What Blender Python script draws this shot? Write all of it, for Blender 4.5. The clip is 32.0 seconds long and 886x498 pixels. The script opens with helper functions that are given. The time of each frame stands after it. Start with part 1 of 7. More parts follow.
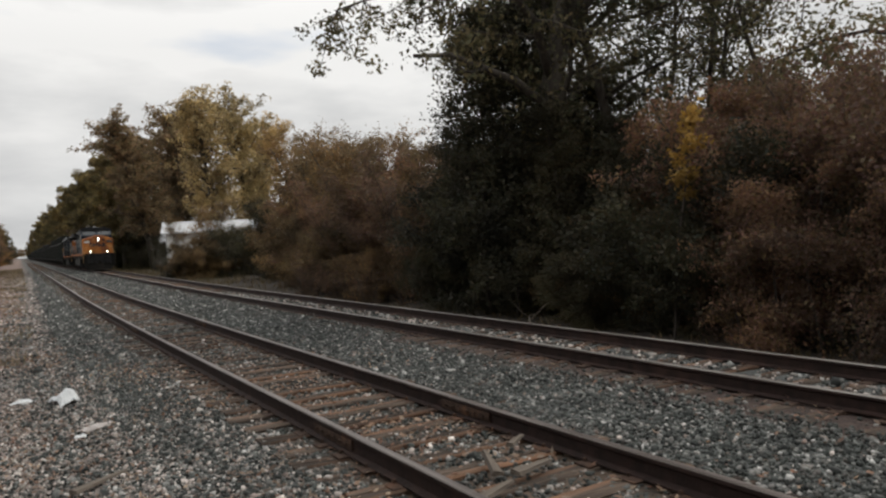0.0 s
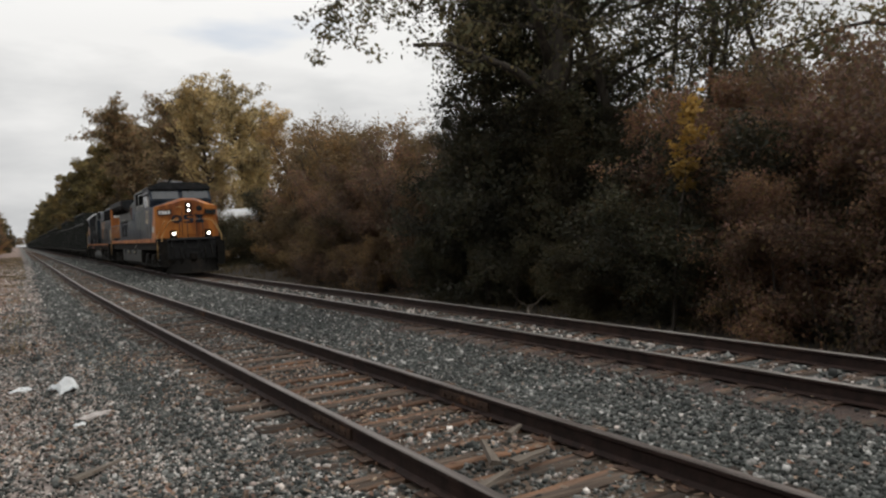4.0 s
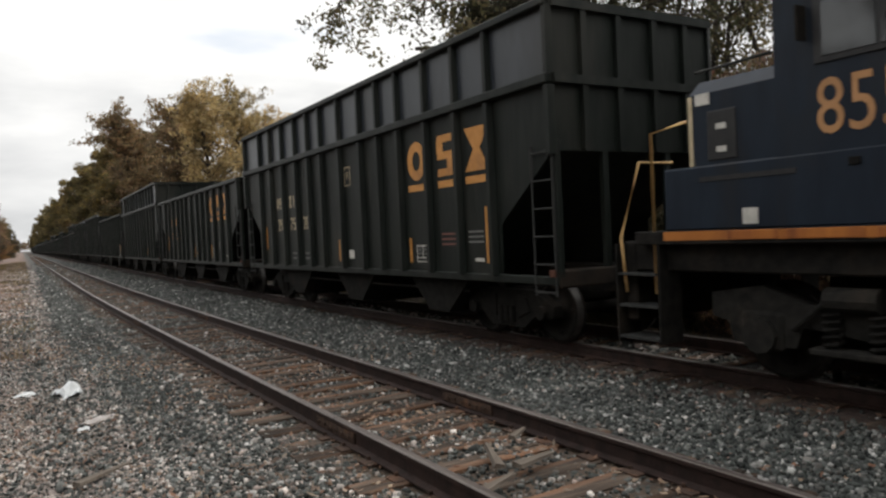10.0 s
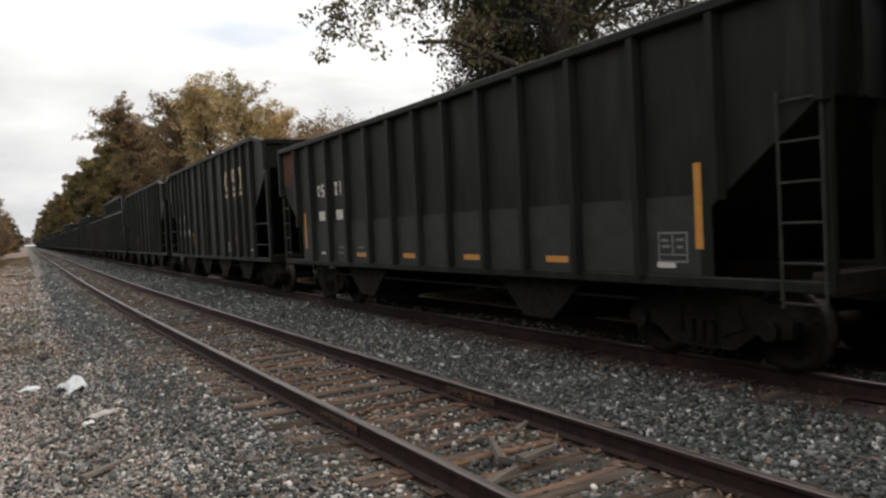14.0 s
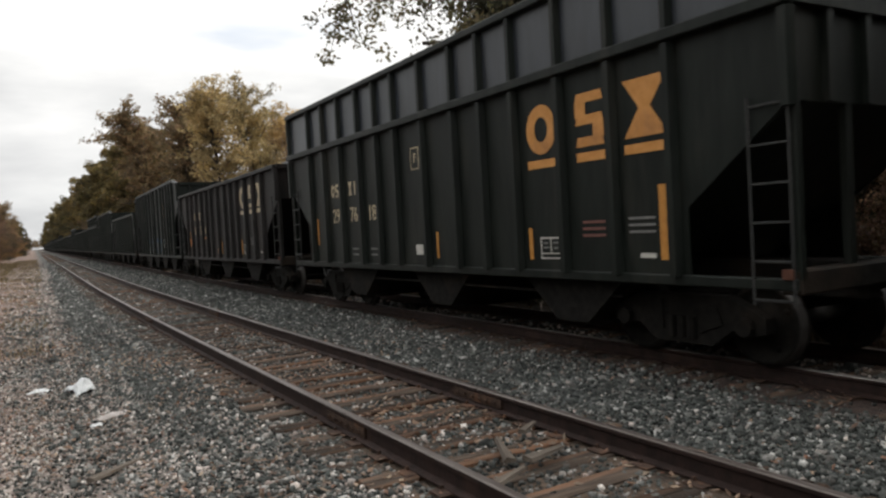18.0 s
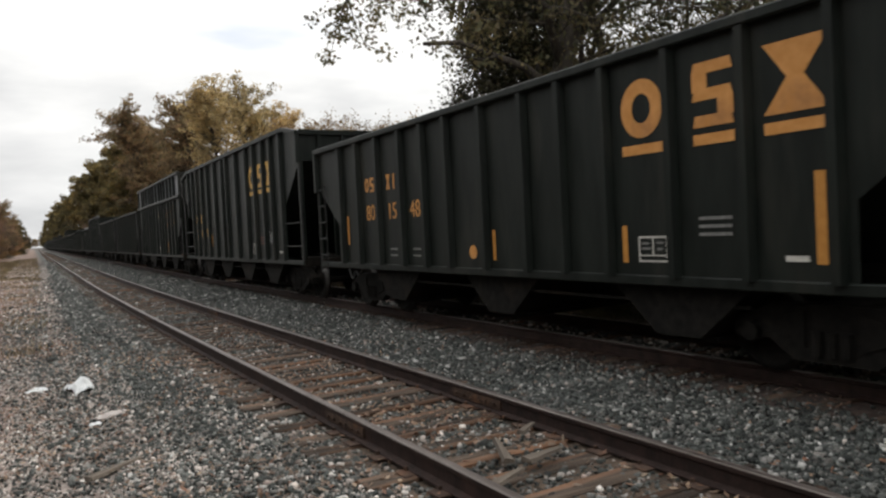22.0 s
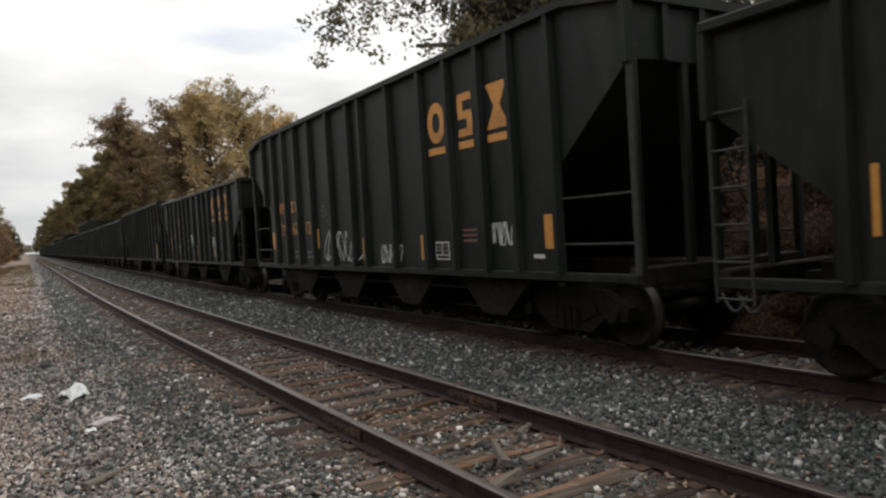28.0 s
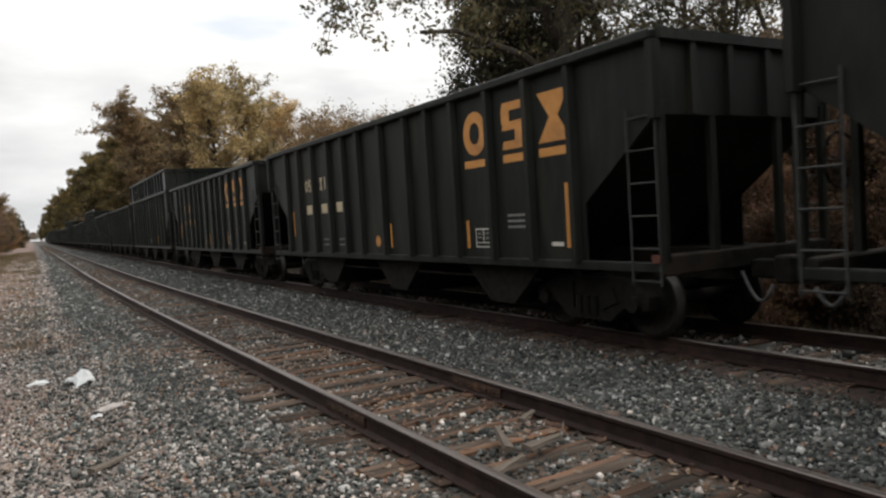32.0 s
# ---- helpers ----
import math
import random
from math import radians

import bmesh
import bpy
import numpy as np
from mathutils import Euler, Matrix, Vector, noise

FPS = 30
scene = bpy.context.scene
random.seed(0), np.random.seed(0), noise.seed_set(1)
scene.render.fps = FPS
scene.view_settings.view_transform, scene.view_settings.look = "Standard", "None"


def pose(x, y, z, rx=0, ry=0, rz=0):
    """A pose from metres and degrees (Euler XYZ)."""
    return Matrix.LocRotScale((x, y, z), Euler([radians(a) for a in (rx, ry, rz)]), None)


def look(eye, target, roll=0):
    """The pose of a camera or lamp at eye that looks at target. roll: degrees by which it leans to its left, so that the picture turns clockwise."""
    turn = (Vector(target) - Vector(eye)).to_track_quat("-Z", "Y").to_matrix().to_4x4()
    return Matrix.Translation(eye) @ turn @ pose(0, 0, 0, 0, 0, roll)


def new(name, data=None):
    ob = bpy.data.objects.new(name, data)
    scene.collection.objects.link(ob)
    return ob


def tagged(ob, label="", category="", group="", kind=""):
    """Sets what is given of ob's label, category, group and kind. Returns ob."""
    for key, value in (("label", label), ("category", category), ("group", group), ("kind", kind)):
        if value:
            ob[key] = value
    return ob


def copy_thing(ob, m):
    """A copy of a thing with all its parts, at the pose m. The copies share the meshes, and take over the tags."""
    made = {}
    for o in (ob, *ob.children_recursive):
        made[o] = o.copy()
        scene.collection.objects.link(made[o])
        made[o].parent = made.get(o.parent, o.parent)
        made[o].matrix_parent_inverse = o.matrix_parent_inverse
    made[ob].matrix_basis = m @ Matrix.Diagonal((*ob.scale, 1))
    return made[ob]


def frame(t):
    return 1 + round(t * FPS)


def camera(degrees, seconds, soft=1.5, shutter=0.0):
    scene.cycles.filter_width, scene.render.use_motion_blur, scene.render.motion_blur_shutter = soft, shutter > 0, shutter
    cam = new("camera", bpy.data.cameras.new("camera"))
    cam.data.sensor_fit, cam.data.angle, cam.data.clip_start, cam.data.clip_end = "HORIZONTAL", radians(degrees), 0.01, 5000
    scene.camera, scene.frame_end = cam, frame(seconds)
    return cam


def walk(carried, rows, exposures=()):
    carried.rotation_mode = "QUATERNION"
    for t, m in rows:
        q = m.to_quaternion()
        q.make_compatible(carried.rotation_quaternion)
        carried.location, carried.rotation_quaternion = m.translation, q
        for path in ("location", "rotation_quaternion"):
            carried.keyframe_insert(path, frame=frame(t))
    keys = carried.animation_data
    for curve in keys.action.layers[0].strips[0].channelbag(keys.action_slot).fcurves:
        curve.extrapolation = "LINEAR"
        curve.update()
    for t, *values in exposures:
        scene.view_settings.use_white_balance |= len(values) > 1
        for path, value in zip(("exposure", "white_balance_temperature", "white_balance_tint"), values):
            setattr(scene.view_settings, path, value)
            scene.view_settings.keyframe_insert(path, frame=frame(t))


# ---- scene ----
# Camera: held by hand at eye height beside the line, turning slightly. Rail top is z = 0, the line runs along +y.
EYE = (0.0, 0.0, 1.733)
TURNS = [
    (0, -31.35, -0.89, 2.72), (0.5, -31.17, -0.95, 2.69), (1, -30.98, -0.94, 2.45), (1.5, -31.00, -1.14, 2.48),
    (2, -31.08, -1.50, 2.83), (2.5, -30.99, -1.57, 2.80), (3, -31.22, -1.62, 2.63), (3.5, -31.45, -1.68, 2.51),
    (5.5, -31.14, -1.39, 2.38), (6, -31.14, -1.20, 2.55), (6.5, -31.39, -1.05, 2.44), (7, -31.12, -1.19, 2.43),
    (7.5, -31.25, -1.27, 2.41), (8, -31.23, -1.44, 2.56), (8.5, -31.18, -1.47, 2.68), (9, -31.16, -1.38, 2.55),
    (9.5, -31.09, -1.42, 2.61), (10, -31.19, -1.41, 2.72), (10.5, -31.23, -1.39, 2.58), (11, -31.15, -1.46, 2.73),
    (11.5, -30.96, -1.43, 2.93), (12, -30.99, -1.53, 2.84), (12.5, -31.07, -1.51, 2.94), (13, -31.02, -1.76, 2.85),
    (13.5, -31.10, -1.94, 2.83), (14, -30.96, -1.88, 2.83), (14.5, -30.73, -1.92, 2.90), (16.5, -30.44, -1.49, 3.19),
    (17, -30.54, -1.54, 3.11), (17.5, -30.58, -1.61, 3.07), (18, -30.51, -1.79, 3.18), (18.5, -30.55, -1.76, 3.19),
    (19, -30.38, -2.00, 3.21), (19.5, -30.43, -1.93, 3.04), (20, -30.58, -1.72, 3.05), (20.5, -30.70, -1.63, 3.12),
    (21, -30.79, -1.66, 3.00), (21.5, -30.68, -1.61, 3.15), (22, -30.53, -1.75, 2.91), (22.5, -30.47, -1.83, 3.05),
    (23, -30.50, -1.54, 3.07), (23.5, -30.44, -1.73, 3.18), (24, -30.36, -1.80, 3.11), (24.5, -30.48, -2.02, 3.47),
    (25, -30.50, -2.07, 3.13), (25.5, -30.56, -1.85, 3.20), (27.5, -31.20, -1.55, 3.40), (28, -30.94, -1.63, 3.48),
    (28.5, -30.79, -1.82, 3.62), (29, -30.68, -1.86, 3.72), (29.5, -30.76, -1.91, 3.66), (30, -30.63, -2.11, 3.69),
    (30.5, -30.71, -2.19, 3.70), (31, -30.63, -2.36, 3.56), (31.5, -30.57, -2.36, 3.63), (32, -30.64, -2.59, 3.46),
]
cam = camera(62.19, 32.0, soft=2.4, shutter=0.08)
walk(cam, [(t, pose(*EYE, 90 + pitch, roll, yaw)) for t, yaw, pitch, roll in TURNS],
     exposures=[(0, 0.08), (5.0, 0.12), (7.0, 0.20), (9.0, 0.33), (11.0, 0.44), (13.0, 0.38), (17.0, 0.40), (21.0, 0.42), (25.0, 0.45), (28.0, 0.32), (30.0, 0.38), (32.0, 0.42)])

# ---- sky and light: bright broken overcast ----
SUN_EL, SUN_AZ = radians(48), radians(82)
world = bpy.data.worlds.new("overcast_sky")
scene.world = world
world.use_nodes = True
wn, wl = world.node_tree.nodes, world.node_tree.links
wn.clear()
w_out, w_bg = wn.new("ShaderNodeOutputWorld"), wn.new("ShaderNodeBackground")
w_sky = wn.new("ShaderNodeTexSky")
w_sky.sky_type, w_sky.sun_disc = "NISHITA", False
w_sky.sun_elevation, w_sky.sun_rotation = SUN_EL, SUN_AZ
w_dim = wn.new("ShaderNodeVectorMath")
w_dim.operation, w_dim.inputs[3].default_value = "SCALE", 0.12
wl.new(w_sky.outputs[0], w_dim.inputs[0])
w_co, w_map = wn.new("ShaderNodeTexCoord"), wn.new("ShaderNodeMapping")
w_map.inputs["Scale"].default_value = (1.0, 1.0, 3.4)
w_map.inputs["Location"].default_value = (0.35, 0.1, 0.4)
wl.new(w_co.outputs["Generated"], w_map.inputs[0])


def sky_noise(scale, detail, ramp):
    n, r = wn.new("ShaderNodeTexNoise"), wn.new("ShaderNodeValToRGB")
    n.inputs["Scale"].default_value, n.inputs["Detail"].default_value = scale, detail
    wl.new(w_map.outputs[0], n.inputs["Vector"])
    wl.new(n.outputs[0], r.inputs[0])
    r.color_ramp.elements[0].position, r.color_ramp.elements[0].color = ramp[0]
    r.color_ramp.elements[1].position, r.color_ramp.elements[1].color = ramp[1]
    for pos, col in ramp[2:]:
        r.color_ramp.elements.new(pos).color = col
    return r


w_grey = sky_noise(2.6, 6.0, [(0.36, (0.56, 0.565, 0.57, 1)), (0.60, (0.92, 0.912, 0.895, 1)), (0.48, (0.74, 0.74, 0.735, 1))])
w_gap = sky_noise(2.2, 5.0, [(0.62, (0, 0, 0, 1)), (0.74, (0.5, 0.5, 0.5, 1))])
w_mix = wn.new("ShaderNodeMix")
w_mix.data_type = "RGBA"
wl.new(w_gap.outputs[0], w_mix.inputs["Factor"])
wl.new(w_grey.outputs[0], w_mix.inputs["A"])
wl.new(w_dim.outputs[0], w_mix.inputs["B"])
# an overcast sky is brighter overhead than at the horizon
w_axes, w_rise = wn.new("ShaderNodeSeparateXYZ"), wn.new("ShaderNodeMapRange")
w_rise.inputs["From Min"].default_value, w_rise.inputs["From Max"].default_value = 0.25, 1.0
w_rise.inputs["To Min"].default_value, w_rise.inputs["To Max"].default_value = 0.91, 1.90
wl.new(w_co.outputs["Generated"], w_axes.inputs[0])
wl.new(w_axes.outputs[2], w_rise.inputs["Value"])
w_up = wn.new("ShaderNodeVectorMath")
w_up.operation = "SCALE"
wl.new(w_mix.outputs["Result"], w_up.inputs[0])
wl.new(w_rise.outputs[0], w_up.inputs[3])
wl.new(w_up.outputs[0], w_bg.inputs[0])
w_bg.inputs[1].default_value = 1.0
wl.new(w_bg.outputs[0], w_out.inputs[0])

sun_data = bpy.data.lights.new("sun", "SUN")
sun_data.energy, sun_data.angle, sun_data.color = 1.6, radians(28), (1.0, 0.94, 0.86)
sun = new("sun", sun_data)
sun.matrix_world = look((math.sin(SUN_AZ) * 60, math.cos(SUN_AZ) * 60, math.tan(SUN_EL) * 60), (0, 0, 0))

# ---- materials ----
def ramp_node(nt, source, stops):
    r = nt.nodes.new("ShaderNodeValToRGB")
    for k, (pos, col) in enumerate(stops):
        e = r.color_ramp.elements[k] if k < 2 else r.color_ramp.elements.new(pos)
        e.position, e.color = pos, (*col, 1)
    nt.links.new(source, r.inputs[0])
    return r.outputs[0]


def noise_node(nt, vec, scale, detail=5.0, rough=0.55):
    n = nt.nodes.new("ShaderNodeTexNoise")
    n.inputs["Scale"].default_value, n.inputs["Detail"].default_value, n.inputs["Roughness"].default_value = scale, detail, rough
    nt.links.new(vec, n.inputs["Vector"])
    return n.outputs[0]


def mix_node(nt, fac, a, b, blend="MIX"):
    m = nt.nodes.new("ShaderNodeMix")
    m.data_type, m.blend_type = "RGBA", blend
    for socket, value in (("Factor", fac), ("A", a), ("B", b)):
        if isinstance(value, (int, float)):
            m.inputs[socket].default_value = value
        elif isinstance(value, tuple):
            m.inputs[socket].default_value = (*value, 1)
        else:
            nt.links.new(value, m.inputs[socket])
    return m.outputs["Result"]


def shader(name):
    m = bpy.data.materials.new(name)
    m.use_nodes = True
    nt = m.node_tree
    b = nt.nodes["Principled BSDF"]
    co = nt.nodes.new("ShaderNodeTexCoord").outputs["Object"]
    return m, nt, b, co


def stretched(nt, co, scale):
    mp = nt.nodes.new("ShaderNodeMapping")
    mp.inputs["Scale"].default_value = scale
    nt.links.new(co, mp.inputs[0])
    return mp.outputs[0]


def bump(nt, b, source, strength, distance=0.02):
    n = nt.nodes.new("ShaderNodeBump")
    n.inputs["Strength"].default_value, n.inputs["Distance"].default_value = strength, distance
    nt.links.new(source, n.inputs["Height"])
    nt.links.new(n.outputs[0], b.inputs["Normal"])


def surf(name, c1, c2, scale=6.0, rough=0.7, metal=0.0, stain=None, stain_scale=1.2, stain_at=0.62, relief=0.25, stretch=(1, 1, 1), island=0.0, per_object=0.0, gloss=0.35):
    """A worn surface: two tones of grain, larger stains, relief, and a tone that differs from piece to piece."""
    m, nt, b, co = shader(name)
    vec = stretched(nt, co, stretch)
    fine = noise_node(nt, vec, scale, 6.0)
    col = ramp_node(nt, fine, [(0.35, c1), (0.68, c2)])
    if stain:
        big = noise_node(nt, vec, stain_scale, 4.0, 0.62)
        col = mix_node(nt, ramp_node(nt, big, [(stain_at - 0.09, (0, 0, 0)), (stain_at + 0.07, (1, 1, 1))]), col, stain)
    if island or per_object:
        src = nt.nodes.new("ShaderNodeNewGeometry").outputs["Random Per Island"] if island else nt.nodes.new("ShaderNodeObjectInfo").outputs["Random"]
        k = island or per_object
        col = mix_node(nt, 1.0, col, ramp_node(nt, src, [(0.0, (1 - k, 1 - k, 1 - k)), (1.0, (1 + k, 1 + k * 0.96, 1 + k * 0.9))]), "MULTIPLY")
    nt.links.new(col, b.inputs["Base Color"])
    b.inputs["Roughness"].default_value, b.inputs["Metallic"].default_value = rough, metal
    b.inputs["Specular IOR Level"].default_value = gloss
    if relief:
        bump(nt, b, noise_node(nt, vec, scale * 3.0, 4.0), relief)
    return m


def leafy(name, tones, rough=0.65):
    """Leaves: each leaf takes one tone of the ramp, and a little light comes through."""
    m, nt, b, co = shader(name)
    src = nt.nodes.new("ShaderNodeNewGeometry").outputs["Random Per Island"]
    stops = [(i / max(1, len(tones) - 1), c) for i, c in enumerate(tones)]
    col = ramp_node(nt, src, stops)
    big = noise_node(nt, co, 0.45, 3.0)
    col = mix_node(nt, 1.0, col, ramp_node(nt, big, [(0.35, (0.45, 0.45, 0.45)), (0.65, (1.35, 1.30, 1.18))]), "MULTIPLY")
    tint = nt.nodes.new("ShaderNodeObjectInfo").outputs["Random"]
    col = mix_node(nt, 1.0, col, ramp_node(nt, tint, [(0.0, (0.72, 0.76, 0.76)), (0.5, (1.0, 1.0, 1.0)), (1.0, (1.28, 1.16, 1.0))]), "MULTIPLY")
    nt.links.new(col, b.inputs["Base Color"])
    b.inputs["Roughness"].default_value = rough
    t = nt.nodes.new("ShaderNodeBsdfTranslucent")
    nt.links.new(col, t.inputs[0])
    mx = nt.nodes.new("ShaderNodeMixShader")
    mx.inputs[0].default_value = 0.46
    nt.links.new(b.outputs[0], mx.inputs[1])
    nt.links.new(t.outputs[0], mx.inputs[2])
    nt.links.new(mx.outputs[0], nt.nodes["Material Output"].inputs[0])
    return m


def glow(name, col, strength):
    m, nt, b, co = shader(name)
    b.inputs["Base Color"].default_value = (*col, 1)
    b.inputs["Emission Color"].default_value = (*col, 1)
    b.inputs["Emission Strength"].default_value = strength
    return m


# paint and metal
PAINT_BLACK = surf("weathered_black_paint", (0.0054, 0.0074, 0.0061), (0.0120, 0.0152, 0.0127), 5.0, 0.5, stain=(0.0225, 0.0230, 0.0190), stain_at=0.62, stretch=(1, 1, 0.22), relief=0.12, gloss=0.18)
PAINT_SOOT = surf("sooty_black_paint", (0.0066, 0.0081, 0.0067), (0.0138, 0.0160, 0.0134), 5.0, 0.55, stain=(0.025, 0.0235, 0.0192), stretch=(1, 1, 0.2), relief=0.12, gloss=0.16)
PAINT_BROWN = surf("faded_brown_black_paint", (0.0092, 0.0086, 0.0083), (0.0165, 0.0148, 0.0142), 5.0, 0.6, stain=(0.029, 0.0225, 0.021), stretch=(1, 1, 0.2), relief=0.12, gloss=0.2)
PAINT_GREY_BAND = surf("grey_primer_band", (0.024, 0.025, 0.024), (0.036, 0.038, 0.036), 4.0, 0.6, stretch=(1, 1, 0.4), relief=0.1, gloss=0.2)
RUST_PANEL = surf("rust_brown_panel", (0.060, 0.026, 0.018), (0.11, 0.050, 0.034), 6.0, 0.8, stain=(0.03, 0.018, 0.015), stretch=(1, 1, 0.4), gloss=0.15)
RUST_DARK = surf("dark_rust_stained_panel", (0.016, 0.009, 0.0075), (0.034, 0.018, 0.014), 5.0, 0.8, stain=(0.012, 0.009, 0.008), stretch=(1, 1, 0.3), gloss=0.12)
STEEL_DARK = surf("grimy_running_gear", (0.0072, 0.0068, 0.0062), (0.0175, 0.0158, 0.0138), 8.0, 0.8, stain=(0.026, 0.020, 0.0155), relief=0.3, gloss=0.1)
TANK_GRIME = surf("grimy_tank_paint", (0.012, 0.013, 0.012), (0.022, 0.023, 0.021), 5.0, 0.6, stain=(0.030, 0.027, 0.023), stretch=(1, 0.4, 1), relief=0.1, gloss=0.25)
TRUCK_DUST = surf("dusty_truck_casting", (0.011, 0.0105, 0.0097), (0.024, 0.0225, 0.020), 7.0, 0.85, stain=(0.042, 0.035, 0.028), relief=0.3, gloss=0.1)
STEEL_RUST = surf("rusted_steel", (0.030, 0.019, 0.014), (0.070, 0.043, 0.031), 14.0, 0.8, stain=(0.11, 0.058, 0.035), stain_scale=4.0, relief=0.4, gloss=0.2)
STEEL_BRIGHT = surf("worn_bright_steel", (0.045, 0.042, 0.040), (0.085, 0.080, 0.075), 20.0, 0.5, metal=0.7, stretch=(1, 0.05, 1), relief=0.05)
RAIL_SIDE = surf("rusty_rail", (0.015, 0.0090, 0.0078), (0.032, 0.0185, 0.0152), 9.0, 0.75, stain=(0.042, 0.023, 0.0175), stain_scale=2.0, relief=0.3, gloss=0.2)
RAIL_TOP = surf("rail_head_running_surface", (0.14, 0.122, 0.110), (0.34, 0.315, 0.295), 18.0, 0.36, metal=0.8, stretch=(1, 0.03, 1), relief=0.04)
RAIL_TOP_DULL = surf("dull_brown_rail_head", (0.085, 0.070, 0.062), (0.20, 0.175, 0.16), 16.0, 0.40, metal=0.6, stretch=(1, 0.04, 1), relief=0.08)
# the sky's reflection on the extension sheets is put into this lighter blue-grey
EXTENSION_SKY_TINT = surf("extension_paint_with_sky_reflection", (0.0175, 0.0215, 0.027), (0.029, 0.034, 0.041), 4.0, 0.36, stain=(0.014, 0.016, 0.018), stain_at=0.58, stretch=(1, 1, 0.3), relief=0.06, gloss=0.5)
COAL = surf("coal", (0.008, 0.008, 0.009), (0.035, 0.035, 0.037), 9.0, 0.55, relief=1.0, island=0.3)
LETTER_GOLD = surf("faded_gold_paint", (0.46, 0.205, 0.048), (0.57, 0.27, 0.078), 7.0, 0.6, stain=(0.33, 0.15, 0.05), stretch=(1, 1, 0.35), relief=0.05)
EMBLEM_BLUE = surf("faded_blue_emblem_paint", (0.016, 0.034, 0.060), (0.026, 0.050, 0.084), 4.0, 0.55, stain=(0.040, 0.046, 0.050), stain_at=0.60, stretch=(1, 1, 0.3), relief=0.03)
LETTER_TAN = surf("weathered_tan_emblem_paint", (0.34, 0.175, 0.070), (0.43, 0.225, 0.10), 5.0, 0.6, stain=(0.24, 0.125, 0.055), stretch=(1, 1, 0.35), relief=0.05)
LETTER_YELLOW = surf("yellow_lettering", (0.52, 0.31, 0.075), (0.62, 0.38, 0.11), 7.0, 0.6, stain=(0.38, 0.22, 0.07), relief=0.05)
LETTER_WHITE = surf("dirty_white_lettering", (0.42, 0.41, 0.37), (0.60, 0.58, 0.53), 9.0, 0.6, stain=(0.25, 0.24, 0.22), relief=0.05)
LETTER_CREAM = surf("faded_cream_lettering", (0.40, 0.33, 0.21), (0.52, 0.43, 0.29), 9.0, 0.6, stain=(0.22, 0.18, 0.13), relief=0.05)
REFLECTOR = surf("amber_reflective_strip", (0.42, 0.185, 0.036), (0.52, 0.245, 0.055), 10.0, 0.5, relief=0.05)
STENCIL_GREY = surf("grey_stencil", (0.12, 0.12, 0.115), (0.20, 0.20, 0.19), 16.0, 0.7, relief=0.0)
STENCIL_RED = surf("faint_red_stencil", (0.12, 0.055, 0.045), (0.17, 0.075, 0.06), 16.0, 0.7, relief=0.0)
SPRAY_WHITE = surf("white_spray_paint", (0.44, 0.46, 0.45), (0.62, 0.63, 0.61), 12.0, 0.6, relief=0.0)
SPRAY_PALE = surf("pale_grey_green_spray_paint", (0.16, 0.20, 0.185), (0.36, 0.40, 0.38), 5.0, 0.6, stain=(0.08, 0.11, 0.10), stain_at=0.56, relief=0.0)
SPRAY_TEAL = surf("dark_teal_spray_paint", (0.010, 0.026, 0.024), (0.026, 0.066, 0.058), 3.0, 0.6, stain=(0.010, 0.011, 0.010), stain_at=0.52, relief=0.0)
SPRAY_BLUE = surf("blue_spray_paint", (0.010, 0.034, 0.078), (0.022, 0.075, 0.155), 3.0, 0.6, stain=(0.010, 0.024, 0.030), stain_at=0.60, relief=0.0)
YELLOW_NOSE = surf("weathered_yellow_paint", (0.35, 0.118, 0.021), (0.43, 0.155, 0.031), 3.0, 0.55, stain=(0.18, 0.052, 0.015), stain_at=0.53, stretch=(1, 1, 0.3), relief=0.06, gloss=0.3)
ORANGE_END = surf("orange_hood_end_paint", (0.33, 0.115, 0.022), (0.40, 0.145, 0.030), 3.0, 0.55, stain=(0.22, 0.070, 0.018), stain_at=0.60, stretch=(1, 1, 0.3), relief=0.06, gloss=0.3)
BLUE_PAINT = surf("dark_blue_paint", (0.0065, 0.0108, 0.0190), (0.0112, 0.0185, 0.0300), 4.0, 0.45, stain=(0.012, 0.0135, 0.016), stretch=(1, 1, 0.25), relief=0.05, gloss=0.22)
BLUE_HOOD = surf("faded_blue_hood_paint", (0.0105, 0.0190, 0.0275), (0.0175, 0.0300, 0.0420), 4.0, 0.5, stain=(0.0070, 0.0090, 0.0110), stain_at=0.50, stretch=(1, 1, 0.22), relief=0.05, gloss=0.22)
GREY_HOOD = surf("dull_grey_hood_paint", (0.066, 0.073, 0.070), (0.100, 0.108, 0.103), 4.0, 0.55, stain=(0.040, 0.042, 0.040), stain_at=0.56, stretch=(1, 1, 0.15), relief=0.05, gloss=0.2)
SILVER_ROOF = surf("silver_cab_roof", (0.40, 0.41, 0.42), (0.55, 0.56, 0.57), 4.0, 0.45, stain=(0.24, 0.24, 0.24), relief=0.05)
SOOT_ROOF = surf("sooty_roof", (0.010, 0.011, 0.012), (0.026, 0.027, 0.029), 4.0, 0.7, stain=(0.04, 0.03, 0.024), gloss=0.2)
GRILLE = surf("black_radiator_grille", (0.0058, 0.0058, 0.0062), (0.012, 0.012, 0.0125), 30.0, 0.95, relief=0.2, gloss=0.03)
HANDRAIL_DARK = surf("dull_grey_handrail", (0.085, 0.095, 0.105), (0.13, 0.14, 0.15), 12.0, 0.5, relief=0.0)
LADDER_STEEL = surf("grimy_ladder_steel", (0.022, 0.023, 0.023), (0.042, 0.042, 0.040), 12.0, 0.6, relief=0.0, gloss=0.2)
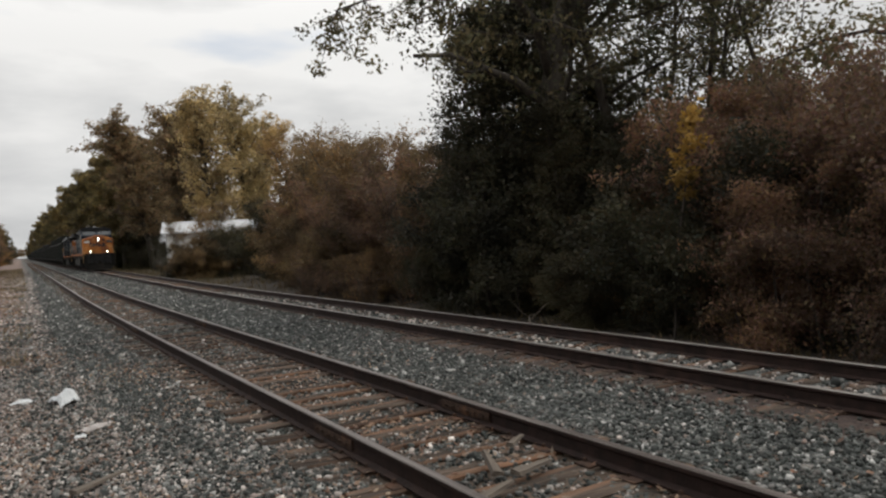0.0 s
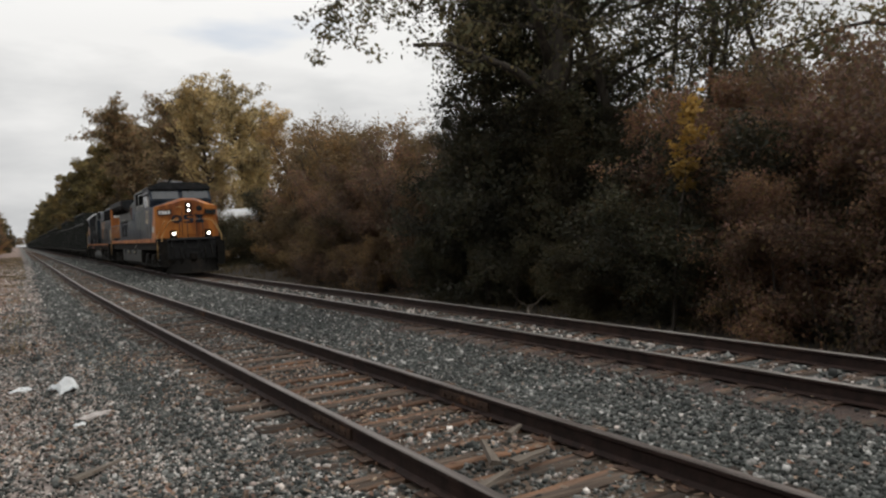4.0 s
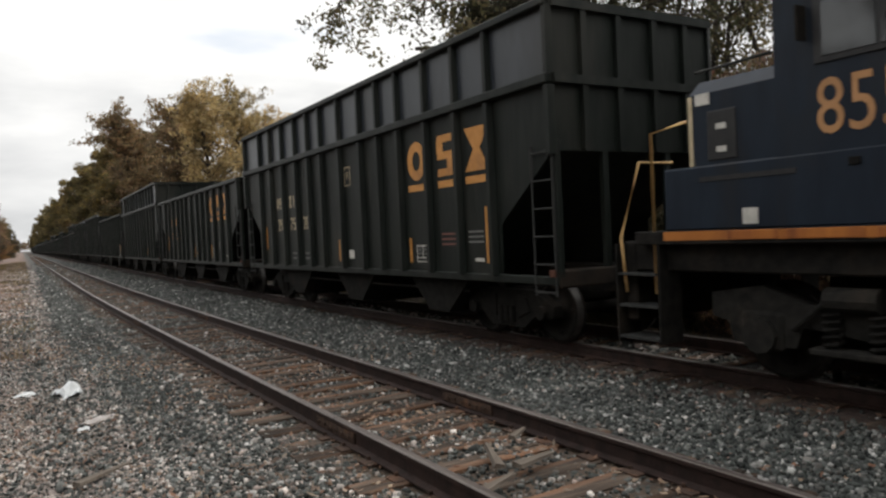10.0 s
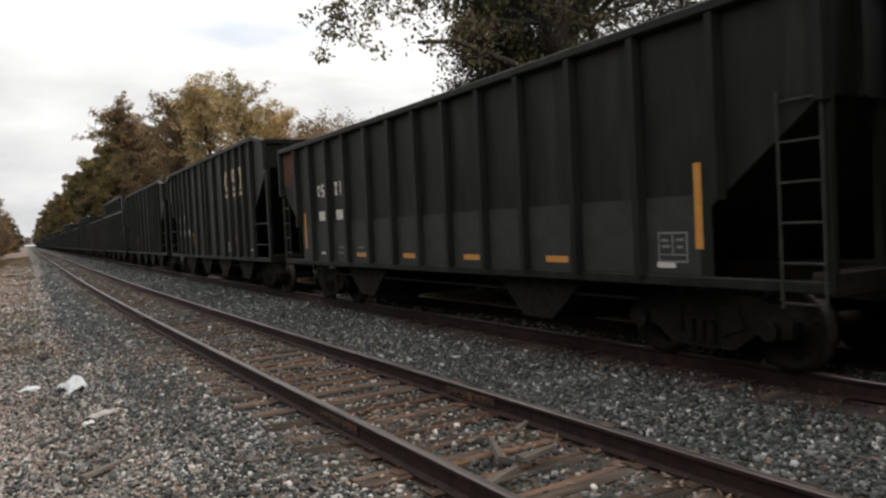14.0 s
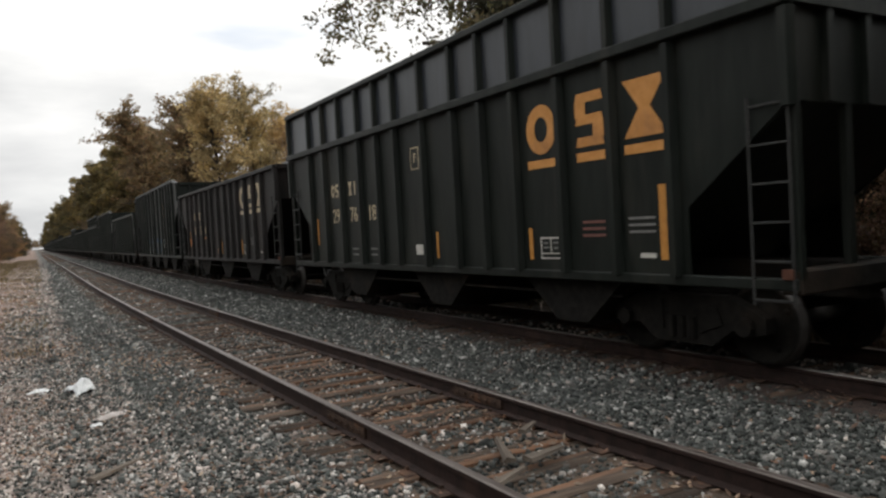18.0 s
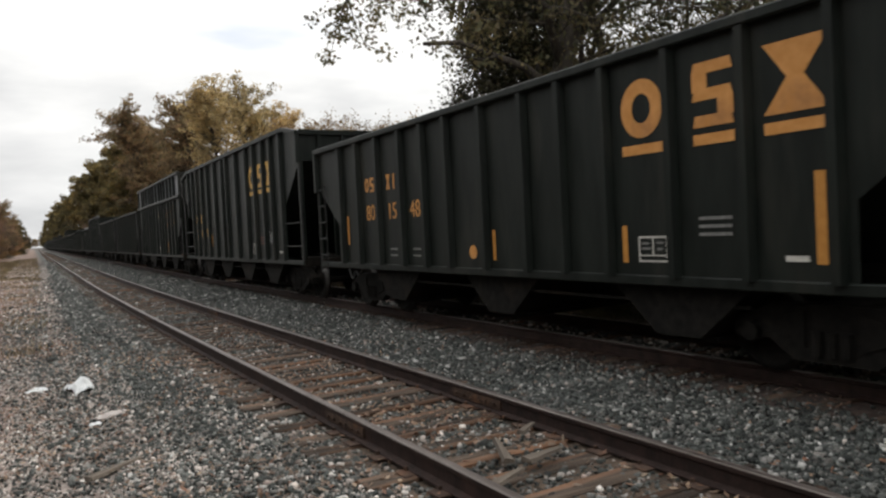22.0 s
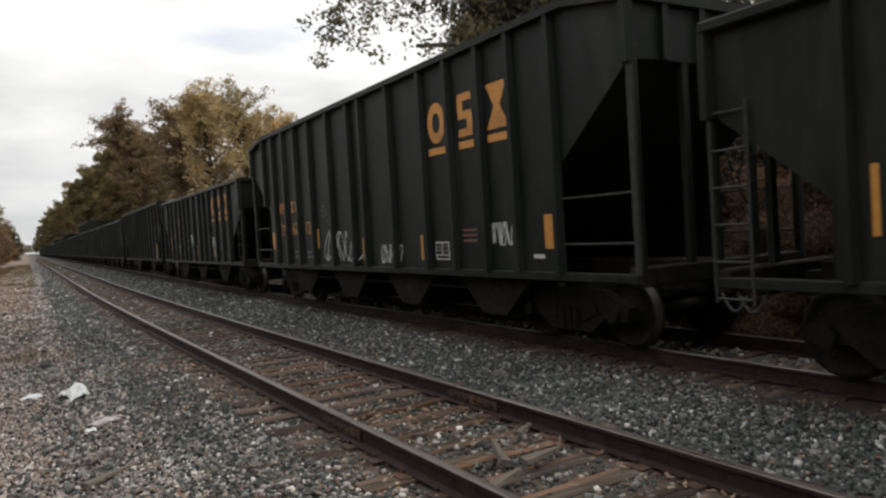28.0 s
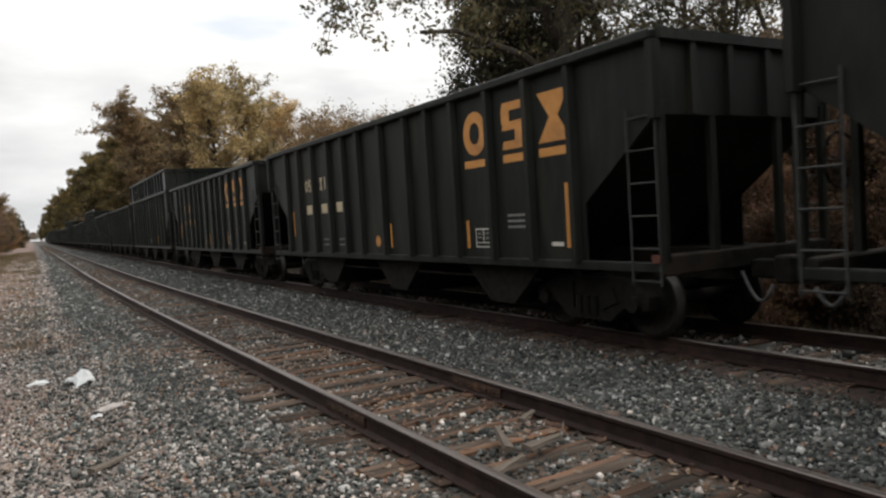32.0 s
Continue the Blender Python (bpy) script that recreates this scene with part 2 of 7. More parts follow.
HANDRAIL_YELLOW = surf("chipped_yellow_handrail", (0.44, 0.27, 0.10), (0.58, 0.38, 0.17), 12.0, 0.55, stain=(0.3, 0.17, 0.07), stain_scale=3.0, relief=0.0)
GLASS_DARK = surf("dark_cab_glass", (0.020, 0.024, 0.026), (0.035, 0.040, 0.043), 2.0, 0.06, relief=0.0)
GLASS_DARK.node_tree.nodes["Principled BSDF"].inputs["Specular IOR Level"].default_value = 0.8
# a weak glow stands in for the white glints on the second engine's lenses
LAMP_GLINT = glow("headlamp_lens_glint", (1.0, 0.92, 0.82), 0.3)
HOSE = surf("pale_rubber_hose", (0.045, 0.045, 0.045), (0.085, 0.085, 0.082), 9.0, 0.7, relief=0.0)
LAMP_GLASS = glow("lit_headlamp", (1.0, 0.90, 0.76), 16.0)
BOARD_WHITE = surf("number_board", (0.74, 0.73, 0.70), (0.82, 0.81, 0.78), 6.0, 0.5, relief=0.0)
BLACK_FIGURE = surf("black_figures", (0.012, 0.012, 0.013), (0.022, 0.022, 0.022), 6.0, 0.5, relief=0.0)
RED_STICKER = surf("red_sticker", (0.42, 0.05, 0.04), (0.50, 0.08, 0.06), 6.0, 0.5, relief=0.0)
# nature
BARK = surf("grey_brown_bark", (0.035, 0.028, 0.022), (0.085, 0.072, 0.058), 9.0, 0.9, stretch=(1, 1, 0.2), relief=0.8)
TWIG = surf("bare_twigs", (0.040, 0.032, 0.027), (0.075, 0.060, 0.050), 6.0, 0.9, relief=0.2)
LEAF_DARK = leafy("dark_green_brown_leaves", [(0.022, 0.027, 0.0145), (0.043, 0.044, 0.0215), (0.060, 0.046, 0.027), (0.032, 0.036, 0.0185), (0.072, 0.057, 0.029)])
LEAF_CANOPY = leafy("thin_grey_olive_leaves", [(0.060, 0.066, 0.038), (0.106, 0.106, 0.057), (0.130, 0.106, 0.064), (0.080, 0.085, 0.046), (0.150, 0.124, 0.068)])
LEAF_GOLD = leafy("golden_autumn_leaves", [(0.27, 0.20, 0.100), (0.41, 0.31, 0.155), (0.52, 0.41, 0.22), (0.31, 0.265, 0.14), (0.40, 0.27, 0.125)])
LEAF_AMBER = leafy("amber_brown_leaves", [(0.20, 0.130, 0.078), (0.31, 0.190, 0.110), (0.25, 0.175, 0.092), (0.18, 0.150, 0.082), (0.36, 0.26, 0.145)])
LEAF_RUSSET = leafy("russet_thicket_leaves", [(0.120, 0.070, 0.060), (0.185, 0.104, 0.086), (0.145, 0.094, 0.072), (0.235, 0.142, 0.080), (0.110, 0.084, 0.058), (0.200, 0.150, 0.070)])
LEAF_OLIVE = leafy("olive_thicket_leaves", [(0.075, 0.075, 0.034), (0.14, 0.125, 0.050), (0.20, 0.15, 0.056), (0.11, 0.082, 0.044), (0.24, 0.18, 0.065)])
LEAF_TAN = leafy("tan_brush_leaves", [(0.110, 0.069, 0.039), (0.175, 0.110, 0.057), (0.225, 0.150, 0.074), (0.130, 0.102, 0.049), (0.28, 0.18, 0.076)])
LEAF_YELLOW = leafy("yellow_vine_leaves", [(0.26, 0.175, 0.045), (0.40, 0.27, 0.070), (0.20, 0.150, 0.045)])
LITTER = leafy("fallen_leaves", [(0.175, 0.086, 0.058), (0.25, 0.145, 0.102), (0.33, 0.235, 0.175), (0.135, 0.086, 0.068), (0.40, 0.32, 0.25), (0.21, 0.100, 0.064)])
DRY_GRASS = leafy("dry_grass", [(0.16, 0.12, 0.065), (0.24, 0.18, 0.10), (0.12, 0.085, 0.05), (0.10, 0.10, 0.045)])


def stone_material(name, tones):
    m, nt, b, co = shader(name)
    src = nt.nodes.new("ShaderNodeNewGeometry").outputs["Random Per Island"]
    col = ramp_node(nt, src, [(i / (len(tones) - 1), c) for i, c in enumerate(tones)])
    col = mix_node(nt, 1.0, col, ramp_node(nt, noise_node(nt, co, 60.0, 3.0), [(0.3, (0.75, 0.75, 0.75)), (0.7, (1.2, 1.2, 1.2))]), "MULTIPLY")
    col = mix_node(nt, 1.0, col, ramp_node(nt, noise_node(nt, co, 0.8, 3.0), [(0.35, (0.78, 0.77, 0.75)), (0.65, (1.12, 1.12, 1.1))]), "MULTIPLY")
    nt.links.new(col, b.inputs["Base Color"])
    b.inputs["Roughness"].default_value = 0.9
    return m


STONE_GREY = stone_material("grey_green_ballast", [(0.010, 0.012, 0.011), (0.023, 0.026, 0.0245), (0.039, 0.044, 0.041), (0.058, 0.065, 0.061), (0.026, 0.029, 0.027), (0.090, 0.097, 0.092), (0.044, 0.047, 0.045), (0.20, 0.205, 0.195), (0.055, 0.049, 0.044), (0.46, 0.455, 0.44)])
STONE_DIRT = stone_material("dusty_pink_gravel", [(0.11, 0.084, 0.073), (0.31, 0.253, 0.227), (0.22, 0.208, 0.195), (0.50, 0.44, 0.405), (0.16, 0.124, 0.108), (0.40, 0.375, 0.35), (0.72, 0.675, 0.635), (0.29, 0.185, 0.145)])
TIE_WOOD = surf("weathered_tie_wood", (0.028, 0.022, 0.018), (0.092, 0.069, 0.054), 5.0, 0.9, stain=(0.138, 0.074, 0.044), stain_at=0.60, stretch=(0.25, 2.2, 2.2), relief=0.9, per_object=0.45, gloss=0.15)
OLD_BOARD = surf("grey_broken_board", (0.075, 0.060, 0.048), (0.15, 0.125, 0.10), 6.0, 0.9, stretch=(2.2, 0.25, 2.2), relief=0.7)
PAPER = surf("crumpled_white_litter", (0.52, 0.54, 0.55), (0.68, 0.69, 0.69), 8.0, 0.7, relief=0.4)
PAPER_DUSTY = surf("dust_covered_paper", (0.30, 0.27, 0.25), (0.46, 0.43, 0.41), 8.0, 0.8, relief=0.4)
WALL_WHITE = surf("white_shed_wall", (0.76, 0.76, 0.75), (0.84, 0.84, 0.83), 2.0, 0.7)


def ground_material():
    """Dirt beside the line, broken stone under the tracks, leaf mould under the trees."""
    m, nt, b, co = shader("ground_of_dirt_ballast_and_leaf_mould")
    across = nt.nodes.new("ShaderNodeAttribute")
    across.attribute_name = "across"
    wob = nt.nodes.new("ShaderNodeMath")
    wob.operation = "MULTIPLY_ADD"
    wob.inputs[1].default_value, wob.inputs[2].default_value = 2.2, -1.1
    nt.links.new(noise_node(nt, co, 0.9, 5.0, 0.65), wob.inputs[0])
    px = nt.nodes.new("ShaderNodeMath")
    nt.links.new(across.outputs["Fac"], px.inputs[0])
    nt.links.new(wob.outputs[0], px.inputs[1])

    def step(a, c):
        r = nt.nodes.new("ShaderNodeMapRange")
        r.inputs["From Min"].default_value, r.inputs["From Max"].default_value = a, c
        nt.links.new(px.outputs[0], r.inputs["Value"])
        return r.outputs[0]

    grain = noise_node(nt, co, 22.0, 6.0, 0.7)
    stone = ramp_node(nt, grain, [(0.34, (0.022, 0.024, 0.023)), (0.54, (0.064, 0.069, 0.066)), (0.72, (0.165, 0.166, 0.158))])
    dirt = ramp_node(nt, noise_node(nt, co, 14.0, 7.0, 0.7), [(0.33, (0.16, 0.126, 0.109)), (0.55, (0.33, 0.275, 0.245)), (0.72, (0.54, 0.48, 0.44))])
    dirt = mix_node(nt, ramp_node(nt, noise_node(nt, co, 0.7, 4.0, 0.6), [(0.50, (0, 0, 0)), (0.64, (0.70, 0.70, 0.70))]), dirt, (0.175, 0.092, 0.062))
    mould = ramp_node(nt, noise_node(nt, co, 9.0, 6.0, 0.7), [(0.35, (0.022, 0.018, 0.014)), (0.65, (0.062, 0.047, 0.034))])
    grassy = ramp_node(nt, noise_node(nt, co, 6.0, 7.0, 0.7), [(0.35, (0.092, 0.060, 0.047)), (0.65, (0.205, 0.143, 0.115))])
    dirt = mix_node(nt, step(-2.0, -0.1), grassy, dirt)
    axes = nt.nodes.new("ShaderNodeSeparateXYZ")
    nt.links.new(co, axes.inputs[0])
    away = nt.nodes.new("ShaderNodeMapRange")
    away.inputs["From Min"].default_value, away.inputs["From Max"].default_value = 8.5, 17.0
    nt.links.new(axes.outputs[1], away.inputs["Value"])
    dirt = mix_node(nt, away.outputs[0], dirt, grassy)
    humus = ramp_node(nt, noise_node(nt, co, 11.0, 6.0, 0.7), [(0.35, (0.030, 0.022, 0.016)), (0.65, (0.105, 0.070, 0.046))])
    stone = mix_node(nt, step(2.0, 2.6), stone, mix_node(nt, step(4.4, 5.0), humus, stone))
    fines = ramp_node(nt, noise_node(nt, co, 13.0, 6.0, 0.7), [(0.35, (0.020, 0.0125, 0.0100)), (0.65, (0.062, 0.037, 0.028))])
    stone = mix_node(nt, step(5.9, 6.4), stone, mix_node(nt, step(7.2, 7.6), fines, stone))
    edge = nt.nodes.new("ShaderNodeMath")
    edge.operation = "MULTIPLY_ADD"
    edge.inputs[1].default_value = -0.35
    nt.links.new(away.outputs[0], edge.inputs[0])
    nt.links.new(px.outputs[0], edge.inputs[2])
    border = nt.nodes.new("ShaderNodeMapRange")
    border.inputs["From Min"].default_value, border.inputs["From Max"].default_value = -0.1, 1.5
    nt.links.new(edge.outputs[0], border.inputs["Value"])
    col = mix_node(nt, border.outputs[0], dirt, stone)
    col = mix_node(nt, step(9.6, 10.6), col, mould)
    nt.links.new(col, b.inputs["Base Color"])
    b.inputs["Roughness"].default_value = 0.95
    bump(nt, b, grain, 1.0, 0.03)
    return m


GROUND = ground_material()

# ---- mesh helpers ----
class Geo:
    """Collects vertices and faces of one mesh."""

    def __init__(self):
        self.v, self.f, self.m = [], [], []

    def add(self, verts, faces, slot=0):
        k = len(self.v)
        self.v += [tuple(p) for p in verts]
        self.f += [tuple(k + i for i in f) for f in faces]
        self.m += [slot] * len(faces)
        return self

    def box(self, x0, x1, y0, y1, z0, z1, ch=0.0, slot=0):
        if ch <= 0:
            v = [(x, y, z) for z in (z0, z1) for y in (y0, y1) for x in (x0, x1)]
            return self.add(v, [(0, 2, 3, 1), (4, 5, 7, 6), (0, 1, 5, 4), (2, 6, 7, 3), (0, 4, 6, 2), (1, 3, 7, 5)], slot)
        c, h = ((x0 + x1) / 2, (y0 + y1) / 2, (z0 + z1) / 2), ((x1 - x0) / 2, (y1 - y0) / 2, (z1 - z0) / 2)
        v, idx = [], {}
        for sx in (-1, 1):
            for sy in (-1, 1):
                for sz in (-1, 1):
                    for a in range(3):
                        q = [h[i] - (0 if i == a else ch) for i in range(3)]
                        idx[(sx, sy, sz, a)] = len(v)
                        v.append((c[0] + sx * q[0], c[1] + sy * q[1], c[2] + sz * q[2]))
        f, s2 = [], ((-1, -1), (1, -1), (1, 1), (-1, 1))
        for s in (-1, 1):
            f.append([idx[(s, a, b, 0)] for a, b in s2])
            f.append([idx[(a, s, b, 1)] for a, b in s2])
            f.append([idx[(a, b, s, 2)] for a, b in s2])
        for a in (-1, 1):
            for b in (-1, 1):
                f.append([idx[(a, b, -1, 0)], idx[(a, b, 1, 0)], idx[(a, b, 1, 1)], idx[(a, b, -1, 1)]])
                f.append([idx[(a, -1, b, 0)], idx[(a, 1, b, 0)], idx[(a, 1, b, 2)], idx[(a, -1, b, 2)]])
                f.append([idx[(-1, a, b, 1)], idx[(1, a, b, 1)], idx[(1, a, b, 2)], idx[(-1, a, b, 2)]])
                for d in (-1, 1):
                    f.append([idx[(a, b, d, 0)], idx[(a, b, d, 1)], idx[(a, b, d, 2)]])
        return self.add(v, f, slot)

    def prism(self, axis, pts, a0, a1, slot=0, pts1=None):
        """A polygon in the plane across the axis, drawn out from a0 to a1 (towards pts1 where given)."""
        put = {"x": lambda a, p: (a, p[0], p[1]), "y": lambda a, p: (p[0], a, p[1]), "z": lambda a, p: (p[0], p[1], a)}[axis]
        n, pts1 = len(pts), pts1 or pts
        v = [put(a0, p) for p in pts] + [put(a1, p) for p in pts1]
        f = [tuple(range(n))[::-1], tuple(range(n, 2 * n))] + [(i, (i + 1) % n, n + (i + 1) % n, n + i) for i in range(n)]
        return self.add(v, f, slot)

    def tube(self, pts, r, n=6, r1=None, slot=0):
        pts = [Vector(p) for p in pts]
        r1 = r if r1 is None else r1
        rings, v = len(pts), []
        for i, p in enumerate(pts):
            d = (pts[min(i + 1, rings - 1)] - pts[max(i - 1, 0)]).normalized()
            u = d.orthogonal().normalized()
            if abs(d.z) < 0.9:
                u = d.cross(Vector((0, 0, 1))).normalized()
            w = d.cross(u)
            rr = r + (r1 - r) * i / max(1, rings - 1)
            v += [p + (u * math.cos(6.28318 * k / n) + w * math.sin(6.28318 * k / n)) * rr for k in range(n)]
        f = [(i * n + k, i * n + (k + 1) % n, (i + 1) * n + (k + 1) % n, (i + 1) * n + k) for i in range(rings - 1) for k in range(n)]
        f += [tuple(range(n))[::-1], tuple(range((rings - 1) * n, rings * n))]
        return self.add(v, f, slot)

    def flat(self, pts, slot=0):
        return self.add(pts, [tuple(range(len(pts)))], slot)

    def mesh(self, name, mats, smooth=False):
        me = bpy.data.meshes.new(name)
        me.from_pydata(self.v, [], self.f)
        for m in (mats if isinstance(mats, (list, tuple)) else [mats]):
            me.materials.append(m)
        if len(me.materials) > 1:
            me.polygons.foreach_set("material_index", self.m)
        if smooth:
            me.polygons.foreach_set("use_smooth", [True] * len(me.polygons))
        me.update()
        return me


def part(name, geo, mats, parent=None, label="", smooth=False):
    """One mesh object, under a thing or a part."""
    ob = new(name, geo.mesh(name, mats, smooth) if isinstance(geo, Geo) else geo)
    ob.parent = parent
    return tagged(ob, label)


def thing(name, label, category, group="", kind=""):
    return tagged(new(name), label, category, group, kind)


def quads(name, verts, mat, per=4):
    """A mesh of many loose faces with per corners each, from an array of corners."""
    me = bpy.data.meshes.new(name)
    n = len(verts) // per
    me.vertices.add(len(verts))
    me.vertices.foreach_set("co", verts.astype(np.float32).ravel())
    me.loops.add(n * per)
    me.loops.foreach_set("vertex_index", np.arange(n * per, dtype=np.int32))
    me.polygons.add(n)
    me.polygons.foreach_set("loop_start", np.arange(0, n * per, per, dtype=np.int32))
    me.update(calc_edges=True)
    me.materials.append(mat)
    return me


def solids(name, verts, faces, count, mat):
    """Many copies' corners (count x k) with the same quad faces, as one mesh."""
    k, nf = len(verts) // count, len(faces)
    me = bpy.data.meshes.new(name)
    me.vertices.add(len(verts))
    me.vertices.foreach_set("co", verts.astype(np.float32).ravel())
    idx = (np.array(faces, dtype=np.int32)[None] + (np.arange(count, dtype=np.int32) * k)[:, None, None]).ravel()
    me.loops.add(len(idx))
    me.loops.foreach_set("vertex_index", idx)
    me.polygons.add(count * nf)
    me.polygons.foreach_set("loop_start", np.arange(0, len(idx), 4, dtype=np.int32))
    me.update(calc_edges=True)
    me.materials.append(mat)
    return me


def text_mesh(text, size, mat, narrow=1.0):
    """Figures in the built-in font as a thin mesh, centred."""
    cu = bpy.data.curves.new("figures", "FONT")
    cu.body, cu.size, cu.align_x, cu.align_y, cu.extrude = text, size, "CENTER", "CENTER", 0.003
    cu.resolution_u = 3
    ob = new("figures", cu)
    me = bpy.data.meshes.new_from_object(ob.evaluated_get(bpy.context.evaluated_depsgraph_get()))
    bpy.data.objects.remove(ob)
    me.transform(Matrix.Diagonal((narrow, 1, 1, 1)))
    me.materials.clear()
    me.materials.append(mat)
    return me


# the line bends very gently to the right some way ahead
BEND_START, BEND_RADIUS, BEND_ANGLE = 10.0, 1200.0, 0.024


def bend(y):
    """Sideways shift and heading of the line at y."""
    s = max(0.0, y - BEND_START)
    full = BEND_RADIUS * BEND_ANGLE
    if s < full:
        return s * s / (2 * BEND_RADIUS), s / BEND_RADIUS
    return full * full / (2 * BEND_RADIUS) + (s - full) * BEND_ANGLE, BEND_ANGLE


NEAR_TRACK, FAR_TRACK, GAUGE = 3.43, 7.90, 1.507

# ---- ground and line ----
PROFILE = [(-2000, -0.5), (-60, -0.5), (-12, -0.42), (-4, -0.36), (0.2, -0.33), (1.0, -0.27), (1.8, -0.225), (2.2, -0.222), (4.7, -0.222), (5.1, -0.215), (5.6, -0.23), (6.2, -0.21), (6.7, -0.205), (9.2, -0.21), (9.7, -0.26), (10.8, -0.62), (12.5, -0.72), (15, -0.6), (30, -0.4), (80, -0.5), (2000, -0.5)]


def ground_z(x):
    for (x0, z0), (x1, z1) in zip(PROFILE, PROFILE[1:]):
        if x <= x1:
            return z0 + (z1 - z0) * (x - x0) / (x1 - x0)
    return -0.5


def make_ground():
    xs = sorted({p[0] for p in PROFILE} | {round(-3 + 0.15 * i, 2) for i in range(100)} | {-1000, -300, -120, -30, -20, -8, -6, 20, 25, 45, 60, 150, 300, 1000})
    ys = [-1500, -600, -300, -150, -80, -40, -20, -10, -5] + [round(-2 + 0.2 * i, 2) for i in range(135)] + [27, 29, 31, 34, 38, 42, 47, 52, 58, 65, 72, 80, 90, 100, 115, 130, 150, 180, 220, 270, 340, 450, 650, 1000, 2500]
    g, across = Geo(), []
    for y in ys:
        shift = bend(min(y, 900))[0]
        for x in xs:
            near = -2.5 < x < 11.9 and -2 < y < 25
            dz = (noise.noise((x * 2.1, y * 2.1, 0.3)) * 0.018 + noise.noise((x * 0.7, y * 0.7, 7.0)) * 0.012) if near else 0.0
            if x < -1 or x > 11:
                dz += noise.noise((x * 0.23, y * 0.23, 3.0)) * 0.12 if abs(x) < 100 else 0
            g.v.append((x + (shift if -100 < x < 100 else 0), y, ground_z(x) + dz))
            across.append(x)
    n = len(xs)
    g.f = [(j * n + i, j * n + i + 1, (j + 1) * n + i + 1, (j + 1) * n + i) for j in range(len(ys) - 1) for i in range(n - 1)]
    g.m = [0] * len(g.f)
    ob = part("ground", g, GROUND, smooth=True)
    ob.data.attributes.new("across", "FLOAT", "POINT").data.foreach_set("value", across)
    tagged(ob, "stony dirt, ballast and leaf mould along the railway line", "ground", kind="structure")


make_ground()


def rail_geo(y0, y1, x, step=4.0):
    """A flat-bottomed rail following the line; its running surface has the second material."""
    prof = [(-0.070, -0.186), (-0.070, -0.174), (-0.012, -0.155), (-0.010, -0.055), (-0.036, -0.040), (-0.036, -0.010), (-0.028, 0.0), (0.028, 0.0), (0.036, -0.010), (0.036, -0.040), (0.010, -0.055), (0.012, -0.155), (0.070, -0.174), (0.070, -0.186)]
    g, k = Geo(), len(prof)
    ys = [y0]
    while ys[-1] + step < y1 - 0.01:
        ys.append(ys[-1] + (step if 0 < ys[-1] < 130 else 40))
    ys = [y for y in ys if y < y1] + [y1]
    for y in ys:
        s = bend(y)[0]
        g.v += [(x + s + a, y, b) for a, b in prof]
    for j in range(len(ys) - 1):
        for i in range(k):
            g.f.append((j * k + i, j * k + (i + 1) % k, (j + 1) * k + (i + 1) % k, (j + 1) * k + i))
            g.m.append(1 if i in (5, 6, 7) else 0)
    g.f += [tuple(range(k))[::-1], tuple(range((len(ys) - 1) * k, len(ys) * k))]
    g.m += [0, 0]
    return g


def tie_mesh(seed):
    """A worn wooden tie: split ends, cracked top."""
    rng = random.Random(seed)
    g = Geo()
    n = 7
    for j in range(n + 1):
        x = -1.29 + 2.58 * j / n + (rng.uniform(-0.02, 0.02) if 0 < j < n else 0)
        w, top = 0.112 + rng.uniform(-0.012, 0.008), rng.uniform(-0.008, 0.006)
        g.v += [(x, -w, -0.15), (x, -w, top - 0.012), (x, -w + 0.018, top), (x, -0.012, top - 0.002), (x, 0.0, top - rng.choice([0.004, 0.02])), (x, 0.014, top), (x, w - 0.018, top + rng.uniform(-0.006, 0.004)), (x, w, top - 0.012), (x, w, -0.15)]
    k = 9
    for j in range(n):
        g.f += [(j * k + i, j * k + i + 1, (j + 1) * k + i + 1, (j + 1) * k + i) for i in range(k - 1)]
    g.f += [tuple(range(k))[::-1], tuple(range(n * k, n * k + k))]
    g.m = [0] * len(g.f)
    return g.mesh("tie", TIE_WOOD)


def spike_set(g, x, y):
    """Tie plate with two spikes."""
    g.box(x - 0.17, x + 0.17, y - 0.09, y + 0.09, -0.196, -0.180, 0.004)
    for s in (-1, 1):
        g.box(x + s * 0.085 - 0.016, x + s * 0.085 + 0.016, y - s * 0.05 - 0.012, y - s * 0.05 + 0.012, -0.19, -0.150, 0.004)


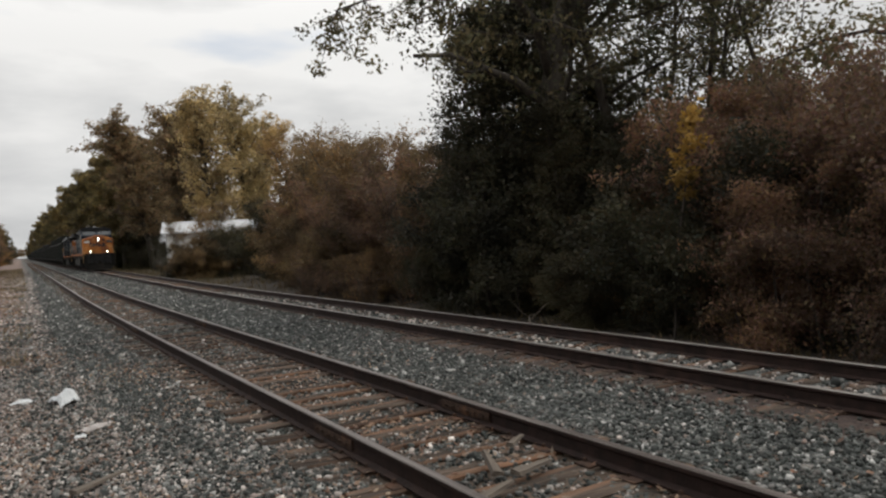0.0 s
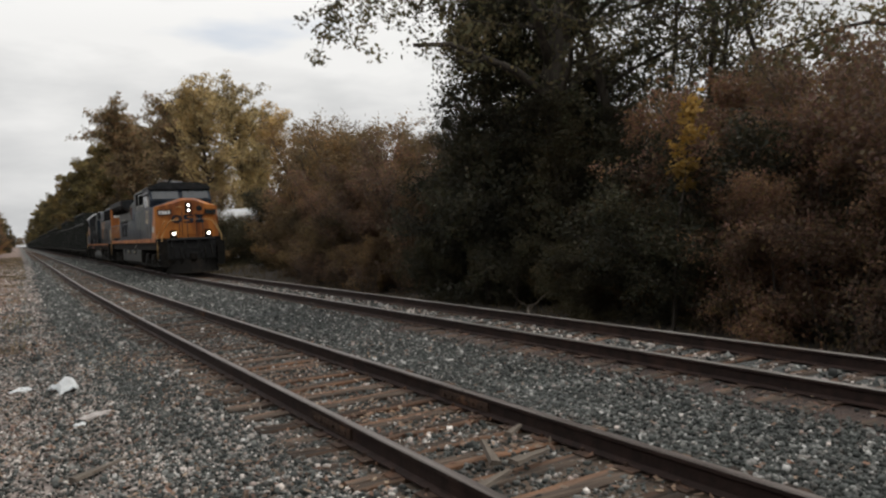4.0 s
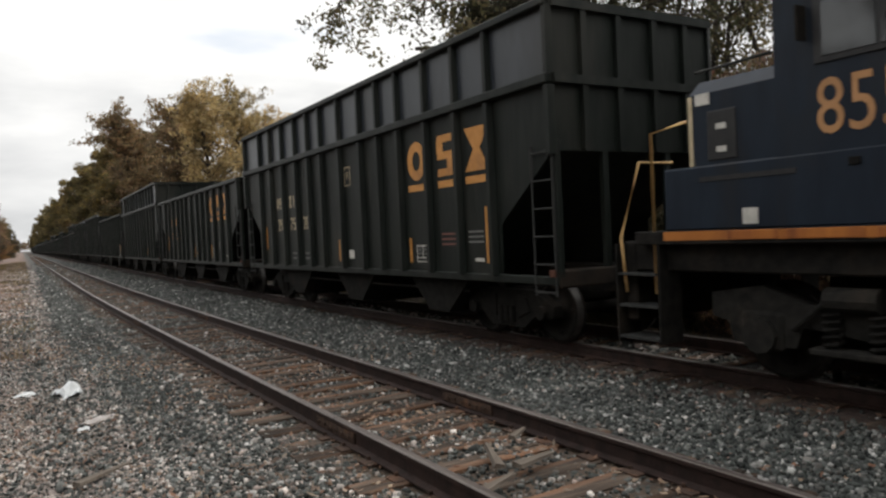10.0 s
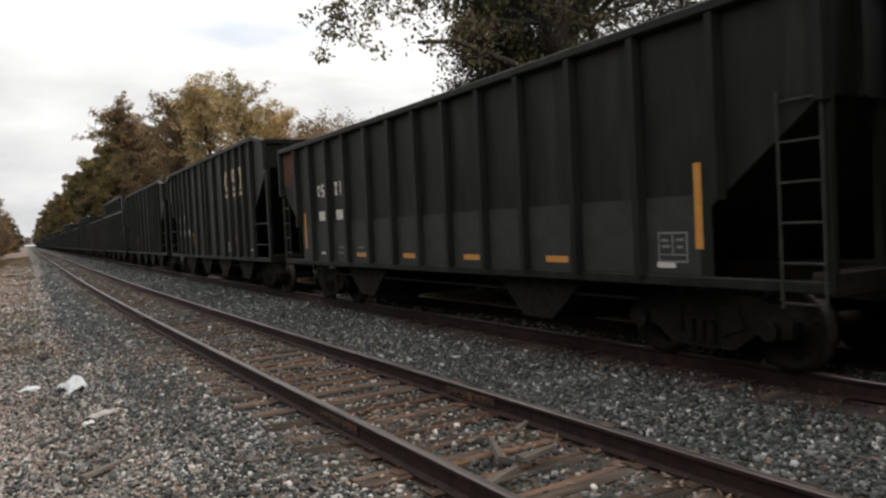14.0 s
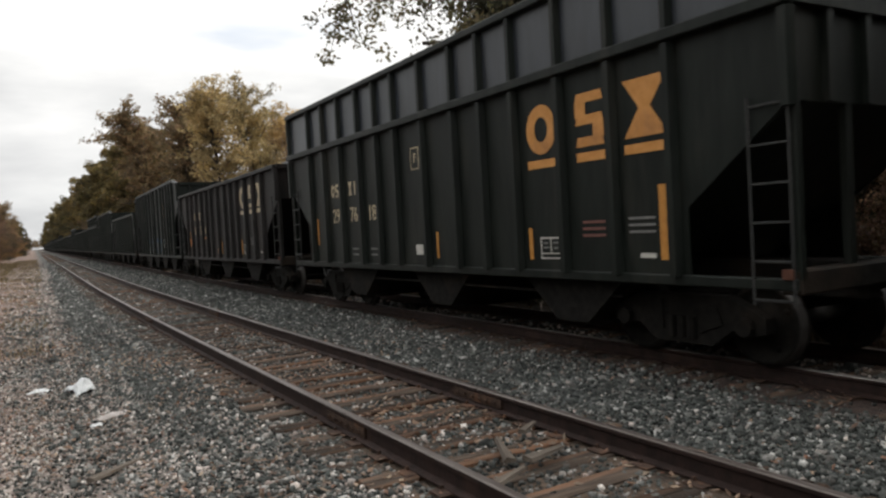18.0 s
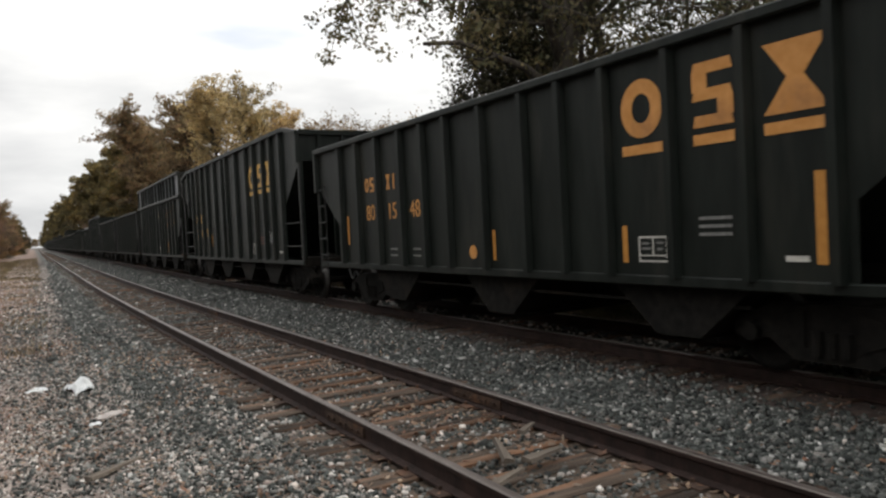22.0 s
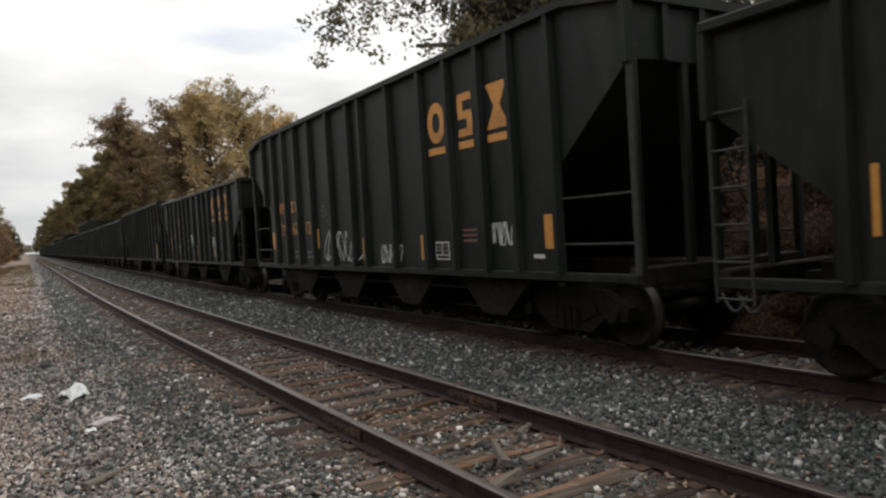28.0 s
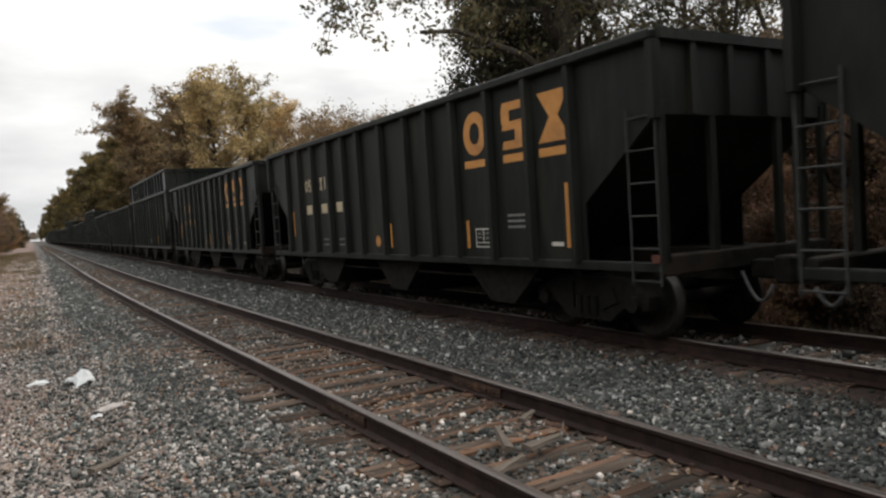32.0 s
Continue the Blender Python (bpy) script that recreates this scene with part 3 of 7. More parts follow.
def make_track(cx, tie_top, joints, label, tie_step, first_tie, head):
    tr = thing("railway_track", label, "railway track", kind="structure")
    cuts = sorted(joints)
    for s in (-1, 1):
        x = cx + s * GAUGE / 2
        ends = [-330.0] + cuts + [900.0]
        for a, b in zip(ends, ends[1:]):
            part("rail", rail_geo(a + 0.004, b - 0.004, x), [RAIL_SIDE, head], tr)
        for c in cuts:
            if c > 60 or c < -10:
                continue
            g = Geo()
            sh = bend(c)[0]
            for t in (-1, 1):
                px = x + sh + t * 0.022
                g.prism("y", [(px - 0.010, -0.150), (px + 0.010, -0.150), (px + 0.014, -0.10), (px + 0.010, -0.052), (px - 0.010, -0.052), (px - 0.014, -0.10)], c - 0.46, c + 0.46)
                for b in (-0.36, -0.21, -0.07, 0.07, 0.21, 0.36):
                    g.tube([(px + t * 0.008, c + b, -0.102), (px + t * 0.034, c + b, -0.102)], 0.017, 6)
            part("joint_bar", g, STEEL_RUST, tr, "bolted rusty joint bar")
    rng = random.Random(int(cx * 100))
    meshes = [tie_mesh(i + int(cx * 10)) for i in range(7)]
    y, far, n = first_tie, Geo(), 0
    plates = Geo()
    while y < 240:
        sh, hd = bend(y)
        if n < 200:
            ob = part("tie", rng.choice(meshes), None, tr)
            ob.matrix_basis = pose(cx + sh + rng.uniform(-0.05, 0.05), y, tie_top + rng.uniform(-0.018, 0.010), rng.uniform(-1, 1), 0, -math.degrees(hd) + rng.uniform(-1.6, 1.6) + rng.choice([0, 180]))
            if y < 45:
                for s in (-1, 1):
                    spike_set(plates, cx + sh + s * GAUGE / 2, y)
        else:
            far.box(cx + sh - 1.29, cx + sh + 1.29, y - 0.11, y + 0.11, tie_top - 0.1, tie_top)
        n += 1
        y += tie_step + rng.uniform(-0.05, 0.05)
    y = first_tie - tie_step
    while y > -330:
        far.box(cx - 1.29, cx + 1.29, y - 0.11, y + 0.11, tie_top - 0.1, tie_top)
        y -= tie_step
    tagged(part("distant_ties", far, TIE_WOOD, tr), kind="stuff")
    tagged(part("tie_plates", plates, STEEL_RUST, tr, "rusted tie plates and spikes"), kind="stuff")
    return tr


near_line = make_track(NEAR_TRACK, -0.190, [6.55 + 11.9 * i for i in range(-2, 6)], "jointed railway track with rusty rails and decayed wooden ties", 0.50, 2.62, RAIL_TOP_DULL)
far_line = make_track(FAR_TRACK, -0.192, [], "main railway track with worn bright rail heads on wooden ties", 0.52, 1.7, RAIL_TOP)

# stones: jittered six-sided lumps
CUBE = np.array([(x, y, z) for z in (-1, 1) for y in (-1, 1) for x in (-1, 1)], float)
CUBE_F = [(0, 2, 3, 1), (4, 5, 7, 6), (0, 1, 5, 4), (2, 6, 7, 3), (0, 4, 6, 2), (1, 3, 7, 5)]


def lumps(rng, pos, size):
    n = len(pos)
    v = CUBE[None] * (1 + rng.uniform(-0.42, 0.25, (n, 8, 3))) * (size * 0.5)[:, None, None] * rng.uniform(0.65, 1.25, (n, 1, 3))
    a, b = rng.uniform(0, 6.28, n), rng.normal(0, 0.5, n)
    ca, sa, cb, sb = np.cos(a), np.sin(a), np.cos(b), np.sin(b)
    x, y, z = v[..., 0].copy(), v[..., 1].copy(), v[..., 2].copy()
    y, z = y * cb[:, None] - z * sb[:, None], y * sb[:, None] + z * cb[:, None]
    x, y = x * ca[:, None] - y * sa[:, None], x * sa[:, None] + y * ca[:, None]
    return (np.stack([x, y, z], -1) + pos[:, None]).reshape(-1, 3)


def scatter(rng, n, x0, x1, y0, y1, soft=0.0):
    x, y = rng.uniform(x0, x1, n), rng.uniform(y0, y1, n)
    if soft:
        # let the borders of a spread fray into what lies beside it
        x = np.where((x < x0 + 0.5) & (x0 < 1.5), x + rng.normal(0, soft * 0.9, n), x)
        y = y + np.where(y > y1 - 3 * soft, np.abs(rng.normal(0, 2 * soft, n)), 0.0)
    z = np.interp(x, [p[0] for p in PROFILE], [p[1] for p in PROFILE])
    full = BEND_RADIUS * BEND_ANGLE
    s = np.clip(y - BEND_START, 0, None)
    sh = np.where(s < full, s * s / (2 * BEND_RADIUS), full * full / (2 * BEND_RADIUS) + (s - full) * BEND_ANGLE)
    return x, y, z, sh


def make_stones(name, label, mat, seed, zones, clear_ties):
    rng = np.random.default_rng(seed)
    allp, alls = [], []
    for x0, x1, y0, y1, dens, size in zones:
        n = int((x1 - x0) * (y1 - y0) * dens)
        x, y, z, sh = scatter(rng, n, x0, x1, y0, y1, 0.03 * (y0 + y1) * 0.5)
        keep = (x > -4.5) & (np.abs(y) > 1.0)
        for cx in (NEAR_TRACK, FAR_TRACK):
            for s in (-1, 1):
                keep &= np.abs(x - cx - s * GAUGE / 2) > 0.095
            # fewer stones lie on the ties, which stand a little proud
            on = (np.abs(x - cx) < 1.25) & (y < 14)
            keep &= ~(on & (rng.uniform(0, 1, n) < clear_ties))
        x, y, z, sh = x[keep], y[keep], z[keep], sh[keep]
        sz = size * np.exp(rng.normal(0, 0.35, len(x)))
        on = np.abs(x - NEAR_TRACK) < 1.25
        z = z - np.where(on, 0.006, 0.0) + rng.uniform(-0.012, 0.022, len(x))
        allp.append(np.stack([x + sh, y, z], 1))
        alls.append(sz)
    p, s = np.concatenate(allp), np.concatenate(alls)
    ob = new(name, solids(name, lumps(rng, p, s), CUBE_F, len(p), mat))
    tagged(ob, label, "gravel", kind="stuff")


make_stones("ballast", "loose grey-green crushed stone ballast round the tracks", STONE_GREY, 5, [
    (0.6, 2.7, 3.5, 14, 1250, 0.0215), (2.7, 4.25, 2.5, 14, 980, 0.023), (4.25, 6.35, 1.5, 13, 1050, 0.0255), (6.35, 6.65, 1.5, 13, 380, 0.026), (6.65, 7.1, 1.5, 13, 90, 0.026), (7.1, 8.7, 2.5, 16, 95, 0.040), (8.7, 9.6, 2.5, 16, 140, 0.050),
    (0.6, 7.0, 13, 19, 560, 0.028), (0.6, 7.0, 18, 28, 300, 0.034), (-0.8, 0.6, 13, 26, 170, 0.028), (7.1, 9.8, 16, 30, 80, 0.050), (0.7, 7.0, 26, 50, 100, 0.042), (1.0, 7.0, 48, 78, 48, 0.050), (1.4, 7.0, 76, 110, 20, 0.065), (-0.6, 0.6, 4.5, 14, 400, 0.021), (-1.8, -0.6, 4.5, 14, 110, 0.024), (-3.2, -1.8, 4.5, 14, 60, 0.024)], 0.34)
make_stones("pink_gravel", "dusty pinkish gravel and dirt clods beside the ballast", STONE_DIRT, 6, [(-3.0, 0.2, 4.5, 14, 620, 0.0185), (0.2, 1.3, 4.5, 14, 470, 0.019), (-3.5, 0.9, 13, 18, 190, 0.024), (-3.5, 0.9, 17, 27, 60, 0.030), (-3.5, 1.2, 26, 46, 18, 0.042), (-3.0, 1.5, 44, 80, 5, 0.060), (7.15, 8.7, 3, 16, 70, 0.034), (7.2, 8.7, 15, 30, 40, 0.042), (1.2, 2.4, 3.5, 9, 430, 0.020), (1.3, 2.3, 9, 20, 120, 0.024), (2.3, 4.2, 3, 15, 110, 0.024), (4.4, 6.2, 3, 14, 24, 0.026)], 0.3)


def make_litter():
    rng = np.random.default_rng(9)
    out = []
    for n, (x0, x1, y0, y1), size in ((8600, (-3.2, 1.1, 4.5, 20), 0.038), (1700, (1.2, 2.6, 3.5, 16), 0.042), (1500, (1.5, 9.5, 3, 14), 0.045), (2400, (2.6, 4.3, 3, 16), 0.045), (900, (9.3, 13.5, 3, 40), 0.055), (3000, (-5, 0.5, 20, 50), 0.09)):
        x, y, z, sh = scatter(rng, n, x0, x1, y0, y1)
        drift = np.sin(x * 2.3 + y * 0.8) + np.sin(y * 1.7 - x * 0.9) + rng.normal(0, 0.8, n) > -0.2
        x, y, z, sh = x[drift], y[drift], z[drift], sh[drift]
        n = len(x)
        c = np.stack([x + sh, y, z + rng.uniform(0.015, 0.045, n)], 1)
        a, tilt = rng.uniform(0, 6.28, n), rng.normal(0, 0.35, (n, 2))
        u = np.stack([np.cos(a), np.sin(a), tilt[:, 0]], 1) * (size * rng.uniform(0.5, 1.2, n))[:, None]
        w = np.stack([-np.sin(a), np.cos(a), tilt[:, 1]], 1) * (size * 0.6 * rng.uniform(0.5, 1.2, n))[:, None]
        out.append(np.stack([c - u, c - w * 0.8, c + u, c + w * 0.8], 1).reshape(-1, 3))
    ob = new("fallen_leaves", quads("fallen_leaves", np.concatenate(out), LITTER))
    tagged(ob, "brown and tan fallen leaves strewn over the gravel", "leaves", kind="stuff")


make_litter()


def make_grass():
    """Dry grass at the edge of the dirt and along the foot of the thicket."""
    rng = np.random.default_rng(12)
    out = []
    for n, (x0, x1, y0, y1), h in ((9000, (-8, -1.0, 14, 40), 0.20), (7000, (-1.8, 0.7, 16, 60), 0.12), (14000, (-2.2, 0.9, 50, 150), 0.20), (2500, (-3.2, -1.2, 5, 14), 0.09), (26000, (-10, -1.4, 30, 130), 0.40), (3000, (10.6, 13.5, 2, 45), 0.22), (7000, (10.4, 15, 45, 130), 0.5), (260, (-1.0, 0.4, 16, 19), 0.25)):
        x, y, z, sh = scatter(rng, n, x0, x1, y0, y1)
        clump = np.sin(x * 1.7 + y * 0.6) + np.sin(y * 0.9 - x)
        k = clump + rng.normal(0, 0.6, n) > 0.1
        x, y, z, sh = x[k], y[k], z[k], sh[k]
        n = len(x)
        c = np.stack([x + sh, y, z - 0.02], 1)
        a, hh = rng.uniform(0, 6.28, n), h * rng.uniform(0.4, 1.3, n)
        w = np.stack([np.cos(a), np.sin(a), np.zeros(n)], 1) * (0.012 + 0.02 * h)
        tip = c + np.stack([rng.normal(0, 0.3, n) * hh, rng.normal(0, 0.3, n) * hh, hh], 1)
        out.append(np.stack([c - w, c + w, tip], 1).reshape(-1, 3))
    ob = new("dry_grass", quads("dry_grass", np.concatenate(out), DRY_GRASS, 3))
    tagged(ob, "dry straw-coloured grass and weeds at the verges", "grass", kind="stuff")


make_grass()


def crumpled(name, x, y, sx, sy, h, seed, label, turn=0, mat=None):
    """A thin crumpled sheet lying on the ground."""
    rng = random.Random(seed)
    g, n = Geo(), 7
    for j in range(n):
        for i in range(n):
            u, v = i / (n - 1) * 2 - 1, j / (n - 1) * 2 - 1
            r = 1 - 0.25 * rng.random() * (abs(u) + abs(v))
            g.v.append((u * sx * r, v * sy * r, h * (1 - 0.6 * (u * u + v * v)) * rng.uniform(0.3, 1.0) + 0.02))
    g.v += [(p[0] * 0.97, p[1] * 0.97, p[2] - 0.006) for p in g.v]
    q = n * n
    for j in range(n - 1):
        for i in range(n - 1):
            a = j * n + i
            g.f += [(a, a + 1, a + n + 1, a + n), (q + a + n, q + a + n + 1, q + a + 1, q + a)]
    ring = [i for i in range(n)] + [j * n + n - 1 for j in range(1, n)] + [(n - 1) * n + i for i in range(n - 2, -1, -1)] + [j * n for j in range(n - 2, 0, -1)]
    for a, b in zip(ring, ring[1:] + ring[:1]):
        g.f.append((a, q + a, q + b, b))
    g.m = [0] * len(g.f)
    ob = part(name, g, mat or PAPER)
    ob.matrix_basis = pose(x, y, ground_z(x), 0, 0, turn)
    tagged(ob, label, "litter", "litter beside the track")


crumpled("crumpled_bag", 0.72, 11.3, 0.20, 0.26, 0.20, 3, "crumpled white plastic bag on the dirt", 20)
crumpled("paper_scrap", 0.22, 11.9, 0.16, 0.12, 0.06, 4, "small white paper scrap on the dirt", -30)
crumpled("paper_scrap", 0.90, 9.3, 0.24, 0.12, 0.05, 5, "torn dusty white paper on the gravel", 35, PAPER_DUSTY)
crumpled("paper_scrap", 0.70, 9.0, 0.07, 0.06, 0.05, 6, "small white paper scrap on the dirt", 10)


def splinter(x, y, length, turn, w=0.06, z=-0.13):
    rng = random.Random(int(x * 100 + y * 10))
    g = Geo()
    g.prism("y", [(-w, 0), (w, 0.005), (w * 0.8, 0.035), (-w * 0.7, 0.045)], -length / 2, length / 2, pts1=[(-w * 0.5, 0.01), (w * 0.3, 0.012), (w * 0.2, 0.03), (-w * 0.4, 0.035)])
    ob = part("broken_board", g, OLD_BOARD)
    ob.matrix_basis = pose(x, y, z, rng.uniform(-3, 3), rng.uniform(-6, 6), turn)
    tagged(ob, "splintered grey piece of an old tie on the ballast", "board", "broken boards on the track")


splinter(3.36, 4.93, 0.55, -24, 0.05)
splinter(3.55, 4.62, 0.42, -80, 0.06)
splinter(3.02, 4.36, 0.40, -70, 0.05)
splinter(0.70, 7.1, 0.62, -52, 0.05, -0.28)
splinter(3.9, 5.3, 0.30, -60, 0.04)

# ---- trees and thicket ----
def limb(g, rng, p, d, length, r, bends=5, droop=0.0, wander=0.22):
    """A tapered limb that wanders; returns the points on it."""
    pts = [Vector(p)]
    d = Vector(d).normalized()
    for i in range(bends):
        d = (d + Vector((rng.gauss(0, wander), rng.gauss(0, wander), rng.gauss(0, wander * 0.7) - droop))).normalized()
        pts.append(pts[-1] + d * (length / bends))
    g.tube(pts, r, 6 if r > 0.05 else 4, r * 0.35)
    return pts


def leaf_cloud(rng, centres, radii, per, size):
    """Loose leaves round the given clump centres."""
    c = np.repeat(np.array(centres, float), per, 0)
    r = np.repeat(np.array(radii, float), per)[:, None]
    d = rng.normal(0, 1, (len(c), 3))
    d /= np.linalg.norm(d, axis=1)[:, None]
    c = c + d * r * (rng.uniform(0, 1, (len(c), 1)) ** 0.45) * np.array([1, 1, 0.8])
    n = len(c)
    u = rng.normal(0, 1, (n, 3))
    u /= np.linalg.norm(u, axis=1)[:, None]
    w = np.cross(u, rng.normal(0, 1, (n, 3)))
    w /= np.linalg.norm(w, axis=1)[:, None]
    s = size * rng.uniform(0.55, 1.35, (n, 1))
    return np.stack([c - u * s, c - w * s * 0.55, c + u * s, c + w * s * 0.55], 1).reshape(-1, 3)


def make_tree(name, label, seed, height, spread, trunk_r, mat, base=0.3, limbs=13, subs=4, per=60, size=0.13, clump=0.75, extra=(), lean=(0, 0), category="tree", stems=1, group="", rise=0.0):
    """Trunk or stems with limbs, and a crown of separate leaves in clumps along the limbs."""
    rng, nrng = random.Random(seed), np.random.default_rng(seed)
    g, centres, radii = Geo(), [], []
    for st in range(stems):
        a = rng.uniform(0, 6.28)
        off = Vector((math.cos(a), math.sin(a), 0)) * (spread * 0.25 if stems > 1 else 0)
        h = height * (1 if st == 0 else rng.uniform(0.65, 0.95))
        d = Vector((lean[0] + (math.cos(a) * 0.3 if stems > 1 else 0), lean[1] + (math.sin(a) * 0.3 if stems > 1 else 0), 1))
        trunk = limb(g, rng, off - Vector((0, 0, 0.4)), d, h * 0.92, trunk_r, 9, 0, 0.07)
        count = limbs // stems
        for i in range(count):
            f = base + (0.97 - base) * (i + rng.random()) / count
            k = min(len(trunk) - 2, int(f * (len(trunk) - 1)))
            p = trunk[k].lerp(trunk[k + 1], f * (len(trunk) - 1) - k)
            az = i * 2.4 + rng.uniform(-0.5, 0.5)
            if rise:
                ln = spread * (0.62 + 0.45 * math.sin(math.pi * ((f - base) / (1 - base) * 0.70 + 0.18))) * rng.uniform(0.75, 1.15)
            else:
                ln = spread * (0.55 + 0.65 * math.sin(math.pi * min(1, (f - base) / (1 - base) * 0.85 + 0.12))) * rng.uniform(0.75, 1.15)
            up = 0.25 + 0.9 * f + rise
            pts = limb(g, rng, p, (math.cos(az), math.sin(az), up), ln, trunk_r * (0.42 - 0.25 * f), 5, 0.03)
            for q in pts[1:]:
                centres.append(q)
                radii.append(clump * rng.uniform(0.6, 1.1))
            for _ in range(subs):
                q = pts[rng.randint(1, 4)]
                sub = limb(g, rng, q, (rng.gauss(0, 1), rng.gauss(0, 1), rng.uniform(-0.3, 0.9)), ln * rng.uniform(0.3, 0.55), trunk_r * 0.1, 3, 0.02, 0.35)
                for q in sub[1:]:
                    centres.append(q)
                    radii.append(clump * rng.uniform(0.5, 1.0))
        centres.append(trunk[-1])
        radii.append(clump)
    for p, d, ln, n, bare, hang in extra:
        pts = limb(g, rng, p, d, ln, trunk_r * 0.16, 8, 0.012, 0.06)
        for q in pts[bare:]:
            for _ in range(n):
                sub = limb(g, rng, q, (rng.gauss(0, 0.7), rng.gauss(0, 0.7), rng.uniform(-2.4, -0.4)), hang * rng.uniform(0.6, 1.4), 0.02, 3, 0.08, 0.3)
                centres += sub[1:]
                radii += [clump * rng.uniform(0.4, 0.75) for _ in sub[1:]]
    tree = thing(name, label, category, group)
    part("trunk", g, BARK if trunk_r > 0.06 else TWIG, tree, smooth=True)
    part("crown", quads("crown", leaf_cloud(nrng, centres, radii, per, size), mat), None, tree)
    return tree


def at(az, r):
    return r * math.sin(radians(az)), r * math.cos(radians(az))


def plant(ob, x, y, turn=0, s=1.0, z=None):
    ob.matrix_basis = pose(x, y, (ground_z(x - bend(y)[0]) if z is None else z) - 0.05, 0, 0, turn) @ Matrix.Diagonal((s, s, s, 1))
    return ob


def again(ob, x, y, turn, s=1.0):
    c = copy_thing(ob, Matrix.Identity(4))
    return plant(c, x, y, turn, s)


def make_woods():
    rng = random.Random(77)
    wood = "trees along the line"
    thicket = "thicket beside the far track"
    # the great tree over the line, its limb reaching towards the track
    x, y = at(41.2, 23.0)
    big = make_tree("cottonwood_tree", "towering dark cottonwood with a forked trunk reaching over the track", 3, 23, 4.9, 0.46, LEAF_CANOPY, 0.20, 40, 4, 30, 0.080, 0.72, rise=0.6,
                    extra=[((-0.2, 0.1, 10.3), (-0.92, 0.38, -0.02), 6.7, 4, 7, 1.6), ((0, 0, 9.9), (-0.95, 0.16, 0.0), 4.7, 3, 6, 1.2), ((0, 0, 8.2), (-0.95, 0.10, 0.04), 3.6, 2, 5, 0.8)], group=wood)
    plant(big, x, y)
    x, y = at(44.6, 24.0)
    slim = make_tree("slender_tree", "slender tree with a bare leaning trunk and thin dark leaves", 5, 19, 4.0, 0.22, LEAF_CANOPY, 0.30, 18, 4, 40, 0.08, 0.8, group=wood)
    plant(slim, x, y)
    for az, r, turn, s in ((36.5, 26.5, 150, 0.78), (39.5, 27.5, 40, 0.86)):
        x, y = at(az, r)
        again(slim, x, y, turn, s)
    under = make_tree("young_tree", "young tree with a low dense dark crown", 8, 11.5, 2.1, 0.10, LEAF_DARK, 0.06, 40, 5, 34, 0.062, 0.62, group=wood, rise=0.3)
    x, y = at(34.6, 22.5)
    plant(under, x, y, 0, 0.92)
    for az, r, turn, s in ((38.4, 24.0, 60, 0.98), (40.6, 21.5, 170, 0.58), (42.8, 24.5, 250, 0.68), (45.5, 22.0, 20, 0.55), (32.3, 24.5, 310, 0.60), (56.5, 23.5, 120, 0.62), (60.0, 22.5, 200, 0.58)):
        x, y = at(az, r)
        again(under, x, y, turn, s)
    x, y = at(62.5, 21.0)
    again(slim, x, y, 100, 0.95)
    lacy = make_tree("sparse_tree", "half-bare tree with thin branches and sparse leaves", 6, 14, 3.2, 0.12, LEAF_CANOPY, 0.30, 20, 5, 15, 0.075, 0.7, group=wood)
    x, y = at(50.0, 24.5)
    plant(lacy, x, y)
    for az, r, turn, s in ((53.5, 23.0, 150, 0.90), (57.0, 24.0, 250, 0.95), (47.0, 26.0, 20, 0.95)):
        x, y = at(az, r)
        again(lacy, x, y, turn, s)
    # golden trees behind
    gold = make_tree("golden_cottonwood", "tall cottonwood in golden autumn leaf", 11, 17.5, 3.7, 0.28, LEAF_GOLD, 0.26, 40, 7, 17, 0.13, 0.62, group=wood, rise=0.4)
    x, y = at(15.0, 74)
    plant(gold, x, y)
    amber = make_tree("amber_cottonwood", "tall cottonwood with amber and brown leaves", 12, 19.5, 4.4, 0.32, LEAF_AMBER, 0.24, 40, 7, 17, 0.16, 0.74, group=wood, rise=0.35)
    x, y = at(12.0, 93)
    plant(amber, x, y, 0, 1.01)
    dark = make_tree("dark_cottonwood", "tall dark olive-leaved tree in the row by the line", 13, 21.5, 5.2, 0.38, LEAF_OLIVE, 0.14, 24, 4, 60, 0.22, 1.05, group=wood, rise=0.2)
    x, y = at(7.9, 108)
    plant(dark, x, y, 0, 0.75)
    for az, r, proto, s in ((17.8, 76, gold, 1.07), (16.4, 84, gold, 0.98), (20.2, 72, gold, 0.62), (9.8, 97, amber, 1.0), (10.9, 106, amber, 1.02), (8.9, 112, dark, 0.88), (7.6, 124, dark, 0.92), (6.7, 134, dark, 0.84), (5.8, 150, dark, 0.84), (5.1, 176, dark, 0.82), (8.2, 120, amber, 0.98),
                            (4.5, 200, dark, 0.82), (4.0, 235, dark, 0.8), (3.5, 270, dark, 0.8), (3.05, 315, dark, 0.8), (2.7, 370, dark, 0.8), (2.4, 440, dark, 0.75), (2.15, 540, dark, 0.7), (1.95, 700, dark, 0.6), (24.5, 66, amber, 0.50)):
        x, y = at(az, r)
        again(proto, x, y, rng.uniform(0, 360), s)
    thin = make_tree("thin_tan_tree", "slim young tree with sparse tan leaves", 31, 8.4, 1.7, 0.08, LEAF_TAN, 0.14, 26, 4, 12, 0.062, 0.5, group=wood, rise=0.7)
    x, y = at(22.0, 43)
    plant(thin, x, y)
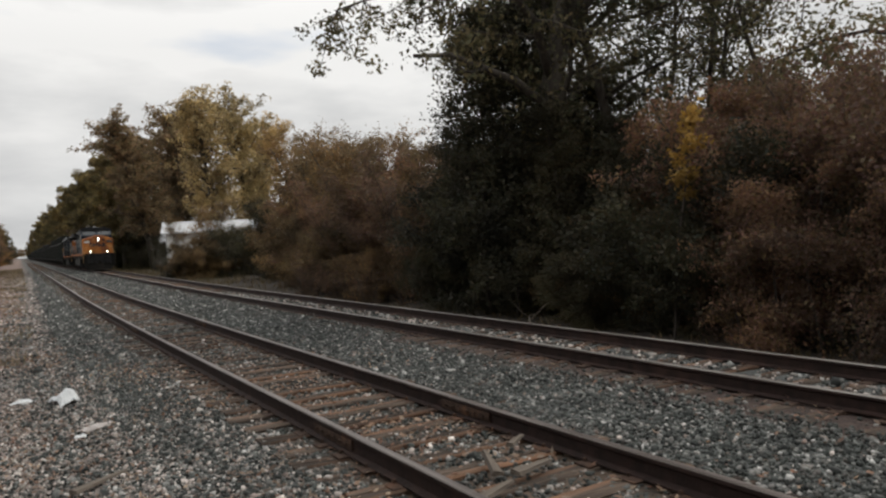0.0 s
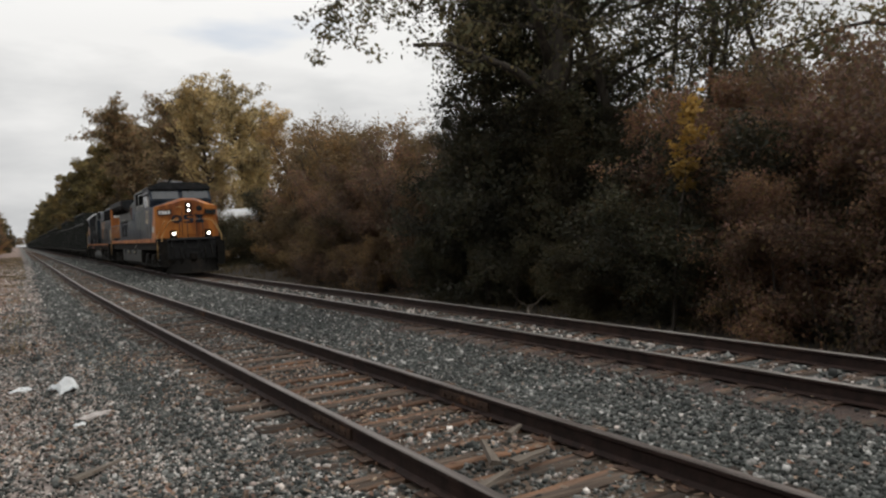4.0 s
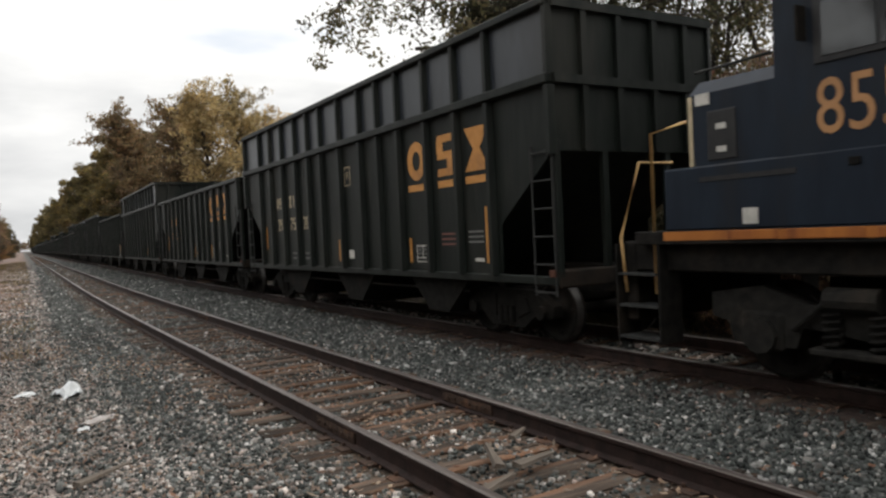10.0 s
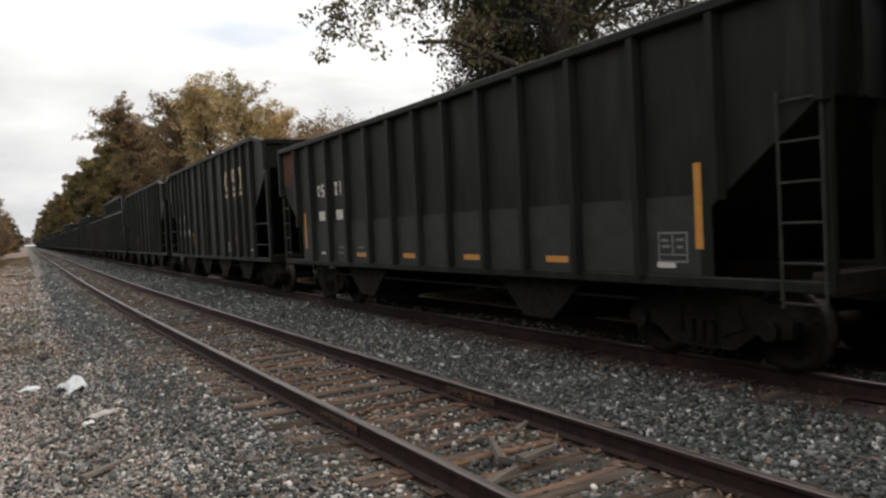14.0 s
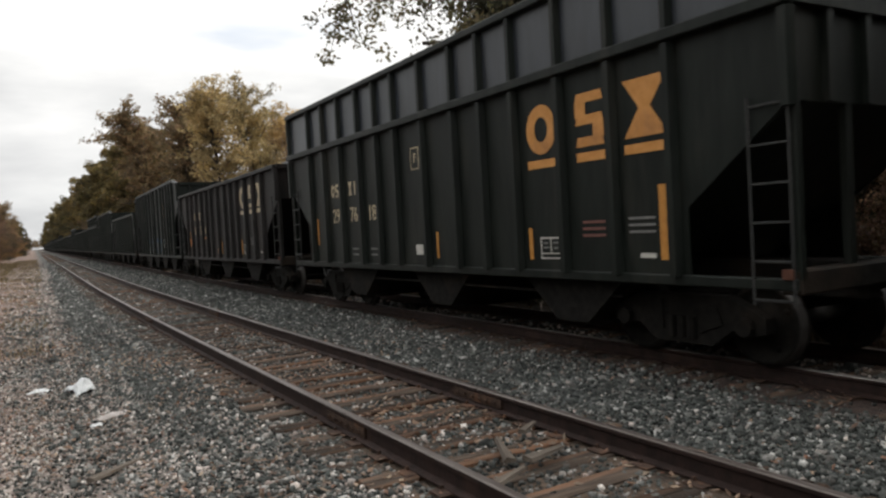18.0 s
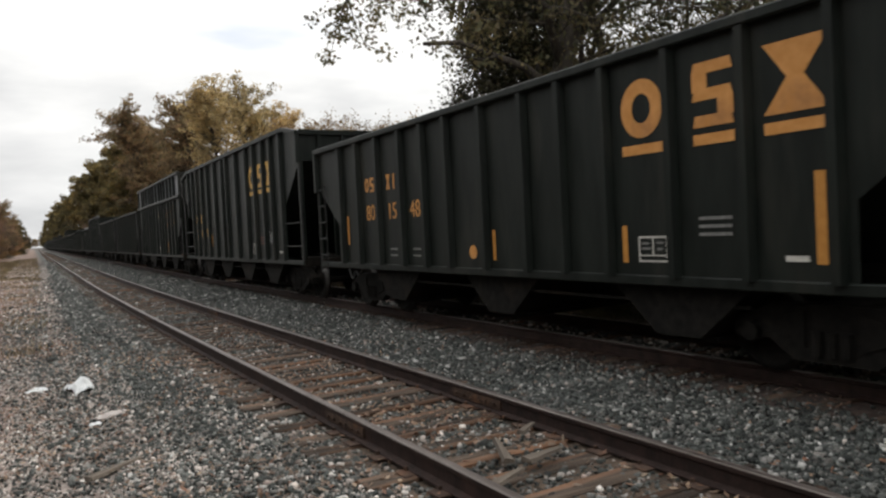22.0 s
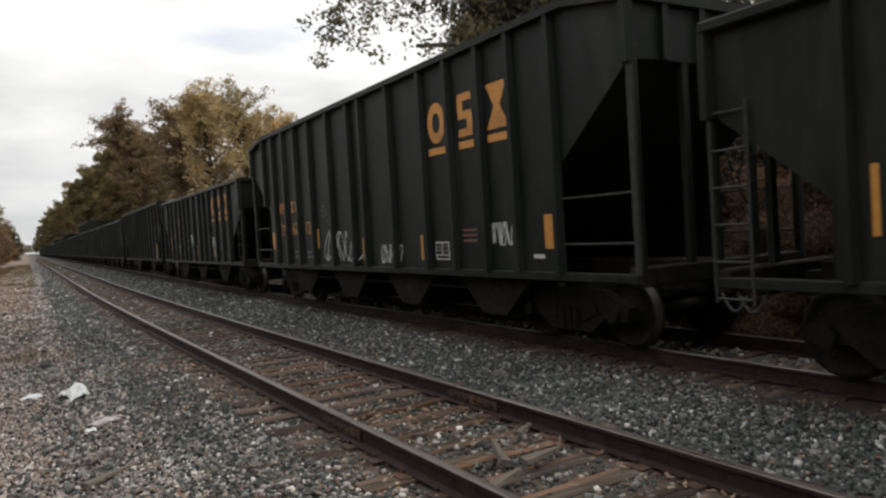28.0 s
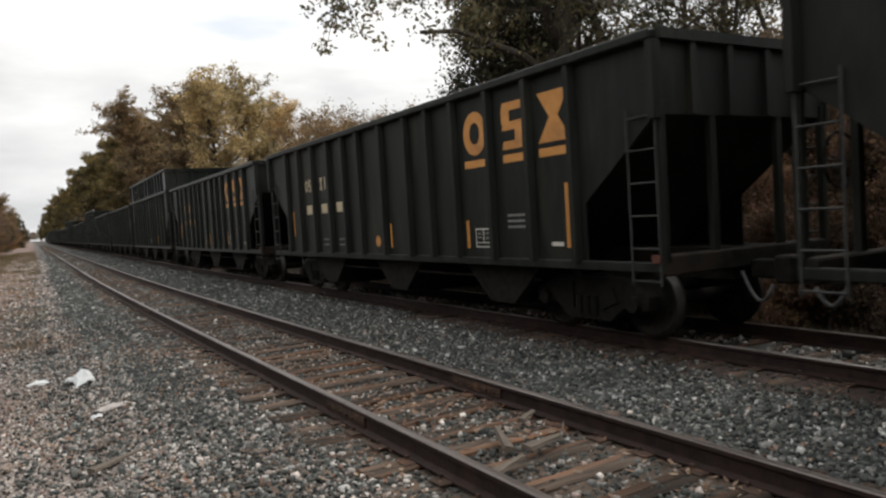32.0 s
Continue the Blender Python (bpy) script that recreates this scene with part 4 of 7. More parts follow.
    for az, r, s in ((11.7, 63, 0.70), (12.9, 63.5, 0.80), (14.1, 63, 0.85), (20.6, 48, 1.20), (23.6, 40, 1.05), (25.4, 37, 0.98), (27.2, 34, 0.92), (28.8, 31, 0.86), (19.6, 54, 1.18), (21.4, 52, 1.22), (24.6, 44, 1.08), (22.8, 46, 1.12), (26.2, 38, 0.98), (23.0, 37, 0.88), (27.8, 35, 0.92), (20.0, 44, 0.95), (25.0, 33, 0.72), (20.8, 60, 1.5), (22.2, 56, 1.38), (23.4, 50, 1.26), (24.8, 46, 1.18), (26.0, 42, 1.12), (27.2, 38, 1.04), (28.6, 34, 0.95)):
        x, y = at(az, r)
        again(thin, x, y, rng.uniform(0, 360), s)
    # far end of the line and the other side of it
    for az, r, s in ((-1.2, 150, 0.62), (-0.7, 175, 0.62), (-0.25, 205, 0.6), (0.1, 240, 0.6), (0.45, 290, 0.55), (0.72, 360, 0.5), (0.95, 460, 0.45), (1.1, 620, 0.45), (1.0, 800, 0.5), (1.25, 930, 0.6), (1.45, 950, 0.6), (1.65, 940, 0.6), (1.85, 960, 0.6), (0.8, 900, 0.6)):
        x, y = at(az, r)
        again(amber if s > 0.58 else dark, x, y, rng.uniform(0, 360), s)
    # thicket
    rus = make_tree("russet_thicket_bush", "tall russet-leaved thicket tangled with vines", 21, 6.2, 2.5, 0.055, LEAF_RUSSET, 0.04, 30, 5, 70, 0.052, 0.60, category="bush", stems=5, group=thicket)
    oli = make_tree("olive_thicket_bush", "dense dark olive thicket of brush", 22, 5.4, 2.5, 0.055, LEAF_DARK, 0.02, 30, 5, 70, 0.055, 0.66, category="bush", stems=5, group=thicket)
    yel = make_tree("yellowing_bush", "yellowing brush with thin stems", 23, 4.6, 2.1, 0.045, LEAF_TAN, 0.03, 26, 5, 60, 0.052, 0.56, category="bush", stems=5, group=thicket)
    vine = make_tree("yellow_vine", "narrow climbing vine with bright yellow leaves", 24, 6.0, 0.32, 0.03, LEAF_YELLOW, 0.62, 9, 2, 9, 0.062, 0.24, category="vine", group=thicket)
    plant(rus, 15.0, 9.5, 0)
    plant(oli, 14.6, 16.4, 0)
    plant(yel, 13.8, 14.5, 0, 0.68)
    x, y = at(48.5, 16.3)
    plant(vine, x, y, 0, 1.0)
    spots = [(rus, 14.6, 7.6, 0.90), (rus, 15.4, 4.4, 0.95), (rus, 16.5, 12.4, 0.96), (oli, 14.9, 13.6, 0.86), (oli, 14.4, 19.4, 0.93), (oli, 15.2, 22.4, 1.03), (rus, 16.8, 9.2, 0.90), (rus, 17.6, 5.8, 0.90),
             (oli, 16.6, 18.0, 1.07), (oli, 17.4, 21.5, 1.16), (yel, 14.0, 25.5, 0.86), (rus, 15.2, 28.6, 0.86), (yel, 14.6, 31.5, 0.95), (rus, 15.6, 34.5, 0.95), (yel, 15.0, 38.0, 1.03), (rus, 16.2, 41.5, 0.99),
             (oli, 13.2, 21.5, 0.60), (oli, 13.2, 17.6, 0.60), (oli, 13.0, 11.6, 0.55), (oli, 14.2, 11.7, 0.88), (rus, 13.2, 8.6, 0.60), (rus, 13.2, 5.6, 0.60), (yel, 13.1, 26.5, 0.55), (yel, 13.5, 29.8, 0.55), (yel, 14.2, 35.0, 0.70), (rus, 15.8, 25.5, 1.0),
             (yel, 12.4, 60.8, 0.72), (oli, 12.0, 61.8, 0.55), (yel, 13.4, 60.3, 0.84), (yel, 14.6, 60.0, 0.80), (yel, 15.8, 59.5, 0.86), (oli, 17.0, 59.0, 0.80), (rus, 18.4, 31.0, 1.16), (oli, 18.8, 37.0, 1.16), (yel, 17.2, 46.0, 1.20), (oli, 17.0, 52.0, 1.10), (yel, 18.0, 60.0, 1.00), (oli, 18.4, 70.0, 1.00), (yel, 17.6, 80.0, 1.00), (oli, 18.6, 92.0, 1.25), (oli, 16.8, 104.0, 1.30),
             (rus, 13.6, 1.5, 0.77), (oli, 15.6, 0.0, 1.03), (rus, 19.4, 14.5, 1.10), (oli, 19.8, 8.5, 1.0), (rus, 21.0, 19.5, 1.12), (oli, 21.5, 25.5, 1.25), (rus, 22.0, 31.0, 1.20), (oli, 16.2, 118.0, 1.60), (oli, 16.6, 134.0, 1.70), (rus, 17.4, 152.0, 1.80), (oli, 18.6, 176.0, 1.90)]
    spots += [(yel, 14.2, 12.2, 0.62), (yel, 14.9, 10.9, 0.80), (yel, 13.6, 9.6, 0.50), (oli, 12.8, 13.9, 0.40), (oli, 13.4, 10.4, 0.50), (oli, 13.9, 7.0, 0.62)]
    for proto, x, y, s in spots:
        again(proto, x, y, rng.uniform(0, 360), s)
    # hedge on the near side of the line, far ahead
    for proto, x, y, s in ((yel, -5.4, 92, 1.2), (rus, -4.6, 106, 1.25), (yel, -4.2, 122, 1.30), (rus, -3.4, 142, 1.30), (oli, -2.4, 168, 1.30), (rus, -1.4, 195, 1.25), (yel, -0.4, 225, 1.2), (oli, 0.8, 260, 1.15), (rus, 2.2, 305, 1.1), (oli, 4.4, 365, 1.1), (yel, -4.6, 70, 0.6), (yel, -3.4, 58, 0.30), (rus, -3.0, 48, 0.22)):
        again(proto, x, y, rng.uniform(0, 360), s)
    # upright saplings and bare stems that break up the thicket's front
    sap = make_tree("thicket_sapling", "thin upright sapling with a few purple-brown leaves", 41, 6.6, 1.0, 0.035, LEAF_RUSSET, 0.12, 26, 4, 10, 0.050, 0.40, group=thicket, rise=0.9, stems=2)
    stem = make_tree("bare_brush", "bare purple-brown brush stems at the thicket's foot", 42, 2.4, 0.9, 0.016, LEAF_RUSSET, 0.05, 28, 3, 3, 0.040, 0.25, category="bush", group=thicket, rise=1.2, stems=7)
    plant(sap, 14.4, 9.3, 0)
    plant(stem, 12.6, 9.0, 0)
    for k in range(22):
        y = 1.0 + 1.0 * k + rng.uniform(-0.5, 0.5)
        again(sap, 13.6 + rng.uniform(0, 2.6), y + (13.5 if y > 11.2 else 0), rng.uniform(0, 360), rng.uniform(0.65, 1.12))
    for k in range(26):
        y = 1.0 + 0.8 * k + rng.uniform(-0.4, 0.4)
        again(stem, 12.4 + rng.uniform(-0.5, 0.9), y + (13.5 if y > 10.4 else 0), rng.uniform(0, 360), rng.uniform(0.5, 1.1))
    # unseen trees added behind the path: they block sky and darken faces towards -y
    for x, y, s, proto in ((-6, -13, 0.62, dark), (-13, -9, 0.66, dark), (-20, -16, 0.75, dark), (-4.5, -24, 0.75, dark), (14.5, -9, 0.60, dark), (19, -15, 0.72, dark), (14, -21, 0.70, dark), (25, -8, 0.70, dark), (-9, -34, 0.9, dark), (16, -36, 0.9, dark), (24, -26, 0.8, dark)):
        again(proto, x, y, rng.uniform(0, 360), s)
    for x, y, s in ((-3.5, -9, 0.7), (-8, -7, 0.8), (12.5, -5, 0.75), (13.5, -13, 0.9), (-5, -18, 0.9)):
        again(oli, x, y, rng.uniform(0, 360), s)
    # unseen wooded bank added behind the path, to cut the sky light from the left
    for k in range(26):
        again((rus, oli, yel)[k % 3], -21 + rng.uniform(-2, 2), -42 + 3.6 * k, rng.uniform(0, 360), rng.uniform(1.5, 1.9))
    for k in range(10):
        again((slim, dark)[k % 2], -27 + rng.uniform(-2, 2), -50 + 11 * k, rng.uniform(0, 360), 0.62)


make_woods()


def make_shed():
    shed = thing("white_shed", "low white building half hidden behind the trees", "building")
    w, l, h = 2.4, 7.4, 3.75
    g = Geo()
    g.prism("y", [(-w, 0), (w, 0), (w, h), (0, h + 0.9), (-w, h)], -l / 2, l / 2)
    part("wall", g, WALL_WHITE, shed)
    g = Geo()
    for s in (-1, 1):
        g.prism("y", [(0, h + 0.96), (s * (w + 0.4), h - 0.05), (s * (w + 0.4), h + 0.07), (0, h + 1.10)], -l / 2 - 0.4, l / 2 + 0.4)
    part("roof", g, SILVER_ROOF, shed)
    x, y = at(13.9, 69)
    shed.matrix_basis = pose(x, y, -0.6, 0, 0, 76)


make_shed()



def make_bird():
    """A small dark bird that flies up from the verge into the trees."""
    bird = thing("bird", "small dark bird flying up from the verge to the trees", "bird")
    g = Geo().tube([(0, -0.16, 0), (0, -0.08, 0.015), (0, 0.04, 0.01), (0, 0.13, 0.0)], 0.055, 8, 0.02)
    part("body", g, BLACK_FIGURE, bird, smooth=True)
    part("tail", Geo().prism("z", [(-0.02, 0.11), (0.02, 0.11), (0.05, 0.24), (-0.05, 0.24)], -0.006, 0.006), BLACK_FIGURE, bird)
    part("head", Geo().tube([(0, -0.15, 0.01), (0, -0.19, 0.02), (0, -0.24, 0.012)], 0.036, 7, 0.006), BLACK_FIGURE, bird)
    wings = []
    for s in (-1, 1):
        g = Geo().prism("z", [(0.0, -0.07), (s * 0.16, -0.10), (s * 0.34, -0.02), (s * 0.18, 0.05), (0.0, 0.06)], -0.005, 0.005)
        wings.append((part("wing", g, BLACK_FIGURE, bird), s))
    return bird, wings


BIRD, WINGS = make_bird()


def make_branch():
    rng = random.Random(3)
    g = Geo()
    pts = limb(g, rng, (0, 0, 0.05), (0.45, 0.85, 0.14), 2.3, 0.035, 6, 0, 0.10)
    limb(g, rng, pts[2], (0.9, 0.2, 0.4), 0.9, 0.016, 4, 0, 0.15)
    limb(g, rng, pts[4], (-0.5, 0.6, 0.5), 0.7, 0.012, 4, 0, 0.15)
    ob = part("fallen_branch", g, OLD_BOARD, smooth=True)
    ob.matrix_basis = pose(10.15, 12.9, ground_z(10.15) + 0.0, 0, 0, 0)
    tagged(ob, "pale dead branch fallen beside the far track", "branch")


make_branch()
# ---- the train: wagons ----
# A vehicle's own space: y along the line with its rear at +y, x across, z up from the rail top. It travels towards -y.
SPEED = 12.18
TRAIN = []      # vehicle, y of its middle at the start, half the distance between its trucks
AXLES = {}      # wheelsets by kind, which turn alike


def wheel_pair(parent, kind, r, y, mats=None):
    """Two flanged wheels on an axle, along x."""
    g = Geo()
    prof = [(-0.02, r + 0.028), (0.02, r + 0.026), (0.035, r), (0.12, r - 0.006), (0.12, r - 0.06), (0.075, r - 0.075), (0.075, 0.17), (0.14, 0.15), (0.14, 0.0)]
    n = 20
    for s in (-1, 1):
        base = len(g.v)
        for a, rr in [(-0.02, 0.0), (-0.02, r - 0.05)] + prof:
            g.v += [(s * (0.7175 + a), rr * math.cos(6.28318 * k / n), rr * math.sin(6.28318 * k / n)) for k in range(n)]
        rows = len(prof) + 2
        for j in range(rows - 1):
            for k in range(n):
                g.f.append((base + j * n + k, base + j * n + (k + 1) % n, base + (j + 1) * n + (k + 1) % n, base + (j + 1) * n + k))
                g.m.append(1 if j in (3, 4) else 0)
        # the four lifting holes show that the wheel turns
        for k in range(4):
            a = 1.5708 * k + 0.4
            g.tube([(s * 0.79, 0.30 * math.cos(a) * r / 0.45, 0.30 * math.sin(a) * r / 0.45), (s * 0.80, 0.30 * math.cos(a) * r / 0.45, 0.30 * math.sin(a) * r / 0.45)], 0.035, 8)
    g.tube([(-1.0, 0, 0), (1.0, 0, 0)], 0.085, 10)
    ob = part("wheelset", g, [STEEL_DARK, STEEL_BRIGHT], parent, "steel wheels with bright treads on one axle", True)
    ob.location = (0, y, r)
    AXLES.setdefault((kind, round(y, 2), r), []).append(ob)
    return ob


def freight_truck(car, y):
    """Three-piece bogie: side frames with windows, bolster, springs, bearing caps, two wheelsets."""
    g = Geo()
    g.box(-0.95, 0.95, -0.20, 0.20, 0.48, 0.80, 0.03)
    for s in (-1, 1):
        x0, x1 = s * 0.93, s * 1.10
        x0, x1 = min(x0, x1), max(x0, x1)
        g.prism("x", [(-1.12, 0.56), (-1.12, 0.40), (-0.98, 0.36), (-0.70, 0.40), (-0.42, 0.20), (0.42, 0.20), (0.70, 0.40), (0.98, 0.36), (1.12, 0.40), (1.12, 0.56), (0.95, 0.64), (0.62, 0.78), (-0.62, 0.78), (-0.95, 0.64)], x0, x1)
        for k in (-0.15, 0.0, 0.15):
            for xx in (s * 1.115,):
                g.tube([(xx, k, 0.27), (xx, k, 0.52)], 0.055, 8)
        for a in (-0.89, 0.89):
            g.tube([(s * 1.02, a, 0.457), (s * 1.18, a, 0.457)], 0.105, 10)
        for a in (-1, 1):
            g.prism("x", [(a * 0.28, 0.34), (a * 0.58, 0.46), (a * 0.50, 0.66), (a * 0.28, 0.70)], min(s * 1.09, s * 1.125), max(s * 1.09, s * 1.125))
    tr = part("truck", g, STEEL_DARK, car, "grimy cast-steel truck")
    tr.location = (0, y, 0)
    for a in (-0.89, 0.89):
        wheel_pair(tr, "freight", 0.457, a)
    return tr


def coupler(g, y, s, z=0.87):
    g.box(-0.10, 0.10, min(y, y + s * 0.42), max(y, y + s * 0.42), z - 0.12, z + 0.10, 0.02)
    g.box(-0.17, 0.15, min(y + s * 0.36, y + s * 0.62), max(y + s * 0.36, y + s * 0.62), z - 0.17, z + 0.16, 0.03)


def on_side(car, geo_or_mesh, mat, name, d, z, x, label="", half=0.0):
    """A flat marking on the side that faces -x: geo in the plane (right, up) about the place d metres from the rear end."""
    ob = part(name, geo_or_mesh, mat, car, label)
    m = Matrix(((0, 0, -1, -x), (-1, 0, 0, half - d), (0, 1, 0, z), (0, 0, 0, 1)))
    ob.matrix_basis = m
    return ob


def slab(w, h, t=0.004):
    g = Geo()
    return g.box(-w / 2, w / 2, -h / 2, h / 2, 0, t)


def box_outline(w, h, b):
    """A painted rectangle's outline, as one flat ring."""
    g = Geo()
    v = [(sx * (w / 2 - e), sy * (h / 2 - e), z) for z in (0.0, 0.004) for e in (0, b) for sx, sy in ((-1, -1), (1, -1), (1, 1), (-1, 1))]
    f = [(8 + i, 8 + (i + 1) % 4, 12 + (i + 1) % 4, 12 + i) for i in range(4)] + [(i, (i + 1) % 4, 8 + (i + 1) % 4, 8 + i) for i in range(4)]
    return g.add(v, f)


def stencil_box(car, w, h, mat, d, z, x, half, b=0.022):
    """A test stencil: a framed field with a divider, a base line and two blurred lines."""
    box = on_side(car, box_outline(w, h, b), mat, "test_stencil_box", d, z, x, "", half)
    part("stencil_divider", Geo().box(-b * 0.4, b * 0.4, -h * 0.22, h / 2 - b, 0, 0.004), mat, box)
    part("stencil_base_line", Geo().box(-w / 2 + b, w / 2 - b, -h * 0.27, -h * 0.27 + b * 0.7, 0, 0.0036), mat, box)
    for x0, x1, k in ((-0.38, -0.14, 0.22), (0.12, 0.36, 0.24), (-0.36, -0.10, 0.02), (0.14, 0.34, 0.0)):
        part("stencil_line", Geo().box(x0 * w, x1 * w, (k - 0.04) * h, (k + 0.05) * h, 0, 0.004), STENCIL_GREY, box)


def emblem(kind, w, h):
    """Plain emblem shapes: a thick ring, a stepped block, an hourglass."""
    g = Geo()
    n = 28
    if kind == "ring":
        out = [(math.cos(6.28318 * k / n) * w / 2, math.sin(6.28318 * k / n) * h / 2) for k in range(n)]
        inn = [(a * 0.45, b * 0.50) for a, b in out]
        for k in range(n):
            j = (k + 1) % n
            g.flat([(*out[k], 0.004), (*out[j], 0.004), (*inn[j], 0.004), (*inn[k], 0.004)])
    elif kind == "block":
        for y0, y1 in ((0.32, 0.5), (-0.09, 0.09), (-0.5, -0.32)):
            g.flat([(-w / 2, y0 * h, 0.004), (w / 2, y0 * h, 0.004), (w * 0.44, y1 * h, 0.004), (-w * 0.44, y1 * h, 0.004)])
        g.flat([(-w / 2, 0.05 * h, 0.0042), (-w * 0.12, 0.05 * h, 0.0042), (-w * 0.12, 0.36 * h, 0.0042), (-w / 2, 0.36 * h, 0.0042)])
        g.flat([(w * 0.12, -0.36 * h, 0.0042), (w / 2, -0.36 * h, 0.0042), (w / 2, -0.05 * h, 0.0042), (w * 0.12, -0.05 * h, 0.0042)])
    else:
        g.flat([(-w / 2, h / 2, 0.004), (-w * 0.13, 0, 0.004), (w * 0.13, 0, 0.004), (w / 2, h / 2, 0.004)])
        g.flat([(-w * 0.13, 0, 0.004), (-w / 2, -h / 2, 0.004), (w / 2, -h / 2, 0.004), (w * 0.13, 0, 0.004)])
    return g


def scribble(w, h, seed, n=5, t=0.012):
    """Looping spray-paint strokes that spell nothing."""
    rng = random.Random(seed)
    g = Geo()
    for i in range(n):
        cx = -w / 2 + w * (i + 0.5) / n
        pts, a0 = [], rng.uniform(0, 6.28)
        fx, fy = rng.choice([1, 2]), rng.choice([1, 2, 3])
        for k in range(19):
            a = a0 + k / 18 * rng.uniform(4.6, 5.6)
            pts.append((cx + math.cos(a * fx) * w / n * 0.55 + (k / 18 - 0.5) * w / n * 0.4, math.sin(a * fy + 0.6) * h * 0.42 + rng.uniform(-0.01, 0.01)))
        for (xa, ya), (xb, yb) in zip(pts, pts[1:]):
            dx, dy = xb - xa, yb - ya
            ln = math.hypot(dx, dy) or 1
            ux, uy = -dy / ln * t, dx / ln * t
            g.flat([(xa - ux, ya - uy, 0.0045), (xb - ux, yb - uy, 0.0045), (xb + ux, yb + uy, 0.0045), (xa + ux, ya + uy, 0.0045)])
    return g


def strokes(lines, t):
    """Sprayed lines as flat ribbons, tapering at their ends."""
    g = Geo()
    for line in lines:
        pts = [Vector((x, y, 0)) for x, y in line]
        verts, n = [], len(pts)
        for k, p in enumerate(pts):
            d = (pts[min(k + 1, n - 1)] - pts[max(k - 1, 0)]).normalized()
            w = t * (0.55 + 0.45 * math.sin(math.pi * (k + 0.5) / n))
            verts += [(p.x - d.y * w, p.y + d.x * w, 0.006), (p.x + d.y * w, p.y - d.x * w, 0.006)]
        g.add(verts, [(2 * k, 2 * k + 1, 2 * k + 3, 2 * k + 2) for k in range(n - 1)])
    return g


def smooth_line(pts, n=5):
    """More points along a line, rounded at its corners."""
    out = []
    for i in range(len(pts) - 1):
        p0, p1, p2, p3 = pts[max(i - 1, 0)], pts[i], pts[i + 1], pts[min(i + 2, len(pts) - 1)]
        for k in range(n):
            t = k / n
            out.append(tuple(0.5 * (2 * b + (c - a) * t + (2 * a - 5 * b + 4 * c - d) * t * t + (3 * b - a - 3 * c + d) * t ** 3) for a, b, c, d in zip(p0, p1, p2, p3)))
    return out + [pts[-1]]


SPRAY_SHAPES = (
    (((-1, 1), (0.8, 1)), ((0.8, 1), (0.78, 0.55), (0.1, 0.53)), ((0.3, 0.35), (0.35, 0.1), (-0.2, 0.0))),
    (((-1, 1), (0.95, 1)), ((-0.7, 0.5), (-0.6, 0.82), (-0.3, 0.86), (-0.12, 0.5)), ((0.6, 0.98), (0.5, 0.72), (0.15, 0.60))),
    (((-1, 1), (0.9, 1)), ((-0.8, 0.9), (-0.75, 0.12), (-0.45, 0.0), (0.35, 0.0), (0.6, 0.3), (0.55, 0.85))),
    (((-0.9, 1), (1, 1)), ((1, 1), (0.85, 0.85), (0.8, 0.5)), ((-0.35, 0.93), (-0.62, 0.8), (-0.5, 0.62), (0.15, 0.48), (0.4, 0.1), (0.7, -0.05))),
)


def spray_blocks(car, d0, d1, z0, z1, n, half):
    """A row of block shapes sprayed in blue and dark teal with pale outlines; they spell nothing."""
    rng = random.Random(52)
    w = (d1 - d0) / n
    h, a = z1 - z0, w * 0.5
    for k in range(n):
        d = d0 + w * (k + 0.5)
        sl = rng.uniform(-0.05, 0.05)
        g = Geo().flat([(-a * 0.96 + sl, -h / 2, 0.0045), (a * 0.9 + sl, -h / 2 + 0.03, 0.0045), (a * 0.96 - sl, h / 2, 0.0045), (-a * 0.96 - sl, h / 2 - 0.02, 0.0045)])
        on_side(car, g, (SPRAY_TEAL, BLACK_FIGURE, SPRAY_TEAL)[k % 3], "spray_block", d, (z0 + z1) / 2, 1.5335, "", half)
        g = Geo().flat([(a * math.cos(6.2832 * q / 10) * 0.55 * rng.uniform(0.8, 1.1), h * math.sin(6.2832 * q / 10) * 0.22 * rng.uniform(0.8, 1.2), 0.0050) for q in range(10)])
        on_side(car, g, SPRAY_BLUE, "spray_patch", d + rng.uniform(-0.1, 0.1), z0 + 0.2, 1.5335, "", half)
        lines = [smooth_line([(x * a * rng.uniform(0.9, 1.05), (y - 0.5) * h * rng.uniform(0.93, 1.04)) for x, y in line]) for line in SPRAY_SHAPES[(k * 3 + k // 3) % 4]]
        on_side(car, strokes(lines[:1], 0.009), SPRAY_PALE, "spray_edge", d, (z0 + z1) / 2, 1.5335, "", half)
        for line in lines[1:]:
            on_side(car, strokes([line], 0.013), SPRAY_PALE, "spray_outline", d, (z0 + z1) / 2, 1.5337, "", half)


RIBS = {
    "short": (14.20, 3.66, [0.05, 1.48, 2.40, 3.36, 4.36, 5.22, 6.04, 7.10, 8.16, 8.98, 9.82, 10.84, 11.80, 12.72, 14.15]),
    "extended": (14.20, 3.70, [0.05, 1.48, 2.40, 3.36, 4.36, 5.22, 6.04, 7.10, 8.16, 8.98, 9.82, 10.84, 11.80, 12.72, 14.15]),
    "tall": (15.15, 4.55, [0.05, 1.17, 2.00, 2.85, 3.75, 4.72, 5.91, 7.06, 7.67, 8.94, 10.19, 11.08, 12.01, 12.80, 13.71, 15.10]),
    "plain": (14.90, 3.86, [0.05, 1.20, 2.15, 3.20, 4.20, 5.30, 6.35, 7.35, 8.35, 9.40, 10.40, 11.50, 12.60, 13.70, 14.85]),
}
HOPPERS = "coal hopper wagons of the train"


